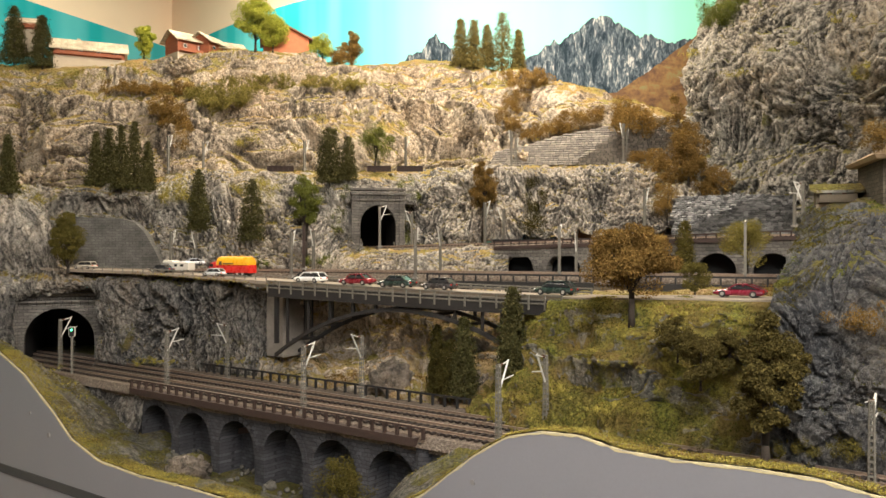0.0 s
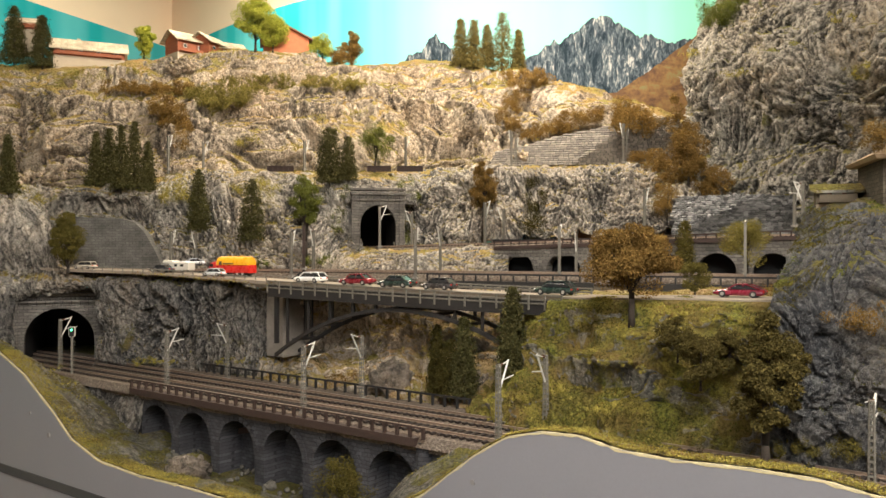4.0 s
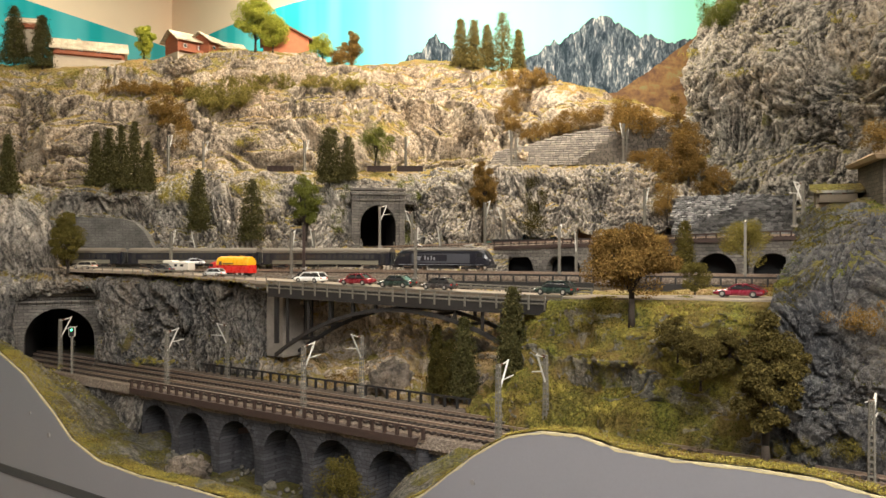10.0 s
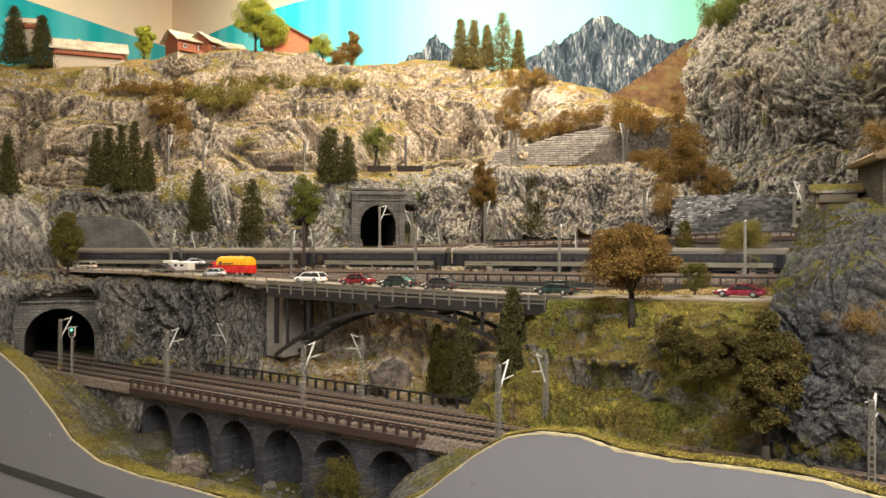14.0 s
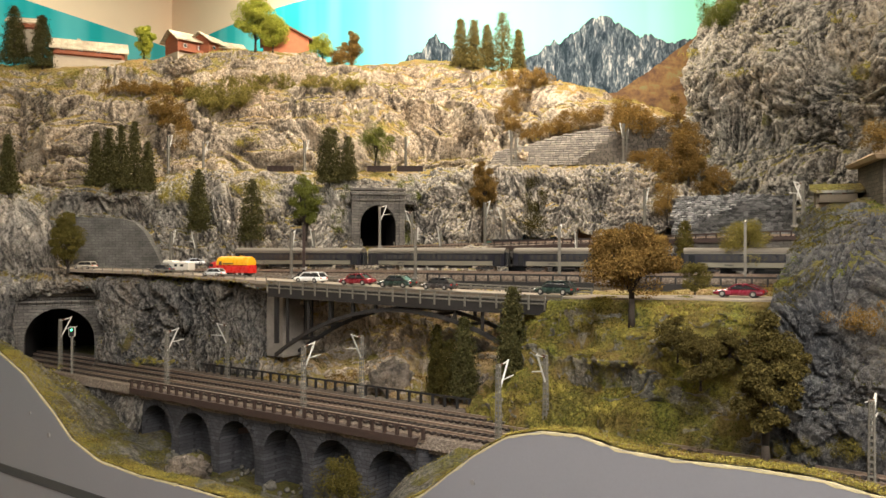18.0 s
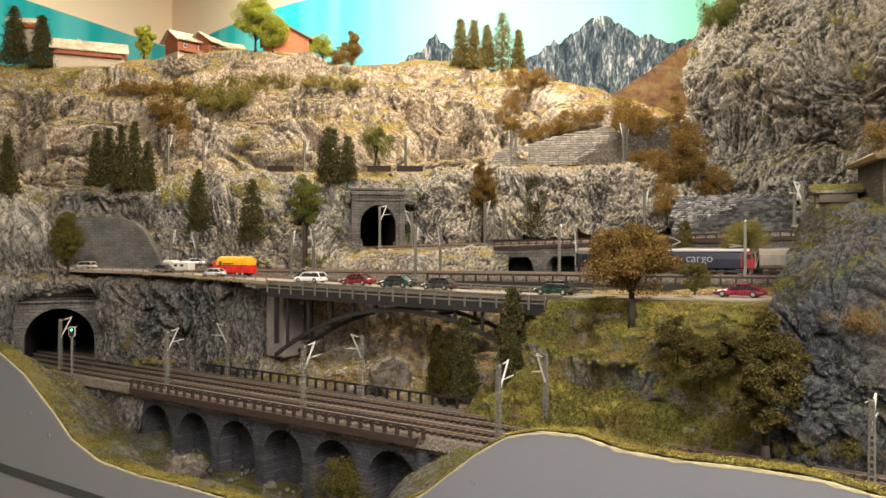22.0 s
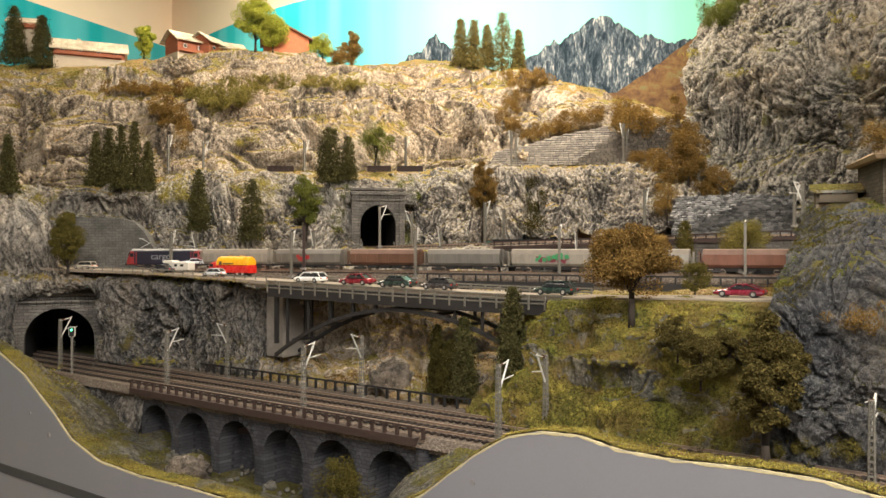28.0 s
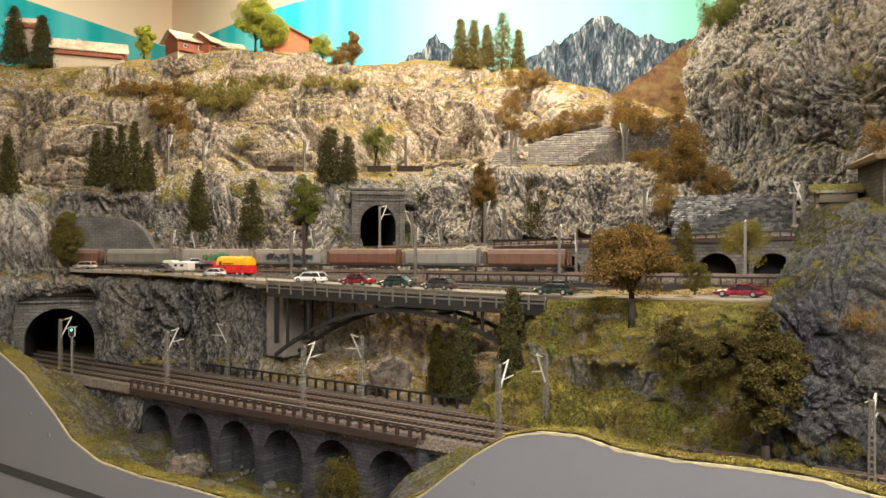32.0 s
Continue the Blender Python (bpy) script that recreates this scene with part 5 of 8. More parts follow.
def piece_material(name, a, b, joined=False, rough=0.55):
    n = Nodes(name)
    col = n.ramp(n.island() if joined else n.random(), (0.0, a), (0.55, tuple(0.6 * x + 0.4 * y for x, y in zip(a, b))), (1.0, b))
    k = n.noise(60 if joined else 2.5, 5, 0.7)
    col = n.mix(1.0, col, n.ramp(k, (0.3, 0.6), (0.7, 1.15)), "MULTIPLY")
    return n.done(col, rough, 0, n.noise(300 if joined else 9, 5, 0.7), 0.002 if joined else 0.06, 0.7, 0.5)


MORTAR = plain("dark_mortar", (0.035, 0.033, 0.03), 0.95, 0, 60, 0.4, 0.5)
stone_wall("wall_upper_stone", [(0.121, 2.190, 1.675), (0.603, 2.050, 1.669), (0.622, 2.095, 1.800), (0.566, 2.115, 1.795), (0.465, 2.145, 1.778), (0.331, 2.170, 1.758), (0.225, 2.180, 1.732), (0.149, 2.200, 1.719)], piece_material("brown_rubble", (0.10, 0.085, 0.07), (0.23, 0.195, 0.16)), MORTAR, "brown rubble retaining wall above the upper line", 0.0125, 0.0068, 0.0024, 3, piece_material("brown_rubble_joined", (0.10, 0.085, 0.07), (0.23, 0.195, 0.16), True))
# slanting wall: the palest stone colours paint in glints off the faces
stone_wall("wall_slanted_stone", [(0.494, 1.720, 1.476), (0.709, 1.610, 1.476), (0.740, 1.680, 1.572), (0.647, 1.740, 1.579), (0.520, 1.810, 1.564)], piece_material("grey_squared_stone", (0.028, 0.028, 0.03), (0.27, 0.266, 0.262), False, 0.32), MORTAR, "slanting wall of grey squared stones", 0.0105, 0.0062, 0.0036, 4, piece_material("grey_squared_stone_joined", (0.028, 0.028, 0.03), (0.27, 0.266, 0.262), True, 0.32), 0.5)


# ---- printed mountains on the sky board ----
def print_shape(name, pts, y_off, mat, label, rough=0.01, seed=0.0, steps=160):
    """A flat printed silhouette on the board, from its ragged top line down."""
    xs = [p[0] for p in pts]
    zs = [p[2] for p in pts]
    bl = backdrop_line()
    bm = bmesh.new()
    prev = None
    for x in np.linspace(xs[0], xs[-1], steps):
        y = float(np.interp(x, bl[:, 0], bl[:, 1])) - y_off
        z = interp(x, xs, zs) + rough * noise.fractal(Vector((x * 14 + seed, seed, 0)), 0.7, 2.2, 5)
        cur = (bm.verts.new((x, y, 1.45)), bm.verts.new((x, y, z)))
        if prev:
            bm.faces.new((prev[0], cur[0], cur[1], prev[1]))
        prev = cur
    me = mesh_of(bm, name, mat)
    ob = new(name, me)
    so = ob.modifiers.new("thickness", "SOLIDIFY")
    so.thickness = 0.0008
    return tagged(ob, label, "printed mountain", kind="structure")


def snow_material():
    n = Nodes("printed_snowy_rock")
    v = n.stretch((1.7, 1, 0.7))
    a = n.noise(11, 8, 0.8, 1.6, v)
    b2 = n.noise(34, 6, 0.7, 0.8, n.stretch((2.2, 1, 0.6)))
    k = n.math("ADD", n.math("MULTIPLY", a, 0.5), n.math("MULTIPLY", b2, 0.5))
    col = n.ramp(k, (0.43, (0.016, 0.026, 0.036)), (0.505, (0.055, 0.075, 0.095)), (0.555, (0.15, 0.175, 0.19)), (0.60, (0.42, 0.415, 0.40)))
    return n.done(col, 0.85, 0, None, spec=0.1)


def meadow_print():
    n = Nodes("printed_russet_meadow")
    k = n.math("ADD", n.math("MULTIPLY", n.noise(7, 5, 0.6, 0.6, n.stretch((1, 1, 2.2))), 0.6), n.math("MULTIPLY", n.noise(45, 5, 0.7), 0.4))
    col = n.ramp(k, (0.38, (0.07, 0.045, 0.034)), (0.47, (0.135, 0.076, 0.042)), (0.54, (0.19, 0.115, 0.05)), (0.62, (0.18, 0.155, 0.075)))
    return n.done(col, 0.85, 0, None, spec=0.1)


SNOW = snow_material()
print_shape("printed_peaks", [(0.289, 2.900, 2.125), (0.361, 2.900, 2.180), (0.443, 2.900, 2.215), (0.525, 2.900, 2.276), (0.597, 2.900, 2.289), (0.658, 2.900, 2.262), (0.709, 2.900, 2.231), (0.761, 2.900, 2.207), (0.832, 2.900, 2.215), (0.904, 2.900, 2.190), (1.058, 2.900, 2.231)], 0.004, SNOW, "printed rocky alpine peaks with snow", 0.03, 2.0, 300)
print_shape("printed_far_peak", [(-0.196, 2.950, 2.130), (-0.102, 2.950, 2.182), (-0.029, 2.950, 2.224), (0.033, 2.950, 2.193), (0.138, 2.950, 2.124)], 0.004, SNOW, "printed distant snowy peak", 0.03, 5.0)
print_shape("printed_meadow", [(0.412, 2.900, 2.047), (0.525, 2.900, 2.006), (0.627, 2.900, 2.016), (0.750, 2.900, 2.098), (0.853, 2.900, 2.174), (0.935, 2.900, 2.241), (1.119, 2.900, 2.272)], 0.008, meadow_print(), "printed russet mountain meadow", 0.006, 8.0)


# ---- trees and bushes ----
def leaf_material(name, a, b, c):
    n = Nodes(name)
    k = n.island()
    a = tuple(x * 0.75 + y * 0.25 for x, y in zip(a, b))
    c = tuple(x * 0.6 + y * 0.4 for x, y in zip(c, b))
    col = n.ramp(k, (0.0, a), (0.5, b), (1.0, c))
    col = n.mix(1.0, col, n.ramp(n.noise(45, 3), (0.3, 0.65), (0.7, 1.15)), "MULTIPLY")
    return n.done(col, 0.95, 0, None, spec=0.0)


LEAF = {
    "fir": leaf_material("dark_fir_flock", (0.026, 0.03, 0.012), (0.065, 0.062, 0.024), (0.15, 0.125, 0.05)),
    "gold_fir": leaf_material("golden_fir_flock", (0.05, 0.048, 0.015), (0.13, 0.105, 0.035), (0.26, 0.20, 0.07)),
    "olive": leaf_material("olive_flock", (0.045, 0.042, 0.012), (0.10, 0.085, 0.022), (0.19, 0.15, 0.045)),
    "green": leaf_material("green_flock", (0.05, 0.06, 0.012), (0.115, 0.13, 0.028), (0.22, 0.22, 0.055)),
    "spring": leaf_material("bright_green_flock", (0.17, 0.20, 0.03), (0.34, 0.36, 0.05), (0.5, 0.48, 0.10)),
    "autumn": leaf_material("autumn_brown_flock", (0.075, 0.046, 0.014), (0.175, 0.107, 0.032), (0.32, 0.205, 0.068)),
    "orange": leaf_material("orange_flock", (0.085, 0.05, 0.015), (0.205, 0.125, 0.037), (0.36, 0.235, 0.075)),
    "moss": leaf_material("yellow_moss_flock", (0.15, 0.13, 0.03), (0.32, 0.27, 0.06), (0.46, 0.385, 0.105)),
    "umber": leaf_material("olive_brown_flock", (0.036, 0.031, 0.011), (0.085, 0.068, 0.022), (0.165, 0.13, 0.045)),
    "straw": leaf_material("straw_olive_flock", (0.09, 0.08, 0.022), (0.19, 0.16, 0.042), (0.33, 0.27, 0.08)),
    "dark": leaf_material("dark_olive_flock", (0.02, 0.02, 0.007), (0.055, 0.047, 0.014), (0.12, 0.095, 0.03)),
}
BARK = plain("dark_bark", (0.04, 0.03, 0.022), 0.95, 0, 120, 0.5, 0.8, 0.001)


def leaf_mesh(name, centres, size, rnd, mat, squash=1.0):
    """Many small bent leaves, one at each centre."""
    n = len(centres)
    g = np.random.RandomState(rnd.randint(0, 99999))
    c = np.array(centres, float)
    a = g.normal(size=(n, 3))
    a /= np.linalg.norm(a, axis=1)[:, None]
    b = np.cross(a, g.normal(size=(n, 3)))
    b /= np.linalg.norm(b, axis=1)[:, None] + 1e-9
    s = (size * g.uniform(0.6, 1.35, n))[:, None]
    v = np.stack([c - a * s * 0.5, c + b * s * 0.42 + np.cross(a, b) * s * 0.15, c + a * s * 0.55, c - b * s * 0.42 + np.cross(a, b) * s * 0.15], 1).reshape(-1, 3)
    me = bpy.data.meshes.new(name)
    me.vertices.add(n * 4)
    me.vertices.foreach_set("co", v.reshape(-1).astype(np.float32))
    idx = np.arange(n * 4).reshape(n, 4)
    f = np.concatenate([idx[:, [0, 1, 2]], idx[:, [0, 2, 3]]], 1).reshape(-1, 3)
    me.loops.add(f.size)
    me.loops.foreach_set("vertex_index", f.reshape(-1).astype(np.int32))
    me.polygons.add(len(f))
    me.polygons.foreach_set("loop_start", np.arange(0, f.size, 3, dtype=np.int32))
    me.materials.append(mat)
    me.update(calc_edges=True)
    return me


TREE_CACHE = {}


def fir_tree(at, h, w, leaf, label, seed=0, group="", leaves=2600, power=0.8, bare=0.07):
    """A fir: tapered trunk and a ragged cone of flock; w is its width over its height."""
    key = ("fir", leaf, round(w, 2), seed, leaves)
    rnd = random.Random(seed + 17)
    if key not in TREE_CACHE:
        tips = []
        whorls = 15
        pts = []
        for i in range(whorls):
            f = (i + rnd.uniform(-0.2, 0.2)) / whorls
            z = bare + (1 - bare) * f
            r = 0.5 * w * max(0.0, 1 - max(0, f)) ** power + 0.02
            k = max(4, int(10 * (1 - f) + 4))
            for j in range(k):
                t = 2 * math.pi * (j + rnd.random()) / k
                tips.append((math.cos(t) * r * rnd.uniform(0.8, 1.1), math.sin(t) * r * rnd.uniform(0.8, 1.1), z - 0.02 * (1 - f), r))
        per = max(6, int(leaves * 2.2) // len(tips))
        for x, y, z, r in tips:
            for _ in range(per):
                s = rnd.random() ** 0.5
                cl = 0.024
                pts.append((x * s + rnd.gauss(0, cl), y * s + rnd.gauss(0, cl), min(1.0, z + (1 - s) * 0.06 + rnd.gauss(0, cl))))
        for _ in range(60):
            pts.append((rnd.gauss(0, 0.012), rnd.gauss(0, 0.012), 0.96 + rnd.random() * 0.05))
        TREE_CACHE[key] = [np.array(pts), {}]
    unit = TREE_CACHE[key]
    hk = round(h, 3)
    if hk not in unit[1]:
        bm = bmesh.new()
        rod(bm, (0, 0, -0.06 * h), (0, 0, h * 0.9), h * 0.018, h * 0.004, 7)
        unit[1][hk] = (mesh_of(bm, "trunk", BARK), leaf_mesh("crown", unit[0] * h, min(0.0036, max(0.0022, h * 0.026)), rnd, LEAF[leaf]))
    root = empty("fir_tree", Matrix.Translation(at) @ Matrix.Rotation(rnd.uniform(0, 6.28), 4, "Z"), label, "tree", group)
    part("trunk", unit[1][hk][0], None, root)
    part("crown", unit[1][hk][1], None, root)
    return root


def leafy_tree(at, h, w, leaf, label, seed=0, stem=0.3, clumps=26, leaves=4200, name="tree", size=None, lean=0.0, trunk_r=0.022, taper=0.25, lump=0.54):
    """A broad tree: trunk, limbs and a crown of many small clumps; w is its width over its height, stem the bare share."""
    rnd = random.Random(seed + 3)
    root = empty(name, Matrix.Translation(at) @ Matrix.Rotation(lean, 4, "Y"), label, "tree")
    bm = bmesh.new()
    rod(bm, (0, 0, -0.03 * h), (0, 0, h * stem), h * trunk_r * 1.25, h * trunk_r * 0.9, 9)
    rod(bm, (0, 0, h * stem), (rnd.uniform(-.03, .03) * h, rnd.uniform(-.03, .03) * h, h * 0.85), h * trunk_r * 0.9, h * 0.004, 8)
    part("trunk", bm, BARK, root, smooth=True)
    cs = []
    zc, rz, rx = stem + (1 - stem) * 0.52, (1 - stem) * 0.5, w * 0.5
    for i in range(clumps):
        d = Vector((rnd.gauss(0, 1), rnd.gauss(0, 1), rnd.gauss(0, 1))).normalized() * (rnd.random() ** 0.4)
        slim = 1.0 - taper * (max(0, d.z) if taper < 0.3 else 0.5 + 0.5 * d.z)
        cs.append((Vector((d.x * rx * slim * 0.88, d.y * rx * slim * 0.88, zc + d.z * rz * 0.85)) * h, h * rnd.uniform(0.5, 1.15) * lump * min(rx, rz) * (20 / clumps) ** 0.3))
    for i, (c, r) in enumerate(cs[:9]):
        bm = bmesh.new()
        z0 = h * (stem * 0.9 + 0.35 * (1 - stem) * rnd.random())
        rod(bm, (0, 0, z0), c * 0.95, h * 0.011, h * 0.003, 6)
        part("limb", bm, BARK, root)
    pts = []
    per = int(leaves * (2.2 if h < 0.1 else 3.4)) // clumps
    for c, r in cs:
        for _ in range(per):
            d = Vector((rnd.gauss(0, 1), rnd.gauss(0, 1), rnd.gauss(0, 1))).normalized() * r * rnd.random() ** 0.33
            pts.append(c + Vector((d.x, d.y, d.z * 0.8)))
    part("crown", leaf_mesh("crown", pts, size or max(0.0019, min(0.0027, h * 0.017)), rnd, LEAF[leaf]), None, root)
    return root


def thicket(name, spots, leaf, label, seed=0, density=1.0, size=0.0026, category="bush"):
    """Clumps of flock on the ground: (place, half width, half height) each."""
    rnd = random.Random(seed)
    pts = []
    for (p, rx, rz) in spots:
        rx, rz = rx * 1.15, rz * 1.35
        lumps = max(5, int(17 * rx / 0.03))
        for k in range(lumps):
            a, q = rnd.uniform(0, 6.28), rnd.random() ** 0.5
            c = Vector(p) + Vector((math.cos(a) * q * rx, math.sin(a) * q * min(rx, 0.03), rnd.uniform(-0.9, 0.9) * rz * (1 - q * 0.5)))
            r = min(rx, rz) * rnd.uniform(0.22, 0.55)
            for _ in range(int(density * 120 * (r / 0.012) ** 1.8 * (0.0026 / size) ** 1.5)):
                d = Vector((rnd.gauss(0, 1), rnd.gauss(0, 1), rnd.gauss(0, 1))).normalized() * r * rnd.random() ** 0.33
                pts.append(c + d)
    ob = new(name, leaf_mesh(name, pts, size, rnd, LEAF[leaf]))
    return tagged(ob, label, category, kind="stuff")


def scatter(verts, spec, salt):
    """Flock glued on a sheet: thick in patches, on ground that lies at least as flat as asked."""
    leaf, count, least, patch, size, label = spec
    g = np.random.RandomState(salt)
    a, b = verts[1:, :-1] - verts[:-1, :-1], verts[:-1, 1:] - verts[:-1, :-1]
    n = np.cross(a, b)
    area = np.linalg.norm(n, axis=2)
    up = n[..., 2] / (area + 1e-12)
    c = verts[:-1, :-1].reshape(-1, 3)
    m = field(c * patch, salt) + 0.45 * field(c * patch * 3.1, salt + 1)
    w = area.reshape(-1) * np.clip((up.reshape(-1) - least) * 4, 0, 1) * np.clip((m - 0.02) * 6, 0, 1)
    if w.sum() <= 0:
        return
    pick = g.choice(len(w), count, p=w / w.sum())
    nn = (n / (area[..., None] + 1e-12)).reshape(-1, 3)[pick]
    s, t = g.rand(count, 1), g.rand(count, 1)
    clump = np.clip(field(c[pick] * 140, salt + 2) + 0.5, 0, 1)[:, None]
    p = c[pick] + a.reshape(-1, 3)[pick] * s + b.reshape(-1, 3)[pick] * t + (nn * 0.5 + np.array((0, 0, 0.5))) * size * (0.1 + 2.2 * clump * g.rand(count, 1))
    tagged(new("ground_flock", leaf_mesh("ground_flock", p, size, random.Random(salt), LEAF[leaf])), label, "grass", kind="stuff")


for fl in FLOCKS:
    scatter(*fl)

# firs on the skyline
for at, h, w, s in (((0.057, 2.600, 2.044), 0.1544, 0.36, 1), ((0.098, 2.560, 2.025), 0.1572, 0.33, 2), ((0.144, 2.608, 2.038), 0.1434, 0.34, 3), ((0.193, 2.599, 2.020), 0.1985, 0.42, 4), ((0.246, 2.601, 2.014), 0.1490, 0.30, 5)):
    fir_tree(at, h, w, "gold_fir", "slender golden-green fir on the skyline ridge", s, "firs on the ridge", 3600, 0.5)
for at, h, s in (((-1.355, 2.525, 2.027), 0.19, 6), ((-1.261, 2.516, 2.015), 0.17, 7)):
    fir_tree(at, h, 0.46, "fir", "dark green fir beside the hut", s, "firs by the hut", 5200, 0.6)
for at, h, s in (((-0.969, 1.780, 1.571), 0.1327, 8), ((-0.890, 2.049, 1.604), 0.1463, 9), ((-0.862, 2.064, 1.608), 0.1530, 10), ((-0.796, 1.975, 1.595), 0.1596, 11), ((-0.773, 2.001, 1.598), 0.1700, 12), ((-0.741, 2.007, 1.592), 0.1274, 14)):
    fir_tree(at, h, 0.34, "fir", "dark fir in a dense group on the rock ledge", s, "firs on the ledge", 2800, 0.95)
fir_tree((-0.594, 1.942, 1.493), 0.1494, 0.36, "fir", "dark fir standing against the cliff", 15, "", 2800, 0.6)
fir_tree((-0.457, 1.907, 1.463), 0.1521, 0.42, "fir", "bushy dark fir against the cliff", 16, "", 2600, 0.4)
fir_tree((-0.289, 2.035, 1.614), 0.1446, 0.46, "fir", "dark bushy fir above the portal", 17, "firs above the portal", 3600, 0.35)
fir_tree((-0.242, 2.039, 1.621), 0.1145, 0.42, "fir", "dark bushy fir above the portal", 18, "firs above the portal", 2800, 0.45)
for at, h, w, s, lf in (((0.106, 1.230, 1.253), 0.1380, 0.32, 19, "fir"), ((0.035, 1.310, 1.205), 0.1324, 0.32, 20, "fir"), ((-0.010, 1.366, 1.202), 0.1178, 0.26, 21, "dark"), ((0.011, 1.328, 1.202), 0.0963, 0.5, 22, "dark")):
    fir_tree(at, h, w, lf, "olive fir in the ravine below the bridge", s, "firs in the ravine", 3600, 0.55)
fir_tree((0.484, 1.598, 1.395), 0.1107, 0.4, "olive", "thin olive fir behind the road", 23, "", 2400, 0.5)
for at, h, s in (((0.369, 1.170, 1.383), 0.05, 24),):
    leafy_tree(at, h, 0.9, "olive", "olive bush beside the road", s, 0.1, 14, 2200, "bush")

# broad trees
leafy_tree((0.258, 1.093, 1.343), 0.1453, 0.92, "autumn", "broad autumn-brown tree on the grassy hill", 31, 0.27, 60, 11000, trunk_r=0.03)
leafy_tree((-0.810, 1.726, 1.400), 0.143, 0.66, "olive", "egg-shaped olive-green tree beside the road", 32, 0.05, 80, 8500, taper=0.6, lump=0.42)
leafy_tree((-0.328, 1.907, 1.419), 0.2264, 0.36, "green", "tall olive tree before the cliff", 33, 0.22, 44, 4600, lump=0.46)
leafy_tree((-0.187, 2.171, 1.658), 0.1365, 0.72, "green", "leaning light-green tree above the portal", 34, 0.28, 22, 2600, lean=0.12)
leafy_tree((0.100, 1.967, 1.468), 0.2030, 0.34, "autumn", "tall autumn-brown tree before the cliff", 35, 0.3, 30, 4200)
leafy_tree((-1.051, 2.811, 2.104), 0.1490, 0.52, "spring", "bright green poplar beside the huts", 36, 0.06, 34, 5200, size=0.0032)
leafy_tree((-0.621, 2.646, 2.103), 0.1852, 0.72, "spring", "tall bright yellow-green tree behind a chalet", 37, 0.12, 44, 8000, size=0.0034)
leafy_tree((-0.563, 2.647, 2.097), 0.1347, 0.7, "spring", "bright yellow-green tree behind a chalet", 38, 0.12, 30, 4500, size=0.0034)
leafy_tree((-0.411, 2.728, 2.084), 0.1003, 0.9, "spring", "small bright green tree on the ridge", 39, 0.1, 22, 3000, size=0.003)
leafy_tree((-0.309, 2.704, 2.068), 0.1192, 0.62, "orange", "orange autumn tree on the ridge", 40, 0.06, 26, 4200, size=0.003)
leafy_tree((-0.344, 2.672, 2.055), 0.0729, 0.9, "orange", "low orange autumn tree on the ridge", 41, 0.06, 20, 2600, size=0.003)
leafy_tree((0.548, 1.440, 1.395), 0.122, 0.66, "straw", "yellow-green tree behind the main line mast", 42, 0.15, 26, 3600)
leafy_tree((0.349, 0.865, 1.215), 0.176, 0.58, "umber", "dark olive-brown tree at the near edge of the hill", 43, 0.13, 90, 9500, trunk_r=0.026, taper=0.9, lump=0.36)
leafy_tree((0.376, 0.875, 1.290), 0.075, 0.7, "umber", "olive-brown bush against the near rock", 44, 0.1, 40, 5000, lump=0.42)
leafy_tree((0.312, 0.968, 1.280), 0.0684, 1.05, "umber", "dark spreading bush on the grassy hill", 45, 0.06, 48, 6500, lump=0.4)
leafy_tree((0.296, 1.008, 1.308), 0.0599, 0.95, "umber", "dark olive bush on the grassy hill", 46, 0.06, 34, 4200, lump=0.4)
leafy_tree((0.348, 0.973, 1.303), 0.0551, 0.9, "umber", "dark olive bush beside the tree", 51, 0.06, 30, 3800, lump=0.4)
leafy_tree((-0.147, 1.170, 1.065), 0.085, 1.1, "olive", "olive bush before the viaduct arches", 47, 0.06, 26, 4200)
leafy_tree((0.586, 1.908, 1.596), 0.1511, 0.55, "autumn", "tall autumn bush against the mountain", 48, 0.05, 34, 4200)
leafy_tree((0.506, 1.805, 1.501), 0.0965, 0.7, "orange", "orange bush above the stone wall", 49, 0.05, 22, 2600)

# vines and flock on the rock
thicket("autumn_scrub", [((-0.921, 2.271, 1.913), 0.045, 0.016), ((-0.889, 2.314, 1.917), 0.045, 0.016), ((-0.854, 2.351, 1.925), 0.045, 0.019), ((-0.815, 2.385, 1.931), 0.045, 0.019), ((-0.770, 2.400, 1.926), 0.04, 0.019), ((-0.795, 2.258, 1.858), 0.03, 0.030), ((-0.767, 2.242, 1.831), 0.035, 0.034), ((-0.747, 2.256, 1.810), 0.03, 0.041), ((-0.717, 2.187, 1.760), 0.022, 0.038)], "orange", "orange-brown autumn scrub on the mountainside", 1,1.3, 0.003)
thicket("olive_scrub", [((-0.705, 2.357, 1.909), 0.05, 0.022), ((-0.653, 2.346, 1.882), 0.05, 0.024), ((-0.607, 2.360, 1.902), 0.05, 0.022), ((-0.566, 2.403, 1.926), 0.04, 0.016), ((-0.662, 2.441, 1.960), 0.05, 0.015), ((-0.604, 2.487, 1.973), 0.05, 0.014), ((-0.535, 2.496, 1.981), 0.05, 0.014), ((-0.494, 2.510, 1.966), 0.035, 0.014), ((-0.394, 2.493, 1.971), 0.05, 0.018), ((-0.327, 2.518, 1.968), 0.05, 0.019), ((-0.283, 2.518, 1.971), 0.035, 0.014), ((-0.685, 2.313, 1.860), 0.02, 0.027)], "straw", "olive scrub on the mountainside", 2,1.3, 0.003)
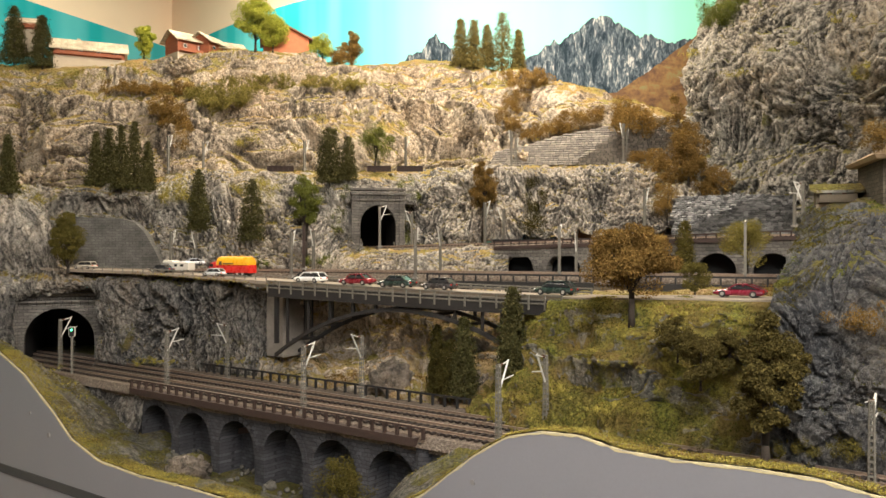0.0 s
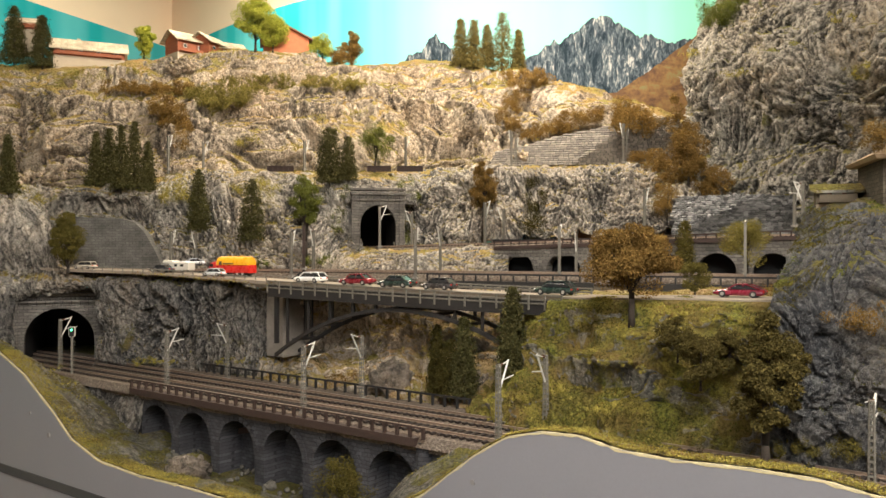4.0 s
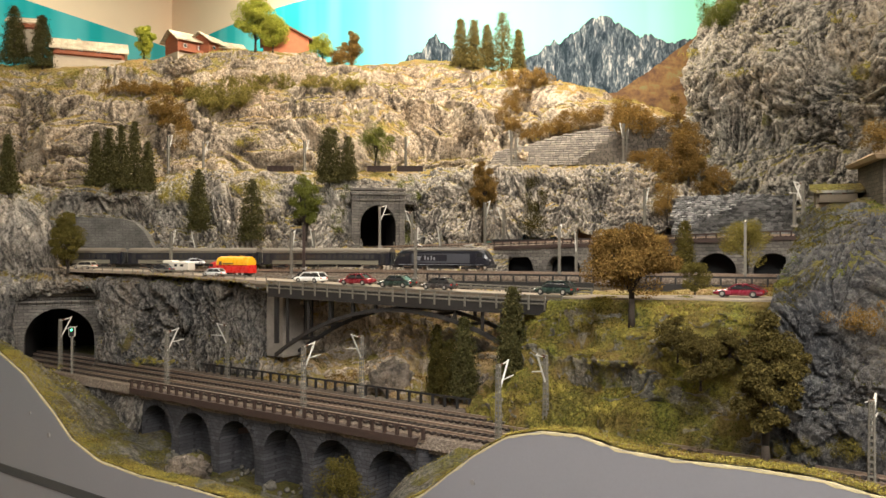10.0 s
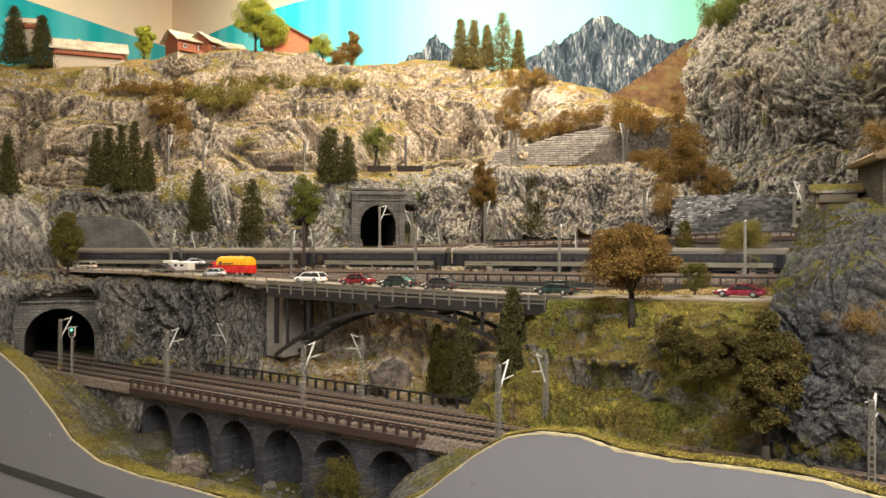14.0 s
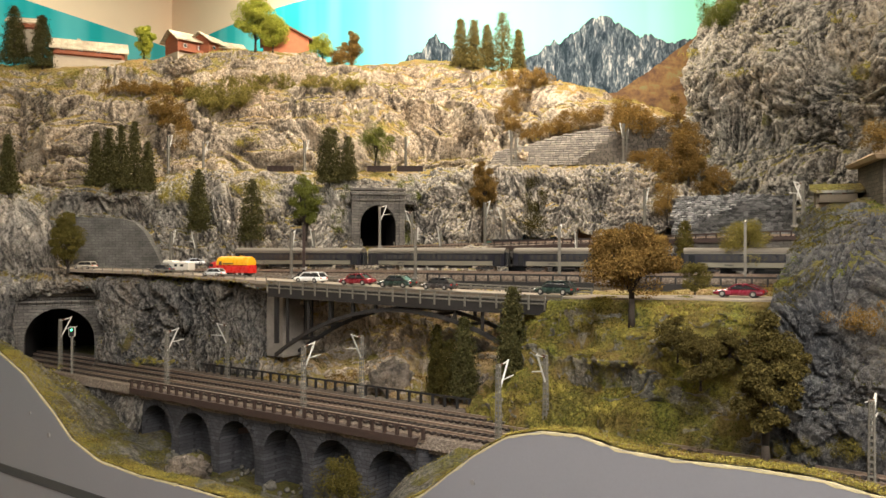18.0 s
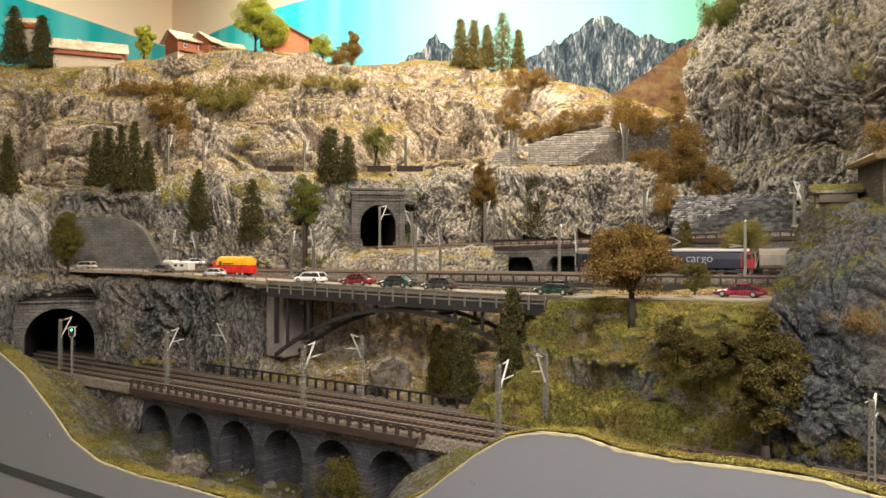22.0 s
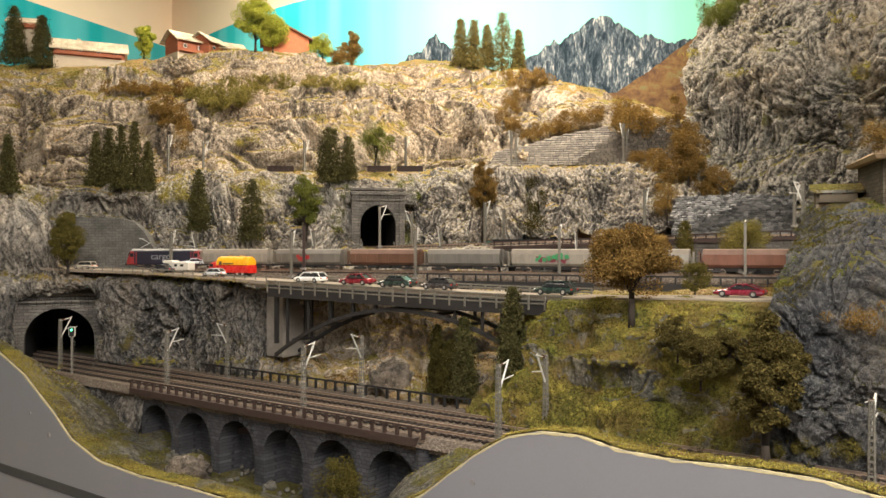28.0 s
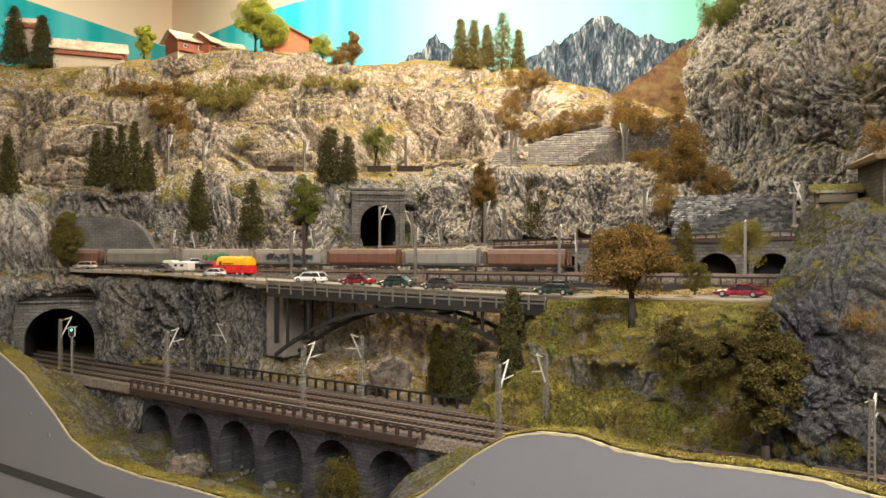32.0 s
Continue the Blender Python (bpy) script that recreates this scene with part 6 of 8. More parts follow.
thicket("autumn_scrub", [((0.213, 2.480, 1.994), 0.035, 0.016), ((0.269, 2.430, 1.975), 0.035, 0.022), ((0.301, 2.419, 1.964), 0.03, 0.019), ((0.233, 2.414, 1.929), 0.03, 0.034), ((0.206, 2.392, 1.882), 0.026, 0.035), ((0.185, 2.343, 1.840), 0.026, 0.035), ((0.200, 2.328, 1.805), 0.026, 0.030), ((0.272, 2.307, 1.785), 0.04, 0.022), ((0.328, 2.300, 1.806), 0.04, 0.022), ((0.369, 2.299, 1.821), 0.04, 0.024), ((0.433, 2.296, 1.835), 0.04, 0.022), ((0.515, 2.301, 1.857), 0.03, 0.027), ((0.546, 2.296, 1.832), 0.035, 0.030), ((0.526, 2.087, 1.783), 0.03, 0.030), ((0.477, 2.101, 1.785), 0.03, 0.027)], "orange", "orange autumn scrub over the stone wall", 3,1.3, 0.003)
thicket("autumn_scrub", [((0.603, 2.073, 1.803), 0.022, 0.047), ((0.591, 2.057, 1.756), 0.022, 0.047), ((0.633, 2.077, 1.744), 0.028, 0.046), ((0.650, 2.058, 1.713), 0.03, 0.046), ((0.596, 1.952, 1.671), 0.03, 0.041), ((0.517, 2.048, 1.682), 0.03, 0.022), ((0.540, 2.004, 1.670), 0.03, 0.024), ((0.549, 1.958, 1.645), 0.03, 0.024), ((0.578, 1.918, 1.641), 0.034, 0.030), ((0.624, 1.935, 1.629), 0.034, 0.032), ((0.649, 1.887, 1.611), 0.03, 0.032), ((0.626, 1.898, 1.591), 0.03, 0.019), ((0.513, 1.903, 1.605), 0.016, 0.035), ((0.522, 1.886, 1.577), 0.016, 0.035), ((0.502, 1.835, 1.542), 0.014, 0.035)], "autumn", "autumn-brown creeper beside the tall rock", 4,1.3, 0.003)
thicket("green_creeper", [((-0.090, 2.046, 1.596), .022, .04), ((-0.095, 2.052, 1.531), .018, .05), ((-0.089, 2.028, 1.480), .02, .03), ((-0.256, 1.967, 1.507), .015, .05), ((-0.248, 2.013, 1.579), .018, .04)], "green", "green creeper on both sides of the portal", 5)
thicket("dark_creeper", [((0.218, 2.041, 1.610), .02, .04), ((0.227, 1.996, 1.550), .03, .05), ((0.226, 1.932, 1.500), .03, .03)], "dark", "dark green creeper on the cliff", 6)
thicket("moss_tufts", [((-0.504, 2.014, 1.601), .06, .012), ((-0.666, 1.987, 1.585), .03, .03), ((-0.439, 1.978, 1.564), .02, .04), ((-0.967, 1.889, 1.569), .05, .01), ((-0.451, 2.030, 1.609), .03, .02)], "moss", "yellow-green flock on the cliff ledges", 7, 0.8)
thicket("moss_tufts", [((-0.261, 1.903, 1.422), .035, .012), ((-0.306, 1.892, 1.422), .02, .012), ((-0.420, 1.833, 1.415), .02, .01)], "green", "green tufts at the foot of the cliff", 8)
thicket("high_bush", [((0.776, 2.191, 2.102), .06, .035), ((0.798, 2.145, 2.111), .05, .03), ((0.769, 2.262, 2.092), .035, .012)], "green", "dark green bush high on the tall rock", 9)
thicket("moss_tufts", [((-0.710, 1.501, 1.196), .02, .0035), ((-0.673, 1.479, 1.174), .02, .0035), ((-0.742, 1.501, 1.223), .02, .0035), ((-0.629, 1.682, 1.213), .03, .008), ((-0.561, 1.640, 1.217), .02, .006), ((-0.420, 1.588, 1.227), .03, .006)], "moss", "yellow-green flock along the track side", 10, 1.2, 0.0018)
thicket("hill_flock", [((0.194, 1.117, 1.246), .03, .006), ((0.166, 1.142, 1.257), .03, .008), ((0.108, 1.130, 1.243), .02, .006), ((0.224, 1.069, 1.300), .03, .006), ((0.255, 1.071, 1.337), .05, .006), ((0.210, 1.159, 1.349), .03, .007), ((0.323, 1.048, 1.362), .05, .006), ((0.370, 1.014, 1.361), .03, .006), ((0.271, 1.048, 1.295), .03, .006), ((0.236, 1.058, 1.241), .05, .006)], "moss", "yellow-green flock tufts on the hill", 11, 1.3, 0.0017)
thicket("tan_scrub", [((-0.120, 1.628, 1.233), .05, .01), ((-0.067, 1.498, 1.224), .03, .012), ((-0.176, 1.521, 1.209), .025, .015), ((-0.193, 1.485, 1.207), .02, .012), ((0.064, 1.256, 1.218), .013, .012), ((0.065, 1.387, 1.232), .014, .014)], "orange", "tan scrub in the ravine", 12, 0.7)
thicket("autumn_scrub", [((0.443, 0.874, 1.370), .03, .012), ((0.467, 0.867, 1.377), .025, .016), ((0.521, 0.960, 1.581), .03, .012), ((0.540, 0.960, 1.590), .03, .018)], "autumn", "autumn-brown creeper on the near rock", 14, 1.0, 0.0016)
thicket("dark_scrub", [((0.446, 0.907, 1.226), .04, .01), ((0.413, 0.919, 1.216), .03, .01), ((0.472, 0.883, 1.232), .03, .01), ((0.346, 0.988, 1.213), .05, .008), ((0.288, 1.031, 1.232), .05, .008)], "olive", "olive scrub at the foot of the hill", 15, 1.0, 0.0015)


thicket("verge_flock", [(tuple(road_at(-0.62 + 0.03 * k)[0] + Vector((-0.012, -0.032, -0.003 - 0.002 * (k % 2)))), .018, .003) for k in range(11)], "orange", "tan flock along the road edge", 19, 1.2, 0.002)
thicket("verge_flock", [(tuple(road_at(-0.60 + 0.04 * k)[0] + Vector((-0.012, -0.034, -0.004))), .015, .003) for k in range(8)], "moss", "yellow-green flock along the road edge", 20, 1.2, 0.002)


def edge_grass(name, u0, u1, count, leaf, label, seed):
    """A continuous low strip of grass flock along the layout edge, of uneven height."""
    rnd = random.Random(seed)
    pts = []
    for _ in range(count):
        u = rnd.uniform(u0, u1)
        v = 0.7185 + 0.034 * rnd.random() ** 1.6
        top = 0.0022 + 0.0035 * max(0, noise.noise(Vector((u * 24, v * 24, seed)))) + 0.003 * max(0, noise.noise(Vector((u * 90, v * 90, seed))))
        pts.append(Vector(along(u, v, edge_z(u) + 0.0008 + top * rnd.random() - 0.08 * (v - 0.7185))))
    tagged(new(name, leaf_mesh(name, pts, 0.00125, rnd, LEAF[leaf])), label, "grass", kind="stuff")


edge_grass("edge_grass", -1.56, -0.03, 42000, "moss", "yellow-green grass flock along the layout edge", 16)
edge_grass("edge_scrub", -1.56, -0.03, 12000, "autumn", "brown-green flock in the edge grass", 26)
thicket("bank_flock", [(along(-1.5 + 0.02 * k, 0.77 + 0.02 * math.sin(k * 2.1), edge_z(-1.5 + 0.02 * k) - 0.004), .018, .0035) for k in range(9)], "olive", "olive flock on the front bank", 17, 0.9)
thicket("rock_flock", [((-0.424, 2.270, 1.737), .03, .012), ((-0.556, 2.289, 1.759), .04, .012), ((-0.247, 2.424, 1.863), .05, .01), ((-0.387, 2.439, 1.848), .03, .012), ((-0.141, 2.372, 1.817), .04, .012), ((-1.022, 2.281, 1.943), .07, .015), ((-0.913, 2.331, 1.971), .05, .01), ((-0.025, 2.539, 1.990), .06, .008), ((0.136, 2.516, 1.968), .05, .01), ((-0.191, 2.605, 2.032), .05, .008), ((0.714, 2.267, 2.004), .04, .012), ((0.713, 1.953, 1.880), .03, .01), ((0.911, 1.727, 1.836), .04, .014), ((0.893, 1.765, 1.963), .05, .01)], "moss", "yellow-green flock tufts on the mountainside", 18, 0.7)


# ---- paints and glass of small models ----
def paint(name, c, rough=0.3):
    return plain(name, c, rough, 0, 150, 0.12, 0.05, 0.0002, 0.5, 600)


GLASS_DARK = paint("dark_window_glass", (0.02, 0.022, 0.025), 0.12)
TYRE = plain("black_rubber", (0.02, 0.02, 0.02), 0.8, 0, 200, 0.2, 0.3)
SILVER = plain("silver_hub", (0.55, 0.55, 0.54), 0.35, 0.8, 200, 0.2, 0.1)
LAMP_RED = paint("red_lens", (0.45, 0.02, 0.015), 0.2)
LAMP_CLEAR = paint("clear_lens", (0.75, 0.74, 0.7), 0.15)
UNDER = plain("dirty_underframe", (0.035, 0.032, 0.03), 0.8, 0, 200, 0.4, 0.5)


def loft(bm, rings, caps=True):
    vs = [[bm.verts.new(p) for p in r] for r in rings]
    k = len(rings[0])
    for a, b in zip(vs[:-1], vs[1:]):
        for i in range(k):
            bm.faces.new((a[i], a[(i + 1) % k], b[(i + 1) % k], b[i]))
    if caps:
        bm.faces.new(vs[0])
        bm.faces.new(vs[-1][::-1])


def section(x, w, z0, z1, r=0.25, top=1.0):
    """A rounded cross-section at x: half width w, from z0 to z1, its top narrowed."""
    c = r * w
    return [(x, -w + c * 0.4, z0), (x, -w, z0 + c * 0.5), (x, -w, z0 + (z1 - z0) * 0.55), (x, -w * top, z1 - c), (x, -w * top + c, z1),
            (x, w * top - c, z1), (x, w * top, z1 - c), (x, w, z0 + (z1 - z0) * 0.55), (x, w, z0 + c * 0.5), (x, w - c * 0.4, z0)]


def wheel(root, x, y, r, wdt):
    bm = bmesh.new()
    rod(bm, (x, y - wdt / 2, r), (x, y + wdt / 2, r), r, r, 16)
    wl = part("wheel", bm, TYRE, root, smooth=False)
    bm = bmesh.new()
    s = 1 if y > 0 else -1
    rod(bm, (x, y + s * wdt * 0.3, r), (x, y + s * wdt * 0.62, r), r * 0.62, r * 0.5, 12)
    part("hub", bm, SILVER, wl)


CAR_BODIES = {
    "saloon": dict(L=0.053, hood=0.30, cabin=(0.24, 0.38, 0.70, 0.86), h=0.0160, belt=0.0098),
    "hatch": dict(L=0.048, hood=0.26, cabin=(0.22, 0.36, 0.80, 0.96), h=0.0165, belt=0.0098),
    "wagon": dict(L=0.053, hood=0.28, cabin=(0.24, 0.37, 0.88, 0.97), h=0.0165, belt=0.0100),
    "coupe": dict(L=0.053, hood=0.34, cabin=(0.30, 0.46, 0.66, 0.92), h=0.0150, belt=0.0094),
}


def car(m, shape, colour, label, scale=1.0):
    """A road car; local x runs from its nose to its tail."""
    s = CAR_BODIES[shape]
    L, h, belt = s["L"], s["h"], s["belt"]
    w = 0.0102
    root = empty("car", m @ Matrix.Scale(scale, 4), label, "car", "cars on the road")
    body = paint("car_paint_" + "_".join("%02d" % int(c * 99) for c in colour), colour, 0.25)
    bm = bmesh.new()
    prof = [(0.0, 0.0062, 0.0036, 0.86), (0.02, 0.0075, 0.0028, 0.94), (0.10, belt - 0.0012, 0.0024, 1.0), (s["hood"], belt - 0.0002, 0.0022, 1.0), (0.6, belt, 0.0022, 1.0), (0.85, belt, 0.0024, 1.0), (0.96, belt - 0.0004, 0.0028, 0.96), (1.0, belt - 0.0022, 0.0038, 0.88)]
    loft(bm, [section((f - 0.5) * L, w * k, z0, z1, 0.22, 0.95) for f, z1, z0, k in prof])
    part("body", bm, body, root, smooth=True)
    a, b2, c, d = s["cabin"]
    bm = bmesh.new()
    loft(bm, [section((a - 0.5) * L, w * 0.86, belt - 0.001, belt + 0.0002, 0.1, 0.95), section((b2 - 0.5) * L, w * 0.9, belt - 0.001, h - 0.0006, 0.2, 0.8),
              section((c - 0.5) * L, w * 0.9, belt - 0.001, h - 0.0006, 0.2, 0.8), section((d - 0.5) * L, w * 0.86, belt - 0.001, belt + 0.0002, 0.1, 0.95)])
    part("glasshouse", bm, GLASS_DARK, root, "dark tinted windows", smooth=False)
    bm = bmesh.new()
    loft(bm, [section((b2 - 0.5) * L - 0.001, w * 0.76, h - 0.0012, h - 0.0003, 0.2, 0.92), section(((b2 + c) / 2 - 0.5) * L, w * 0.78, h - 0.0012, h, 0.2, 0.92), section((c - 0.5) * L + 0.001, w * 0.76, h - 0.0012, h - 0.0003, 0.2, 0.92)])
    part("roof", bm, body, root, smooth=True)
    for f0, f1 in ((a, b2), (d, c), ((a + d) / 2 + 0.02, (b2 + c) / 2 + 0.02)):
        for sy in (-1, 1):
            bm = bmesh.new()
            beam(bm, ((f0 - 0.5) * L, sy * w * 0.87, belt), ((f1 - 0.5) * L, sy * w * 0.745, h - 0.0008), 0.0009, 0.0012)
            part("pillar", bm, body, root)
    for x in (-0.31, 0.30):
        for y in (-1, 1):
            wheel(root, x * L, y * (w - 0.0014), 0.0037, 0.0030)
    for y in (-1, 1):
        bm = bmesh.new()
        box(bm, (-0.485 * L, y * w * 0.66, 0.0066), (0.0016, 0.0034, 0.0016), None, 0.0003)
        part("headlight", bm, LAMP_CLEAR, root)
        bm = bmesh.new()
        box(bm, (0.493 * L, y * w * 0.68, belt - 0.0028), (0.0014, 0.003, 0.0018), None, 0.0003)
        part("tail_light", bm, LAMP_RED, root)
        bm = bmesh.new()
        box(bm, ((a + 0.05 - 0.5) * L, y * (w + 0.0008), belt + 0.0006), (0.0012, 0.002, 0.0012), None, 0.0003)
        part("mirror", bm, body, root)
    bm = bmesh.new()
    box(bm, (-0.5 * L, 0, 0.0042), (0.0016, w * 1.6, 0.0016), None, 0.0004)
    part("bumper", bm, UNDER, root)
    return root


def on_road(x, side=0.0, flip=False, lift=0.0004):
    p, a = road_at(x)
    off = Vector((-math.sin(a), math.cos(a), 0)) * side
    return Matrix.Translation(p + off + Vector((0, 0, lift))) @ Matrix.Rotation(a + (math.pi if flip else 0), 4, "Z")


car(on_road(-0.456, -0.018), "hatch", (0.62, 0.63, 0.64), "silver hatchback on the road")
car(on_road(-0.246, -0.012), "wagon", (0.78, 0.77, 0.74), "white estate car on the bridge", 1.25)
car(on_road(-0.282, 0.02), "hatch", (0.05, 0.05, 0.055), "dark hatchback on the bridge")
car(on_road(-0.160, 0.0), "saloon", (0.16, 0.010, 0.018), "dark red saloon car on the bridge", 1.32)
car(on_road(-0.080, 0.0), "saloon", (0.018, 0.032, 0.027), "dark green saloon car on the bridge", 1.36)
car(on_road(-0.009, 0.0), "hatch", (0.045, 0.04, 0.04), "brown-black hatchback on the bridge", 1.28)
car(on_road(0.177, 0.0), "hatch", (0.018, 0.034, 0.028), "dark green hatchback on the road", 1.38)
car(on_road(0.404, 0.004), "coupe", (0.16, 0.012, 0.026), "crimson coupe on the road", 1.26)
car(on_road(-0.792, 0.0), "wagon", (0.50, 0.46, 0.38), "beige estate car half hidden by a tree")
car(on_road(-0.585, -0.012), "saloon", (0.05, 0.05, 0.055), "dark saloon car on the road")
car(Matrix.Translation((-0.549, 1.750, 1.415)) @ Matrix.Rotation(0.5, 4, "Z"), "coupe", (0.55, 0.57, 0.6), "silver coupe beside the lorry")


def caravan(m):
    root = empty("camper_van", m, "white and grey camper van on the road", "van")
    bm = bmesh.new()
    box(bm, (0.010, 0, 0.0125), (0.052, 0.0235, 0.017), None, 0.002)
    part("body", bm, paint("dusty_white", (0.55, 0.52, 0.46), 0.45), root)
    bm = bmesh.new()
    box(bm, (-0.018, 0, 0.0215), (0.026, 0.0225, 0.0065), None, 0.002)
    part("sleeping_roof", bm, paint("cream_white", (0.72, 0.69, 0.60), 0.4), root)
    bm = bmesh.new()
    box(bm, (-0.024, 0, 0.0085), (0.022, 0.0215, 0.010), None, 0.002)
    part("cab", bm, paint("pale_grey", (0.48, 0.47, 0.44), 0.4), root)
    for x, wd in ((0.004, 0.008), (0.02, 0.009)):
        bm = bmesh.new()
        box(bm, (x, 0, 0.0145), (wd, 0.0241, 0.005), None, 0.0005)
        part("side_window", bm, GLASS_DARK, root)
    bm = bmesh.new()
    box(bm, (-0.029, 0, 0.0125), (0.008, 0.0222, 0.004), None, 0.0005)
    part("windscreen", bm, GLASS_DARK, root)
    for x in (-0.023, 0.020):
        for y in (-1, 1):
            wheel(root, x, y * 0.0095, 0.0042, 0.0034)
    return root


caravan(on_road(-0.571, 0.016))


def lorry(m):
    root = empty("tanker_lorry", m, "yellow and red tanker lorry with red cab", "lorry")
    YEL, RED = paint("signal_yellow", (0.80, 0.38, 0.012), 0.3), paint("signal_red", (0.55, 0.02, 0.015), 0.3)
    bm = bmesh.new()
    rings = []
    for x, k in ((-0.026, 0.9), (-0.023, 1.0), (0.052, 1.0), (0.055, 0.9)):
        rings.append([(x, 0.0145 * k * math.cos(t), 0.0265 + 0.0135 * k * math.sin(t)) for t in np.linspace(0, math.pi, 13)] + [(x, -0.0145 * k, 0.0225), (x, 0.0145 * k, 0.0225)])
    loft(bm, rings)
    part("tank_upper", bm, YEL, root, "yellow tank top", smooth=False)
    bm = bmesh.new()
    loft(bm, [section(x, 0.0146 * k, 0.0065, 0.0228, 0.15) for x, k in ((-0.026, 0.92), (-0.023, 1.0), (0.052, 1.0), (0.056, 0.93))])
    part("tank_lower", bm, RED, root, "red lower tank")
    bm = bmesh.new()
    loft(bm, [section(-0.047, 0.0118, 0.005, 0.018, 0.2, 0.95), section(-0.044, 0.0132, 0.004, 0.026, 0.25, 0.92), section(-0.029, 0.0135, 0.004, 0.0305, 0.25, 0.92), section(-0.0275, 0.0135, 0.004, 0.0305, 0.25, 0.92)])
    part("cab", bm, RED, root, "rounded red cab", smooth=True)
    bm = bmesh.new()
    box(bm, (-0.0385, 0, 0.0215), (0.008, 0.0268, 0.006), None, 0.0008)
    part("cab_window", bm, GLASS_DARK, root)
    bm = bmesh.new()
    box(bm, (0.005, 0, 0.006), (0.1, 0.02, 0.004))
    part("chassis", bm, UNDER, root)
    for x in (-0.037, 0.028, 0.041):
        for y in (-1, 1):
            wheel(root, x, y * 0.0105, 0.0058, 0.005)
    DARKW = paint("dark_lettering", (0.04, 0.035, 0.03), 0.5)
    for sy in (-1, 1):
        bm = bmesh.new()
        for dx in (-0.0025, 0.0, 0.0025):
            box(bm, (-0.014 + dx, sy * 0.0143, 0.0262), (0.0018, 0.0012, 0.0075))
        part("emblem", bm, DARKW, root, "dark square emblem")
        bm = bmesh.new()
        box(bm, (0.006, sy * 0.0145, 0.0252), (0.026, 0.0010, 0.0026))
        part("lettering_bar", bm, DARKW, root)
    for x in (0.0, 0.028):
        bm = bmesh.new()
        rod(bm, (x, 0, 0.0385), (x, 0, 0.0415), 0.004, 0.0035, 12)
        part("filler_cap", bm, YEL, root)
    return root


lorry(on_road(-0.445, 0.022))


# ---- guard rails of the road ----
def guard(name, x0, x1, off, label, mat, h=0.009, step=0.02):
    root = empty(name, None, label, "guard rail")
    sel = ROADC[(ROADC[:, 0] > x0) & (ROADC[:, 0] < x1)]
    p = offset_line(sel, off)
    railing(root, p, sel[:, 2] - 0.003, h, step, mat, (1.0,), 0.0018, 0.0022)


guard("guard_rail", (-0.776, 1.760, 1.406)[0], (-0.327, 1.550, 1.393)[0], -0.027, "grey guard rail with thin posts beside the road", GREY_MAST, 0.010, 0.024)
guard("guard_rail", (-0.389, 1.600, 1.391)[0], (0.159, 1.280, 1.379)[0], 0.046, "grey guard rail along the far kerb", GREY_MAST, 0.009, 0.022)


# ---- catenary masts ----
PALE_TUBE = plain("pale_bracket_tube", (0.62, 0.61, 0.56), 0.5, 0.2, 200, 0.2, 0.1)


def mast(at, h, turn, label, lattice=True, reach=0.03, group="catenary masts", arm=True, mat=None):
    """A catenary mast whose bracket reaches along local x."""
    root = empty("catenary_mast", Matrix.Translation(at) @ Matrix.Rotation(turn, 4, "Z"), label, "catenary mast", group)
    mm = mat or GREY_MAST
    if lattice:
        for sx, sy in ((-1, -1), (-1, 1), (1, -1), (1, 1)):
            bm = bmesh.new()
            beam(bm, (sx * 0.0030, sy * 0.0030, -0.012), (sx * 0.0020, sy * 0.0020, h), 0.0013, 0.0013)
            part("mast_leg", bm, mm, root)
        n = int(h / 0.0068)
        for k in range(n):
            f = k / n
            r = 0.0030 - 0.0010 * f
            bm = bmesh.new()
            z = 0.003 + h * f
            for sy in (-1, 1):
                box(bm, (0, sy * r, z), (2 * r, 0.001, 0.0020))
                box(bm, (sy * r, 0, z), (0.001, 2 * r, 0.0020))
            part("lattice_plate", bm, mm, root)
        bm = bmesh.new()
        box(bm, (0, 0, h), (0.005, 0.005, 0.0015))
        part("mast_cap", bm, mm, root)
    else:
        bm = bmesh.new()
        box(bm, (0, 0, h / 2 - 0.006), (0.0048, 0.0012, h + 0.012), None)
        box(bm, (-0.0024, 0, h / 2 - 0.006), (0.0010, 0.0046, h + 0.012), None)
        box(bm, (0.0024, 0, h / 2 - 0.006), (0.0010, 0.0046, h + 0.012), None)
        part("mast_pole", bm, mm, root)
    bm = bmesh.new()
    box(bm, (0, 0, 0.0), (0.011, 0.011, 0.005), None, 0.001)
    part("foot", bm, CONCRETE, root)
    if arm:
        bm = bmesh.new()
        rod(bm, (0.0, 0, h - 0.003), (reach * 0.85, 0, h + 0.003), 0.0009, 0.0009, 7)
        part("top_tie", bm, PALE_TUBE, root)
        bm = bmesh.new()
        rod(bm, (0.002, 0, h - 0.036), (reach * 0.82, 0, h + 0.004), 0.0014, 0.0012, 8)
        part("bracket_tube", bm, PALE_TUBE, root, "pale diagonal bracket")
        bm = bmesh.new()
        rod(bm, (reach * 0.35, 0, h - 0.021), (reach * 1.25, 0, h - 0.018), 0.0008, 0.0007, 7)
        part("registration_arm", bm, PALE_TUBE, root)
        bm = bmesh.new()
        for k in range(3):
            rod(bm, (reach * (0.16 + 0.05 * k), 0, h - 0.0015 + 0.0004 * k), (reach * (0.19 + 0.05 * k), 0, h - 0.0013 + 0.0004 * k), 0.0018, 0.0018, 8)
        part("insulator", bm, plain("brown_insulator", (0.16, 0.08, 0.05), 0.3), root)
    return root


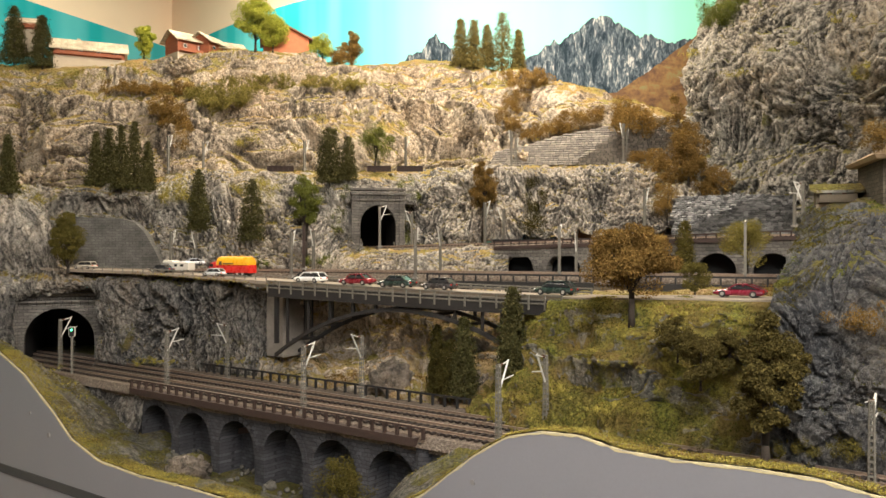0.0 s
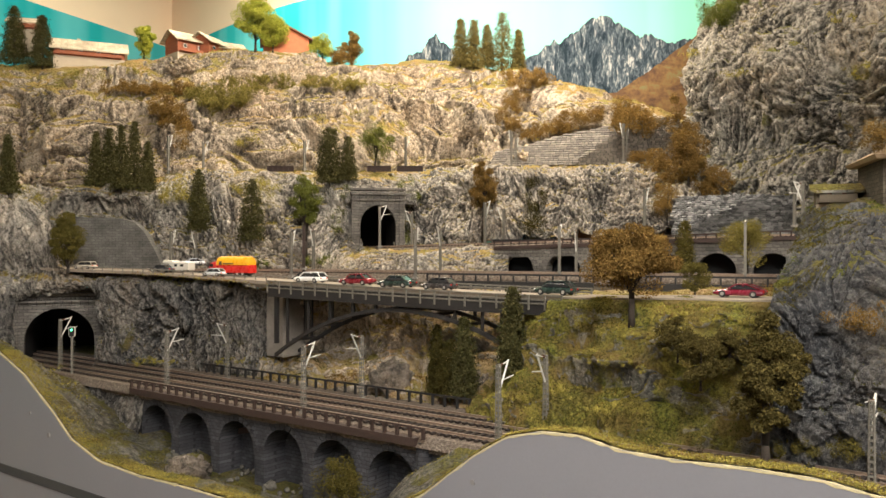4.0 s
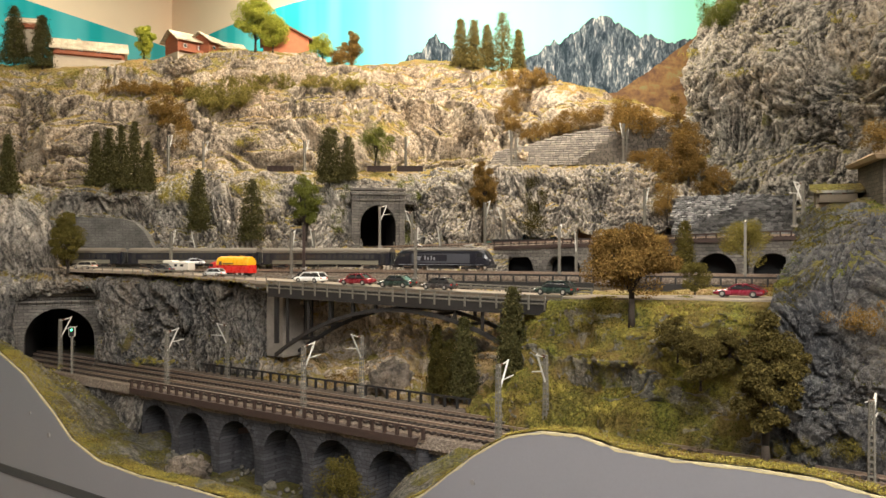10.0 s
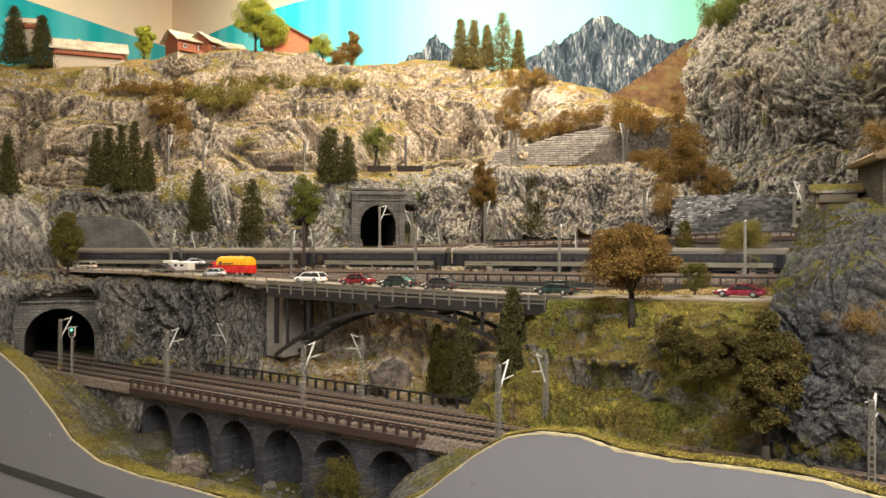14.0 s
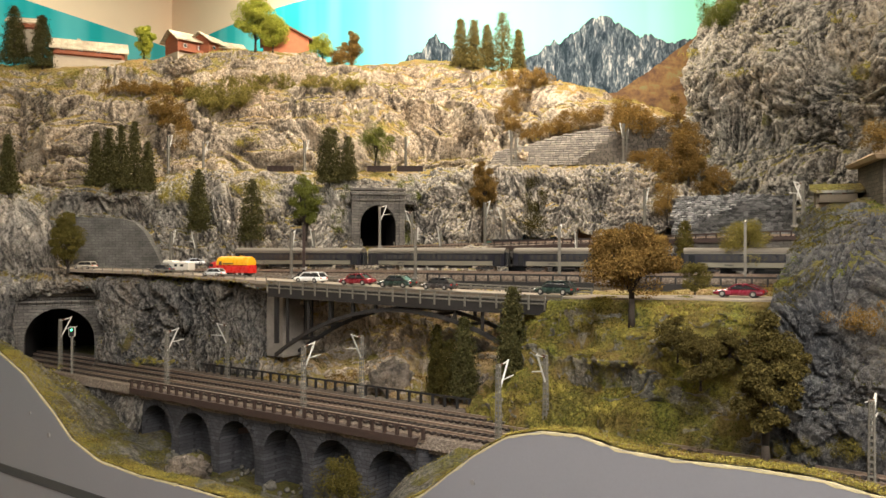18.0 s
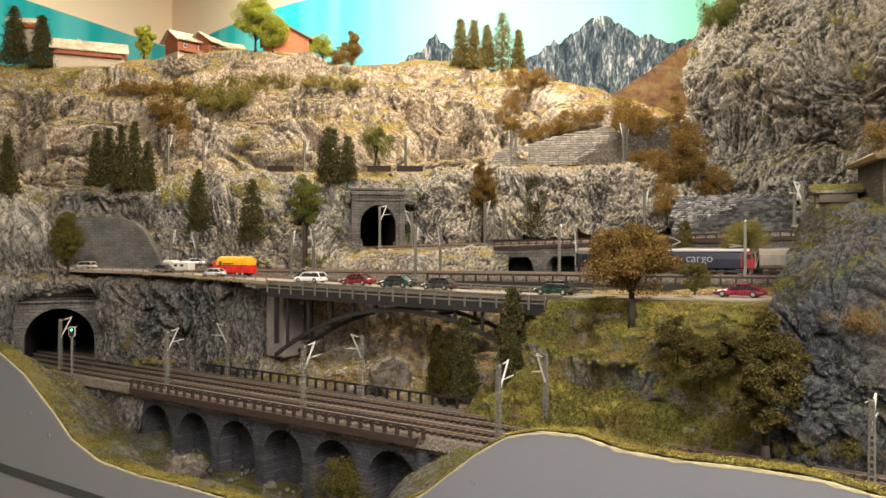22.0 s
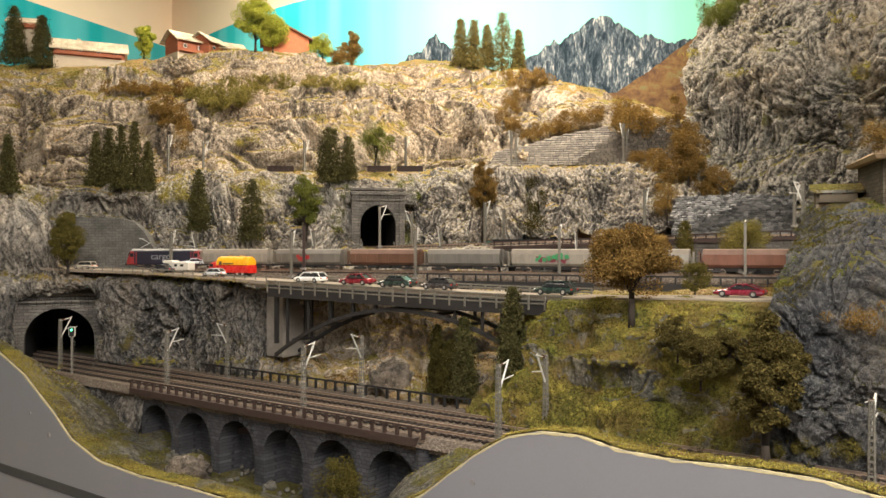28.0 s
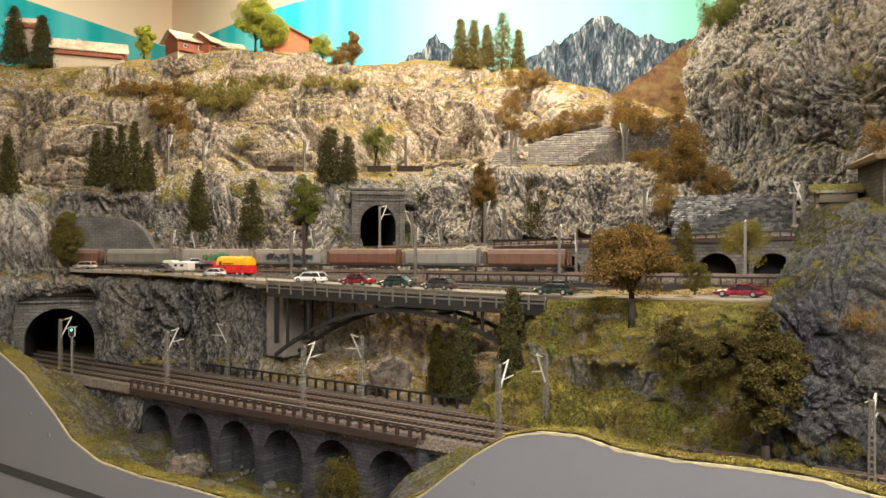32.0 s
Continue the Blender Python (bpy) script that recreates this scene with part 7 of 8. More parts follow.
NT = math.atan2(N.y, N.x)
LB = "grey lattice catenary mast with pale bracket beside the front line"
for u, v, side in ((-1.632, 0.872, 0), (-1.265, 0.874, 0), (-0.905, 0.868, 0), (-0.552, 0.872, 0), (-0.125, 0.88, 0)):
    mast(along(u, v, FRONT_RAIL - 0.006), 0.104 if u > -1.6 else 0.106, NT, LB, True, 0.03, "masts of the front line")
for u, v in ((-1.645, 1.010), (-1.266, 1.010), (-0.913, 1.010), (-0.540, 0.975), (-0.143, 1.000)):
    mast(along(u, v, FRONT_RAIL - 0.006), 0.106, NT + math.pi, LB, True, 0.03, "masts of the front line")
MT = math.atan2(0.928, 0.371)
LC = "grey steel catenary mast beside the main line"
for px, h in (((-0.592, 1.740, 1.396), 0.096), ((-0.315, 1.660, 1.402), 0.092), ((-0.054, 1.565, 1.399), 0.096), ((0.217, 1.490, 1.398), 0.10), ((0.518, 1.370, 1.401), 0.103)):
    mast((px[0], px[1], MAIN_RAIL - 0.012), h, MT - (0.0 if px[0] > -0.2 else 0.0), LC, False, 0.018, "masts of the main line")
for px, h in (((-0.579, 1.870, 1.398), 0.094), ((-0.295, 1.820, 1.397), 0.10), ((-0.006, 1.720, 1.400), 0.10), ((0.270, 1.620, 1.405), 0.088)):
    mast((px[0], px[1], MAIN_RAIL - 0.012), h, MT + math.pi, LC, False, 0.018, "masts of the main line")
mast((-0.289, 1.660, 1.409), 0.09, 0, "rust-red steel pole beside the main line", False, 0.02, "", False, RUST_BROWN)
LU = "weathered catenary mast of the single line"
for px, h, a in (((-0.155, 1.955, 1.456), 0.098, 0.3), ((0.097, 1.845, 1.460), 0.098, 0.8), ((-0.077, 1.990, 1.454), 0.088, 2.9), ((0.147, 1.930, 1.462), 0.085, 2.6), ((0.429, 1.700, 1.475), 0.103, 0.8), ((0.712, 1.580, 1.496), 0.085, 2.4), ((0.704, 1.600, 1.496), 0.08, 0.6)):
    mast(px, h, a, LU, False, 0.022, "masts of the single line")
for px, h, a in (((0.182, 2.130, 1.668), 0.096, 2.0), ((0.198, 2.170, 1.672), 0.078, 1.0), ((0.465, 2.060, 1.673), 0.10, 2.0), ((0.483, 2.100, 1.677), 0.085, 1.0), ((-0.100, 2.150, 1.667), 0.085, 0.9), ((-0.376, 2.170, 1.666), 0.078, 0.7), ((-0.639, 2.130, 1.655), 0.08, 0.7), ((-0.732, 2.130, 1.662), 0.09, 1.0)):
    mast(px, h, a, "weathered catenary mast of the upper line", False, 0.018, "masts of the upper line")


# signal by the double portal
def signal(at):
    root = empty("railway_signal", Matrix.Translation(at) @ Matrix.Rotation(0.2, 4, "Z"), "grey railway signal showing green before the tunnel", "signal")
    bm = bmesh.new()
    box(bm, (0, 0, 0.035), (0.0042, 0.0042, 0.085), None, 0.0005)
    part("post", bm, GREY_MAST, root)
    bm = bmesh.new()
    box(bm, (0, -0.003, 0.084), (0.010, 0.004, 0.018), None, 0.0018)
    head = part("signal_head", bm, TYRE, root)
    bm = bmesh.new()
    rod(bm, (0, -0.0048, 0.088), (0, -0.0056, 0.088), 0.0024, 0.0024, 12)
    n = Nodes("green_signal_light")
    n.put(n.bsdf.inputs["Emission Color"], (0.1, 1.0, 0.45))
    n.put(n.bsdf.inputs["Emission Strength"], 4.0)
    part("lens", bm, n.done((0.05, 0.6, 0.25), 0.3), head, "lit green lens")
    bm = bmesh.new()
    rod(bm, (0, -0.0048, 0.080), (0, -0.0056, 0.080), 0.0022, 0.0022, 12)
    part("lens", bm, GLASS_DARK, head)
    bm = bmesh.new()
    box(bm, (0, 0.0, 0.084), (0.0125, 0.002, 0.0205), None, 0.003)
    part("backboard", bm, WHITE_PAINT, root, "white rim of the signal head")
    bm = bmesh.new()
    for k in range(9):
        box(bm, (0.0045, 0, 0.008 + k * 0.007), (0.005, 0.001, 0.0008))
    part("ladder", bm, GREY_MAST, root)
    return root


signal(along(-1.568, 0.862, FRONT_RAIL - 0.005))


# ---- houses on the heights ----
TILE_PALE = stone_material("pale_shingle_roof", (0.50, 0.42, 0.30), (0.62, 0.53, 0.38), (0.32, 0.26, 0.18), 0.006, 0.5)
TIMBER = plain("red_brown_timber", (0.34, 0.11, 0.055), 0.7, 0, 60, 0.4, 0.5, 0.001, 0.3, 300, (0.3, 0.3, 3))
PLASTER_W = plain("cream_plaster", (0.48, 0.40, 0.30), 0.9, 0, 40, 0.15, 0.3)
ROOF_RED = plain("red_brown_roof", (0.27, 0.10, 0.06), 0.8, 0, 80, 0.4, 0.5)


def house(name, at, turn, w, d, h, rise, label, wall, roof_mat, base=0.3, over=0.012, chimney=False, wins=3):
    root = empty(name, Matrix.Translation(at) @ Matrix.Rotation(turn, 4, "Z"), label, "house")
    bm = bmesh.new()
    box(bm, (0, 0, h * base / 2 - 0.03), (w, d, h * base + 0.06))
    part("plinth", bm, PLASTER_W, root, "cream plastered ground storey")
    bm = bmesh.new()
    z0 = h * base
    pts = [(-d / 2, z0), (d / 2, z0), (d / 2, h), (0, h + rise), (-d / 2, h)]
    loft(bm, [[(x, y, z) for y, z in pts] for x in (-w / 2, w / 2)])
    part("wall", bm, wall, root)
    for sy in (-1, 1):
        bm = bmesh.new()
        e = over
        sl = rise / (d / 2)
        a = [(0, h + rise + 0.001), (sy * (d / 2 + e), h - sl * e), (sy * (d / 2 + e), h - sl * e + 0.004), (0, h + rise + 0.006)]
        loft(bm, [[(x, y, z) for y, z in a] for x in (-w / 2 - e, w / 2 + e)])
        part("roof", bm, roof_mat, root)
    for k in range(wins):
        for sy in (-1, 1):
            x = -w / 2 + w * (k + 0.5) / wins
            bm = bmesh.new()
            box(bm, (x, sy * d / 2, (h + z0) / 2), (0.012, 0.003, 0.013))
            win = part("window", bm, WHITE_PAINT, root, "white window frame")
            bm = bmesh.new()
            box(bm, (x, sy * (d / 2 + 0.0012), (h + z0) / 2), (0.009, 0.002, 0.010))
            part("pane", bm, GLASS_DARK, win)
            for sx in (-1, 1):
                bm = bmesh.new()
                box(bm, (x + sx * 0.009, sy * (d / 2 + 0.001), (h + z0) / 2), (0.005, 0.002, 0.013))
                part("shutter", bm, ROOF_RED, win)
    bm = bmesh.new()
    box(bm, (0, -d / 2 - 0.007, z0 + 0.003), (w * 0.9, 0.014, 0.002))
    part("balcony", bm, wall, root)
    bm = bmesh.new()
    box(bm, (0, -d / 2 - 0.0135, z0 + 0.008), (w * 0.9, 0.0015, 0.009))
    part("balcony_rail", bm, wall, root)
    if chimney:
        bm = bmesh.new()
        box(bm, (-w * 0.15, d * 0.12, h + rise), (0.01, 0.01, 0.025))
        part("chimney", bm, PLASTER_W, root)
    return root


house("barn", (-1.150, 2.600, 2.046), 0.42, 0.21, 0.085, 0.044, 0.030, "long low hut with pale shingle roof and red-brown walls", TIMBER, TILE_PALE, 0.42, 0.012, True, 4)
house("chalet", (-0.868, 2.700, 2.090), 0.80, 0.105, 0.085, 0.058, 0.026, "red-brown timber chalet with broad pale roof", TIMBER, TILE_PALE, 0.2, 0.014, False, 2)
house("chalet", (-0.800, 2.740, 2.093), 1.25, 0.11, 0.07, 0.058, 0.024, "small red-brown timber chalet beside a larger one", TIMBER, TILE_PALE, 0.25, 0.012, False, 2)
house("chalet", (-0.750, 2.790, 2.104), 0.6, 0.09, 0.06, 0.040, 0.020, "low timber shed with pale roof behind two chalets", TIMBER, TILE_PALE, 0.2, 0.010, False, 2)
house("chalet", (-0.540, 2.750, 2.098), 1.78, 0.13, 0.15, 0.062, 0.036, "orange-red timber chalet among bright trees", plain("orange_timber", (0.50, 0.16, 0.07), 0.7, 0, 60, 0.35, 0.5), ROOF_RED, 0.2, 0.012, False, 3)
house("barn", (-1.358, 2.600, 2.143), 0.3, 0.08, 0.08, 0.035, 0.018, "hut with pale roof behind dark firs", TIMBER, TILE_PALE, 0.4, 0.012, False, 2)


# stone tower house at the near right
def tower():
    root = empty("stone_house", Matrix.Translation((0.611, 1.000, 1.478)) @ Matrix.Rotation(-0.25, 4, "Z"), "brown rubble stone house with tan overhanging roof", "house")
    bm = bmesh.new()
    box(bm, (0, 0.02, 0.035), (0.13, 0.12, 0.11))
    part("wall", bm, stone_material("brown_rubble_blocks", (0.06, 0.05, 0.037), (0.105, 0.09, 0.066), (0.032, 0.027, 0.021), 0.0052), root)
    bm = bmesh.new()
    r0 = [(-0.075, -0.052, 0.082), (0.075, -0.052, 0.082), (0.075, 0.092, 0.082), (-0.075, 0.092, 0.082)]
    r1 = [(-0.078, -0.055, 0.087), (0.078, -0.055, 0.087), (0.078, 0.095, 0.087), (-0.078, 0.095, 0.087)]
    r2 = [(-0.03, 0.0, 0.112), (0.03, 0.0, 0.112), (0.03, 0.05, 0.112), (-0.03, 0.05, 0.112)]
    loft(bm, [r0, r1, r2])
    part("roof", bm, plain("tan_roof", (0.36, 0.26, 0.16), 0.85, 0, 60, 0.35, 0.5), root, "tan overhanging roof")
    return root


tower()
house("lineside_hut", (0.535, 1.090, 1.503), -0.35, 0.05, 0.04, 0.024, 0.006, "low beige line-side hut with mossy roof", plain("beige_render", (0.13, 0.105, 0.075), 0.9, 0, 60, 0.3, 0.4), GRASS_HILL, 0.3, 0.008, False, 1)


# ---- girders on the upper line ----
def girder(a, b, label):
    root = empty("plate_girder", None, label, "girder")
    a, b = Vector(a), Vector(b)
    bm = bmesh.new()
    beam(bm, a, b, 0.003, 0.013)
    part("web", bm, RUST_BROWN, root)
    for dz in (-0.0065, 0.0065):
        bm = bmesh.new()
        beam(bm, a + Vector((0, 0, dz)), b + Vector((0, 0, dz)), 0.007, 0.0018)
        part("flange", bm, RUST_BROWN, root)
    n = max(2, int((b - a).length / 0.012))
    for k in range(n + 1):
        p = a.lerp(b, k / n)
        bm = bmesh.new()
        box(bm, (p.x, p.y - 0.002, p.z), (0.0015, 0.003, 0.012))
        part("stiffener", bm, RUST_BROWN, root)


girder((-0.465, 2.120, 1.663), (-0.396, 2.120, 1.663), "rust-brown plate girder beside the upper line")
girder((-0.199, 2.100, 1.661), (-0.137, 2.100, 1.661), "rust-brown plate girder beside the upper line")
girder((-0.120, 2.100, 1.661), (-0.053, 2.100, 1.661), "rust-brown plate girder beside the upper line")


# ---- loose rocks in the gorge ----
ROCK_LOOSE = rock_material("loose_boulder", (0.08, 0.07, 0.06), (0.17, 0.145, 0.12), (0.30, 0.25, 0.2), PASTURE, 0.95, moss=0.72)


def boulder(at, s, seed, label, name="boulder", mat=None, fine=4):
    bm = bmesh.new()
    bmesh.ops.create_icosphere(bm, subdivisions=fine, radius=1.0)
    o = Vector((seed * 3.1, seed * 1.3, 0))
    for v in bm.verts:
        q = v.co.normalized()
        k = 0.9 + 0.22 * facet(q * 1.1 + o) + 0.12 * facet(q * 3.1 - o) + 0.08 * noise.fractal(q * 5 + o, 0.9, 2, 4)
        v.co = Vector((q.x * s[0], q.y * s[1], q.z * s[2])) * k
    ob = new(name, mesh_of(bm, name, mat or ROCK_LOOSE, True))
    ob.matrix_basis = Matrix.Translation(at)
    return tagged(ob, label, "rock")


boulder(along(-1.085, 0.79, -0.352), (0.040, 0.034, 0.026), 4, "big brown boulder in the gorge")
boulder(along(-1.13, 0.80, -0.350), (0.012, 0.012, 0.009), 7, "brown rock beside a big boulder")
for at, sz, sd in (((-0.60, 2.60, 2.020), (0.15, 0.09, 0.060), 3), ((-0.45, 2.62, 2.030), (0.085, 0.07, 0.065), 5), ((-0.83, 2.60, 2.035), (0.07, 0.06, 0.045), 8), ((-0.71, 2.60, 2.02), (0.06, 0.05, 0.045), 12)):
    boulder(at, sz, sd, "pale craggy rock outcrop below the chalets", "rock_outcrop", ROCK_HIGH, 5)
boulder((-0.088, 1.425, 1.218), (0.040, 0.025, 0.036), 9, "grey rock outcrop below the bridge")


def rubble():
    rnd = random.Random(8)
    bm = bmesh.new()
    for k in range(170):
        u, v = rnd.uniform(-1.28, -0.66), rnd.uniform(0.755, 0.9)
        z = interp(u, [-1.3, -1.15, -0.8, -0.66], [-0.345, -0.372, -0.382, -0.345])
        r = rnd.uniform(0.0015, 0.006) * (1.7 if rnd.random() < 0.1 else 1)
        m = Matrix.Translation(along(u, v, z + r * 0.3)) @ Euler((rnd.uniform(0, 6), rnd.uniform(0, 6), 0)).to_matrix().to_4x4()
        n0 = len(bm.verts)
        bmesh.ops.create_icosphere(bm, subdivisions=1, radius=r, matrix=m)
    bm.verts.ensure_lookup_table()
    for v in bm.verts:
        v.co += noise.noise_vector(v.co * 400) * 0.0012
    ob = new("rubble", mesh_of(bm, "rubble", plain("grey_rubble", (0.13, 0.12, 0.1), 0.95, 0, 90, 0.6, 0.5)))
    tagged(ob, "loose stones scattered on the gorge floor", "stones", kind="stuff")


rubble()


# ---- rolling stock: local x forward, z up from the rail head ----
def bogie(root, x, half=0.011):
    bm = bmesh.new()
    for sy in (-1, 1):
        box(bm, (x, sy * 0.0115, 0.0062), (half * 2 + 0.008, 0.0018, 0.004), None, 0.0005)
    box(bm, (x, 0, 0.0075), (0.010, 0.022, 0.004))
    bg = part("bogie", bm, UNDER, root)
    for dx in (-half, half):
        for sy in (-1, 1):
            bm = bmesh.new()
            rod(bm, (x + dx, sy * 0.0078, 0.0052), (x + dx, sy * 0.0100, 0.0052), 0.0052, 0.0052, 14)
            part("wheel", bm, RAIL_STEEL, bg)


def pantograph(root, x, raised, roof_z):
    bm = bmesh.new()
    box(bm, (x, 0, roof_z + 0.002), (0.026, 0.014, 0.0015))
    pg = part("pantograph", bm, UNDER, root)
    top = 0.020 if raised else 0.005
    bm = bmesh.new()
    rod(bm, (x + 0.010, 0, roof_z + 0.003), (x - 0.012, 0, roof_z + 0.003 + top * 0.5), 0.0008, 0.0008, 6)
    rod(bm, (x - 0.012, 0, roof_z + 0.003 + top * 0.5), (x + 0.008, 0, roof_z + 0.003 + top), 0.0007, 0.0007, 6)
    rod(bm, (x + 0.008, -0.011, roof_z + 0.003 + top), (x + 0.008, 0.011, roof_z + 0.003 + top), 0.0007, 0.0007, 6)
    part("pantograph_arm", bm, SILVER, pg)


def panel(name, root, x0, x1, z0, z1, w, mat, label="", proud=0.0006):
    """The same flat panel on both sides of a vehicle."""
    for sy in (-1, 1):
        bm = bmesh.new()
        box(bm, ((x0 + x1) / 2, sy * (w + proud / 2), (z0 + z1) / 2), (x1 - x0, proud, z1 - z0))
        part(name, bm, mat, root, label)


def buffers(root, x, w=0.010):
    s = 1 if x > 0 else -1
    for sy in (-1, 1):
        bm = bmesh.new()
        rod(bm, (x, sy * w, 0.0115), (x + s * 0.006, sy * w, 0.0115), 0.0014, 0.0014, 8)
        rod(bm, (x + s * 0.006, sy * w, 0.0115), (x + s * 0.0072, sy * w, 0.0115), 0.0028, 0.0028, 10)
        part("buffer", bm, UNDER, root)


NAVY = paint("dark_navy_paint", (0.007, 0.008, 0.015), 0.35)
PANEL_GREY = paint("blue_grey_panel", (0.055, 0.058, 0.07), 0.4)
ROOF_GREY = plain("dusty_roof_grey", (0.15, 0.14, 0.125), 0.75, 0, 50, 0.35, 0.3)
CREAM = paint("cream_paint", (0.17, 0.158, 0.118), 0.45)
ROOF_PALE = plain("pale_beige_roof", (0.13, 0.112, 0.09), 0.7, 0, 40, 0.25, 0.3)
WIN_LIT = paint("pale_reflecting_window", (0.06, 0.058, 0.055), 0.15)
SIGN_PALE = paint("pale_sign_paint", (0.24, 0.25, 0.27), 0.4)
LINE_RED = paint("loco_red", (0.21, 0.018, 0.02), 0.35)
LINE_BLUE = paint("loco_blue", (0.008, 0.009, 0.022), 0.4)


def loco_blue():
    L = 0.214
    root = empty("express_locomotive", None, "dark blue-grey electric locomotive with rounded noses", "locomotive", "express train")
    w, z0, z1 = 0.0168, 0.010, 0.0440
    bm = bmesh.new()
    prof = [(-0.5, 0.80, 0.022), (-0.485, 0.92, 0.029), (-0.445, 0.99, 0.0405), (-0.41, 1.0, z1), (0.41, 1.0, z1), (0.445, 0.99, 0.0405), (0.485, 0.92, 0.029), (0.5, 0.80, 0.022)]
    loft(bm, [section(f * L, w * k, z0, zt, 0.3, 0.86) for f, k, zt in prof])
    part("body", bm, NAVY, root, smooth=False)
    bm = bmesh.new()
    loft(bm, [section(f * L, w * 0.86 * k, z1 - 0.004, zt, 0.3, 0.9) for f, k, zt in ((-0.41, 0.9, z1), (-0.37, 1.0, 0.0475), (0.37, 1.0, 0.0475), (0.41, 0.9, z1))])
    part("roof", bm, ROOF_GREY, root, "dusty grey roof")
    panel("side_panel", root, -0.30 * L, 0.30 * L, 0.0165, 0.0355, w, PANEL_GREY, "blue-grey side panel")
    panel("lower_stripe", root, -0.44 * L, 0.44 * L, 0.0125, 0.0135, w, SIGN_PALE, "thin pale stripe")
    panel("emblem_field", root, -0.27 * L, 0.07 * L, 0.0205, 0.0335, w + 0.0006, NAVY, "dark emblem field")
    for sy in (-1, 1):
        # plain pale shapes in place of the emblem and its letters
        y = sy * (w + 0.0016)
        k = 1 if sy < 0 else -1
        c = -0.10 * L
        bm = bmesh.new()
        for dx, dz, a, b in ((-0.026, 0.0285, 0.011, 0.003), (-0.026, 0.0245, 0.006, 0.006)):
            box(bm, (c + k * dx, y, dz), (a, 0.0006, b))
        part("emblem", bm, SIGN_PALE, root, "pale plain emblem")
        for dx, hh in ((-0.012, 0.0085), (-0.0055, 0.0055), (0.002, 0.0085), (0.0085, 0.0055)):
            bm = bmesh.new()
            box(bm, (c + k * dx, y, 0.0224 + hh / 2), (0.0036 if hh < 0.007 else 0.0030, 0.0006, hh))
            part("emblem_bar", bm, SIGN_PALE, root)
    for sx in (-1, 1):
        panel("cab_window", root, sx * 0.40 * L - 0.006, sx * 0.40 * L + 0.005, 0.0285, 0.0365, w * 0.97, GLASS_DARK)
        panel("cab_door", root, sx * 0.345 * L - 0.004, sx * 0.345 * L + 0.004, 0.013, 0.036, w, NAVY)
        bm = bmesh.new()
        box(bm, (sx * 0.462 * L, 0, 0.0325), (0.003, 0.026, 0.011), Matrix.Rotation(sx * -0.62, 4, "Y"))
        part("windscreen", bm, GLASS_DARK, root)
        for sy in (-1, 1):
            bm = bmesh.new()
            rod(bm, (sx * 0.487 * L, sy * 0.0105, 0.0215), (sx * 0.498 * L, sy * 0.0105, 0.0210), 0.0022, 0.0022, 10)
            part("headlight", bm, LAMP_CLEAR, root)
        bm = bmesh.new()
        box(bm, (sx * 0.487 * L, 0, 0.0095), (0.012, 0.028, 0.006), None, 0.001)
        part("snow_plough", bm, UNDER, root)
        bogie(root, sx * 0.30 * L, 0.0165)
        buffers(root, sx * 0.49 * L)
        pantograph(root, sx * 0.27 * L, sx < 0, 0.047)
    bm = bmesh.new()
    box(bm, (0, 0, 0.0085), (0.06, 0.026, 0.008), None, 0.001)
    part("transformer_box", bm, UNDER, root)
    for x in (-0.03, 0.0, 0.03):
        bm = bmesh.new()
        box(bm, (x, 0, 0.0485), (0.02, 0.016, 0.002), None, 0.0005)
        part("roof_hatch", bm, ROOF_GREY, root)
    return root, L


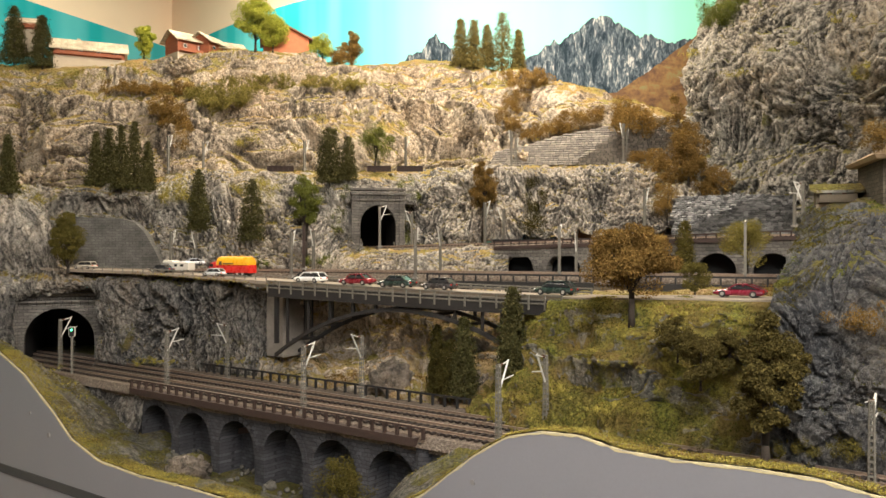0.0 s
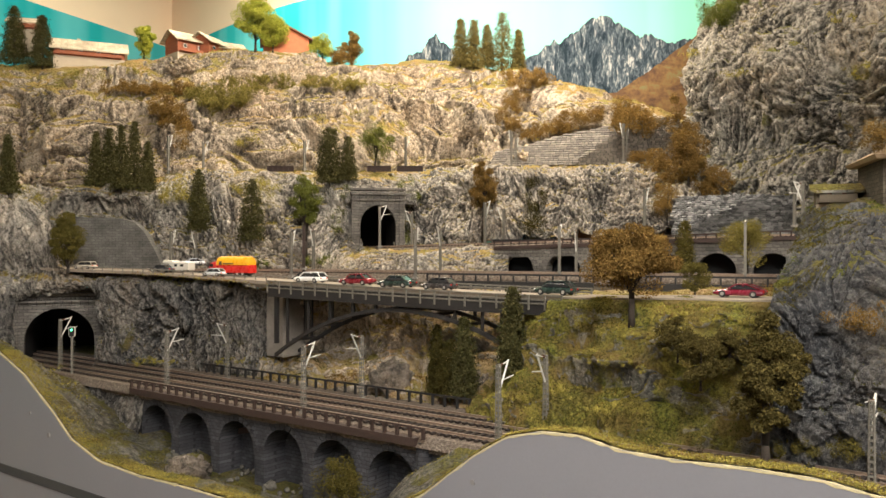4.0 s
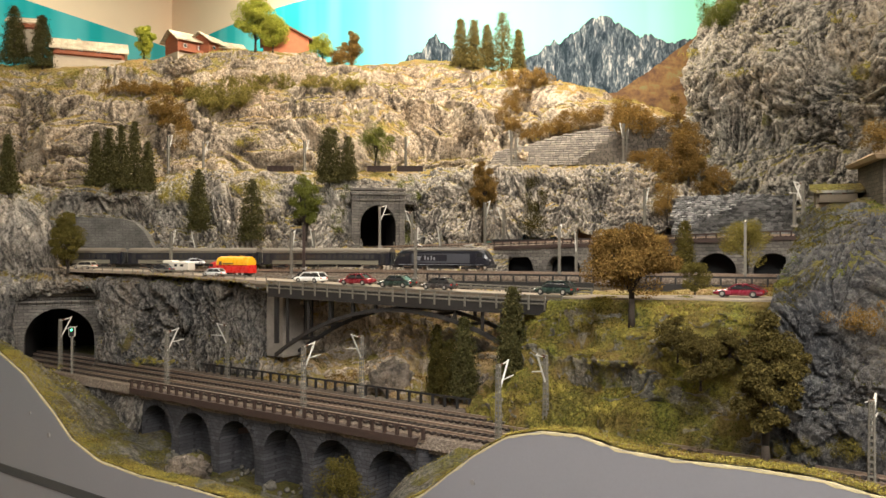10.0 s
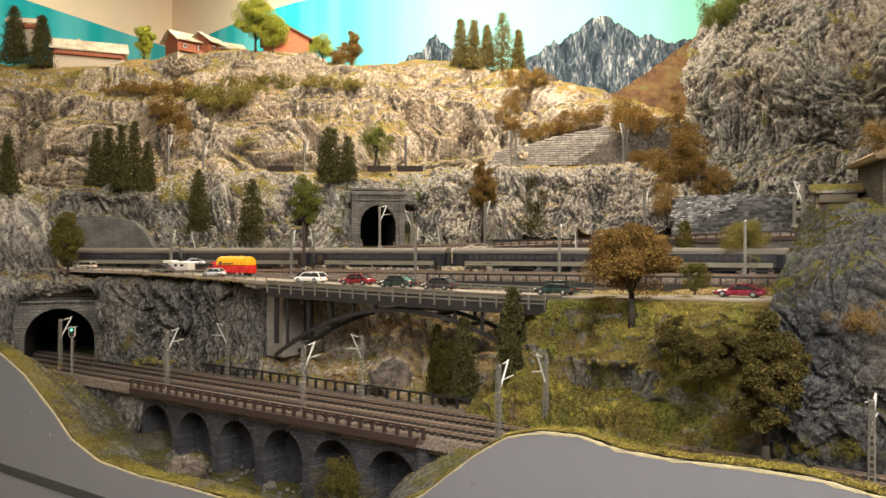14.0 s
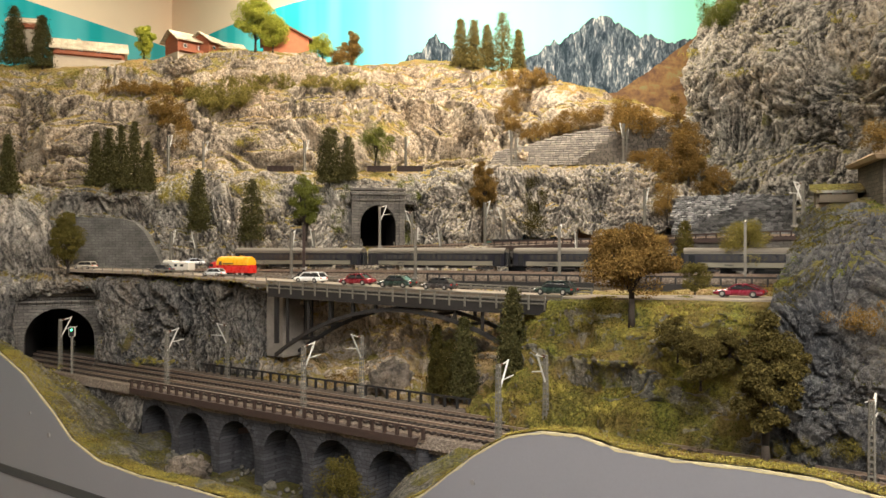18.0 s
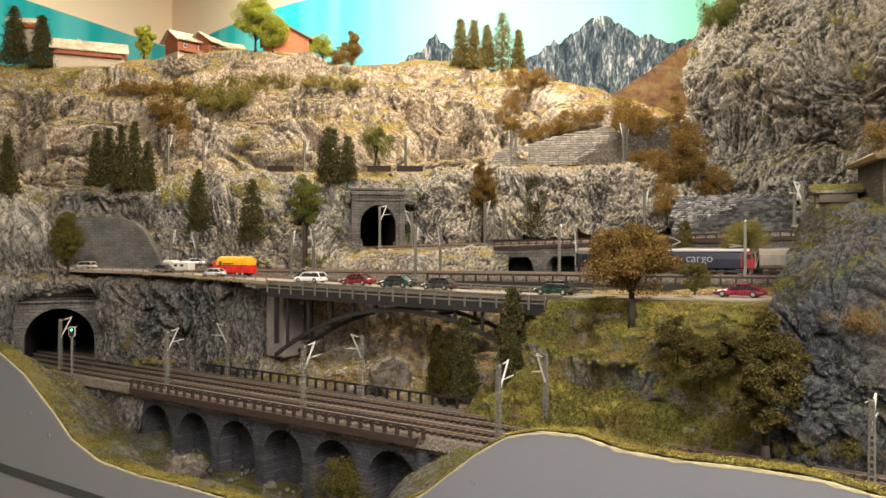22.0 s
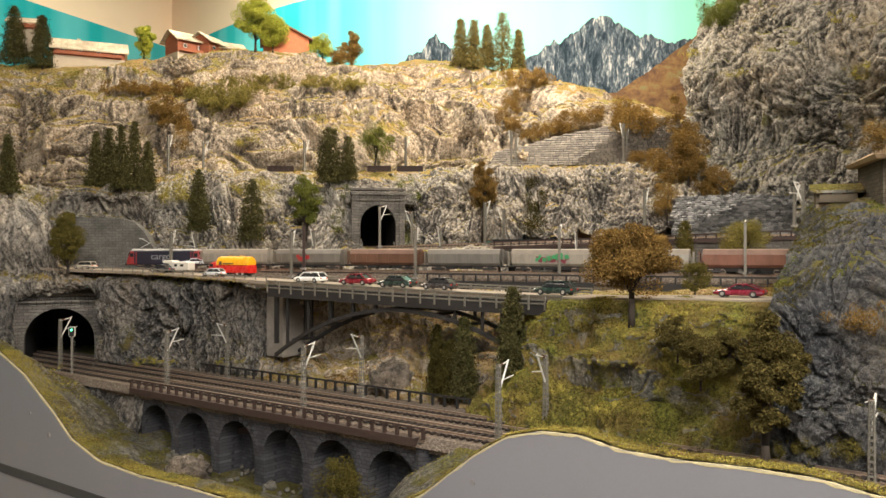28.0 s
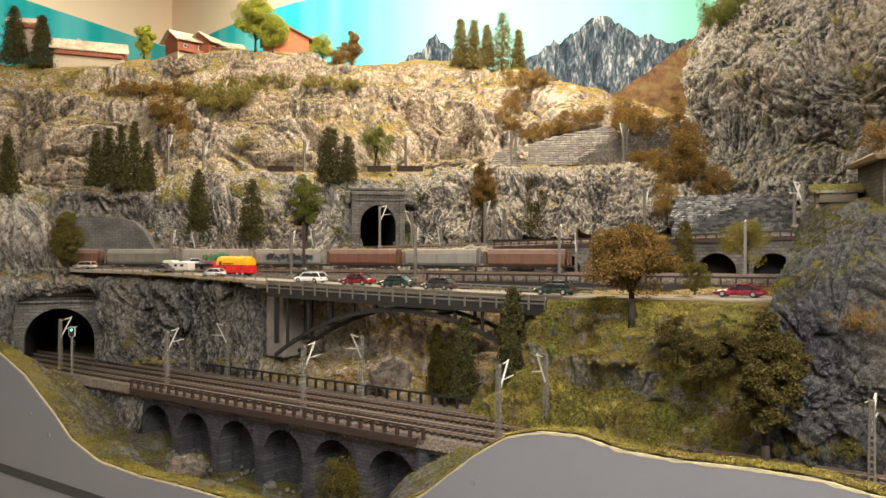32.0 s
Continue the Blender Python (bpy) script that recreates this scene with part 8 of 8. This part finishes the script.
def coach():
    L = 0.303
    root = empty("passenger_coach", None, "navy and cream passenger coach with pale roof", "railway coach", "express train")
    w, z0, z1 = 0.0165, 0.0105, 0.0385
    bm = bmesh.new()
    loft(bm, [section(x, w, z0, z1, 0.15, 0.99) for x in (-L / 2, L / 2)])
    part("body", bm, NAVY, root)
    bm = bmesh.new()
    rings = []
    for x, k in ((-L / 2 - 0.001, 0.97), (-L / 2 + 0.008, 1.0), (L / 2 - 0.008, 1.0), (L / 2 + 0.001, 0.97)):
        rings.append([(x, (w + 0.0006) * k * math.cos(t), z1 - 0.0005 + 0.0095 * k * math.sin(t) ** 0.8) for t in np.linspace(0, math.pi, 15)])
    loft(bm, rings)
    part("roof", bm, ROOF_PALE, root, "pale beige curved roof")
    panel("cream_band", root, -0.42 * L, 0.42 * L, 0.0118, 0.0205, w, CREAM, "cream lower band")
    panel("pale_stripe", root, -0.5 * L, 0.5 * L, 0.0362, 0.0375, w * 0.992, CREAM)
    wm = {}
    n = 19
    for k in range(n):
        x = -0.375 * L + 0.75 * L * k / (n - 1)
        for sy in (-1, 1):
            if "w" not in wm:
                bm = bmesh.new()
                box(bm, (0, 0, 0), (0.0072, 0.0006, 0.0085), None, 0.0002)
                wm["w"] = mesh_of(bm, "window", WIN_LIT)
            part("window", wm["w"], None, root, at=Matrix.Translation((x, sy * (w + 0.0003), 0.0285)))
    for sx in (-1, 1):
        panel("door", root, sx * 0.455 * L - 0.0055, sx * 0.455 * L + 0.0055, 0.0118, 0.034, w, GLASS_DARK)
        bm = bmesh.new()
        box(bm, (sx * (L / 2 + 0.003), 0, 0.0245), (0.006, 0.014, 0.026), None, 0.001)
        part("gangway", bm, TYRE, root)
        bogie(root, sx * 0.36 * L, 0.0145)
        buffers(root, sx * 0.497 * L)
    bm = bmesh.new()
    for x, l in ((-0.05, 0.04), (0.0, 0.03), (0.052, 0.045)):
        box(bm, (x, 0, 0.0088), (l, 0.024, 0.006), None, 0.0008)
    part("underfloor_box", bm, UNDER, root)
    panel("lettering_bar", root, -0.27 * L, -0.22 * L, 0.0155, 0.0168, w + 0.0007, NAVY)
    for k in range(7):
        bm = bmesh.new()
        box(bm, (-0.4 * L + 0.8 * L * k / 6, 0, z1 + 0.0088), (0.006, 0.008, 0.0014), None, 0.0003)
        part("roof_vent", bm, ROOF_PALE, root)
    return root, L


def loco_cargo():
    L = 0.172
    root = empty("freight_locomotive", None, "blue and red electric locomotive with white lettering", "locomotive", "freight train")
    w, z0, z1 = 0.0167, 0.0105, 0.0420
    bm = bmesh.new()
    loft(bm, [section(f * L, w * k, z0, zt, 0.22, 0.94) for f, k, zt in ((-0.40, 1, z1), (0.40, 1, z1))])
    part("body", bm, LINE_BLUE, root)
    for sx in (-1, 1):
        bm = bmesh.new()
        loft(bm, [section(sx * f * L, w * k * 1.001, z0, zt, 0.22, 0.94) for f, k, zt in ((0.36, 1.002, z1), (0.455, 1.0, z1 - 0.0005), (0.49, 0.93, 0.028), (0.5, 0.9, 0.024))])
        cab = part("cab", bm, LINE_RED, root, "red driving cab")
        bm = bmesh.new()
        box(bm, (sx * 0.477 * L, 0, 0.0335), (0.002, 0.026, 0.0095), Matrix.Rotation(sx * -0.35, 4, "Y"))
        part("windscreen", bm, GLASS_DARK, cab)
        panel("cab_window", cab, sx * 0.43 * L - 0.004, sx * 0.43 * L + 0.004, 0.0275, 0.0355, w, GLASS_DARK)
        panel("cab_stripe", cab, sx * 0.385 * L - 0.0018, sx * 0.385 * L + 0.0018, 0.013, 0.038, w, LINE_BLUE)
        for sy in (-1, 1):
            bm = bmesh.new()
            rod(bm, (sx * 0.492 * L, sy * 0.010, 0.0175), (sx * 0.505 * L, sy * 0.010, 0.0175), 0.0022, 0.0022, 10)
            part("headlight", bm, LAMP_CLEAR, cab)
        bogie(root, sx * 0.26 * L, 0.016)
        buffers(root, sx * 0.49 * L)
        pantograph(root, sx * 0.30 * L, sx > 0, 0.045)
        panel("white_edge", root, sx * 0.33 * L - 0.012, sx * 0.33 * L + 0.012, 0.0405, 0.0418, w * 0.96, SIGN_PALE)
    bm = bmesh.new()
    loft(bm, [section(f * L, w * 0.86, z1 - 0.003, 0.0455, 0.3, 0.9) for f in (-0.44, 0.44)])
    part("roof", bm, plain("white_grey_roof", (0.42, 0.41, 0.39), 0.7, 0, 60, 0.35, 0.3), root, "pale grey roof")
    for sy in (-1, 1):
        cu = bpy.data.curves.new("cargo_word", "FONT")
        cu.body, cu.size, cu.extrude, cu.align_x = "cargo", 0.0205, 0.0003, "CENTER"
        ob = new("cargo_word", cu)
        dg = bpy.context.evaluated_depsgraph_get()
        me = bpy.data.meshes.new_from_object(ob.evaluated_get(dg))
        bpy.data.objects.remove(ob)
        me.materials.clear()
        me.materials.append(SIGN_PALE)
        m = Matrix.Translation((0.006 * -sy * 0 - 0.006 * (1 if sy < 0 else -1), sy * (w + 0.0006), 0.0222)) @ Matrix.Rotation(math.radians(90), 4, "X")
        if sy > 0:
            m = Matrix.Translation((0.006, w + 0.0006, 0.0222)) @ Matrix.Rotation(math.pi, 4, "Z") @ Matrix.Rotation(math.radians(90), 4, "X")
        part("lettering", me, None, root, "white lettering", at=m)
    bm = bmesh.new()
    box(bm, (0, 0, 0.0085), (0.045, 0.026, 0.008), None, 0.001)
    part("equipment_box", bm, UNDER, root)
    return root, L


def wagon(colour, roof, label, tag):
    L = 0.150
    root = empty("hopper_wagon", None, label, "freight wagon", "freight train")
    n = Nodes("wagon_paint_" + tag)
    streak = n.noise(60, 5, 0.65, 0.2, n.stretch((1, 1, 0.15)))
    dirt = n.noise(22, 5, 0.6, 0.4)
    col = n.mix(n.ramp(streak, (0.45, 0.0), (0.7, 0.55)), colour, tuple(c * 0.45 for c in colour))
    col = n.mix(n.ramp(dirt, (0.5, 0.0), (0.75, 0.6)), col, (0.16, 0.12, 0.085))
    col = n.mix(1.0, col, (0.72, 0.7, 0.66), "MULTIPLY")
    side = n.done(col, 0.6, 0, n.noise(200, 3), 0.0004, 0.3)
    w, z0, z1 = 0.0165, 0.0125, 0.0440
    bm = bmesh.new()
    rings = []
    for x, k in ((-L / 2, 1.0), (L / 2, 1.0)):
        rings.append([(x, -w * 0.72, z0), (x, -w * 0.97, z0 + 0.005), (x, -w, z1 - 0.009), (x, -w * 0.82, z1 - 0.0015), (x, -w * 0.4, z1), (x, w * 0.4, z1), (x, w * 0.82, z1 - 0.0015), (x, w, z1 - 0.009), (x, w * 0.97, z0 + 0.005), (x, w * 0.72, z0)])
    loft(bm, rings)
    part("hopper_body", bm, side, root)
    bm = bmesh.new()
    rings = [[(x, -w * 1.01, z1 - 0.0088), (x, -w * 0.84, z1 - 0.0008), (x, -w * 0.4, z1 + 0.001), (x, w * 0.4, z1 + 0.001), (x, w * 0.84, z1 - 0.0008), (x, w * 1.01, z1 - 0.0088), (x, w * 0.7, z1 - 0.004), (x, -w * 0.7, z1 - 0.004)] for x in (-L / 2 - 0.001, L / 2 + 0.001)]
    loft(bm, rings)
    part("roof_flap", bm, roof, root, "pale dusty roof flap")
    bm = bmesh.new()
    box(bm, (0, 0, 0.0112), (L + 0.018, 0.020, 0.003))
    part("underframe", bm, UNDER, root)
    for sx in (-1, 1):
        bm = bmesh.new()
        box(bm, (sx * (L / 2 + 0.0065), 0, 0.0275), (0.0012, 0.026, 0.024))
        part("end_plate", bm, side, root)
        for sy in (-1, 1):
            bm = bmesh.new()
            beam(bm, (sx * (L / 2 + 0.007), sy * 0.013, 0.0125), (sx * L / 2, sy * 0.013, 0.037), 0.0014, 0.0014)
            beam(bm, (sx * (L / 2 + 0.007), sy * 0.0145, 0.0125), (sx * (L / 2 + 0.007), sy * 0.0145, 0.041), 0.0014, 0.0014)
            part("end_frame", bm, side, root)
        bogie(root, sx * 0.36 * L, 0.0105)
        buffers(root, sx * (L / 2 + 0.0065))
    for k in range(6):
        x = -0.42 * L + 0.84 * L * k / 5
        panel("side_rib", root, x - 0.0005, x + 0.0005, 0.017, 0.035, w * 0.985, side, "", 0.0007)
    bm = bmesh.new()
    for x in (-0.03, 0.0, 0.03):
        box(bm, (x, 0, 0.0085), (0.02, 0.016, 0.006), None, 0, 1.3)
    part("hopper_chute", bm, UNDER, root)
    return root, L


def graffiti(root, cols, seed, x0, x1):
    """Loose overlapping sprayed shapes on both sides."""
    rnd = random.Random(seed)
    for i, c in enumerate(cols):
        mt = paint("spray_%d_%d" % (seed, i), c, 0.5)
        for sy in (-1, 1):
            bm = bmesh.new()
            x = x0
            k = 0
            while x < x1:
                s = rnd.uniform(0.004, 0.009)
                box(bm, (x, sy * (0.0166 + 0.0004 + 0.0003 * i), rnd.uniform(0.0215, 0.0285) + (0.003 if i else 0)), (s, 0.0004, rnd.uniform(0.006, 0.012)), Matrix.Rotation(rnd.uniform(-0.6, 0.6), 4, "Y"))
                x += s * rnd.uniform(0.5, 0.9 + 0.7 * i)
                k += 1
            tagged(part("graffiti", bm, mt, root), "sprayed graffiti", kind="stuff")


# ---- running the trains ----
def line_at(line, s):
    """Place and heading at s metres along a closed line."""
    n = len(line)
    step = np.linalg.norm(line[1] - line[0])
    f = (s / step) % n
    i = int(f)
    a, b = line[i % n], line[(i + 1) % n]
    return a + (b - a) * (f - i)


def close_line(line):
    p = resample(np.vstack([line, line[:1]]), 0.004)
    return p[:-1], np.linalg.norm(np.diff(np.vstack([p, p[:1]]), axis=0), axis=1).sum()


def s_of_x(line, x):
    front = np.where(line[:, 1] < 1.9)[0]
    i = front[np.argmin(abs(line[front, 0] - x))]
    return i * np.linalg.norm(line[1] - line[0])


def stand(line, s, half, sign):
    """Pose of a vehicle whose middle is at s, on two bogies half apart."""
    a, b = line_at(line, s - half), line_at(line, s + half)
    d = (b - a) * sign
    c = (a + b) / 2
    return Matrix.Translation((c[0], c[1], MAIN_RAIL)) @ Matrix.Rotation(math.atan2(d[1], d[0]), 4, "Z")


EXPRESS, FREIGHT = [], []
ob, ln = loco_blue()
EXPRESS.append((ob, ln, 0.012, 0.30))
c0, lc = coach()
EXPRESS.append((c0, lc, 0.020, 0.36))
for k in range(5):
    EXPRESS.append((copy_thing(c0, Matrix()), lc, 0.020, 0.36))
ob, ln = loco_cargo()
FREIGHT.append((ob, ln, 0.006, 0.26))
LIGHT, BROWN_R, GREY_R = plain("wagon_roof_pale", (0.26, 0.225, 0.185), 0.8, 0, 50, 0.3, 0.3), plain("wagon_roof_brown", (0.21, 0.13, 0.10), 0.8, 0, 50, 0.35, 0.3), plain("wagon_roof_grey", (0.21, 0.19, 0.165), 0.8, 0, 50, 0.3, 0.3)
PLAN = [((0.33, 0.305, 0.27), LIGHT, "pale grey hopper wagon with dusty roof", None), ((0.20, 0.185, 0.165), GREY_R, "dirty grey hopper wagon with red graffiti", "red"), ((0.17, 0.085, 0.055), BROWN_R, "rust-brown hopper wagon with dusty roof", None),
        ((0.20, 0.19, 0.175), GREY_R, "dark grey hopper wagon", None), ((0.36, 0.33, 0.29), LIGHT, "pale grey hopper wagon with green graffiti", "green"), ((0.36, 0.35, 0.33), LIGHT, "grey hopper wagon with blue-black graffiti", "blue"),
        ((0.22, 0.10, 0.07), BROWN_R, "red-brown hopper wagon with dirty sides", None), ((0.33, 0.32, 0.30), LIGHT, "light grey hopper wagon", None), ((0.21, 0.11, 0.075), BROWN_R, "red-brown hopper wagon at the end of the train", None)]
for i, (c, r, lb, g) in enumerate(PLAN):
    ob, ln = wagon(c, r, lb, str(i))
    if g == "red":
        graffiti(ob, [(0.40, 0.03, 0.03)], 3, 0.0, 0.022)
    elif g == "green":
        graffiti(ob, [(0.16, 0.02, 0.035), (0.03, 0.22, 0.08)], 5, -0.032, 0.028)
    elif g == "blue":
        graffiti(ob, [(0.06, 0.085, 0.11), (0.02, 0.02, 0.025)], 6, -0.055, 0.05)
    FREIGHT.append((ob, ln, 0.0245, 0.36))
FAR_C, FAR_LEN = close_line(FAR_LINE)
NEAR_C, NEAR_LEN = close_line(NEAR_LINE)


def motions():
    # express: nose at x = -0.083 when 9 s have passed, running to the right
    times = [i * 0.5 for i in range(65)]
    s0 = s_of_x(FAR_C, (-0.081, 1.690, 1.451)[0])
    for_front = lambda t: s0 + 0.1935 * (min(t, 27.0) - 9.0)
    back = 0.0
    for ob, ln, gap, bg in EXPRESS:
        mid = back + ln / 2
        walk(ob, [(t, stand(FAR_C, for_front(t) - mid, bg * ln, 1)) for t in times])
        back += ln + gap
    # freight: nose at x = -0.153 when 25 s have passed, running to the left
    s1 = s_of_x(NEAR_C, (-0.156, 1.620, 1.451)[0])
    nose = lambda t: s1 - (0.193 if t < 25 else 0.1865) * (max(t, 11.0) - 25.0)
    back = 0.0
    for ob, ln, gap, bg in FREIGHT:
        mid = back + ln / 2
        walk(ob, [(t, stand(NEAR_C, nose(t) + mid, bg * ln, -1)) for t in times])
        back += ln + gap


motions()
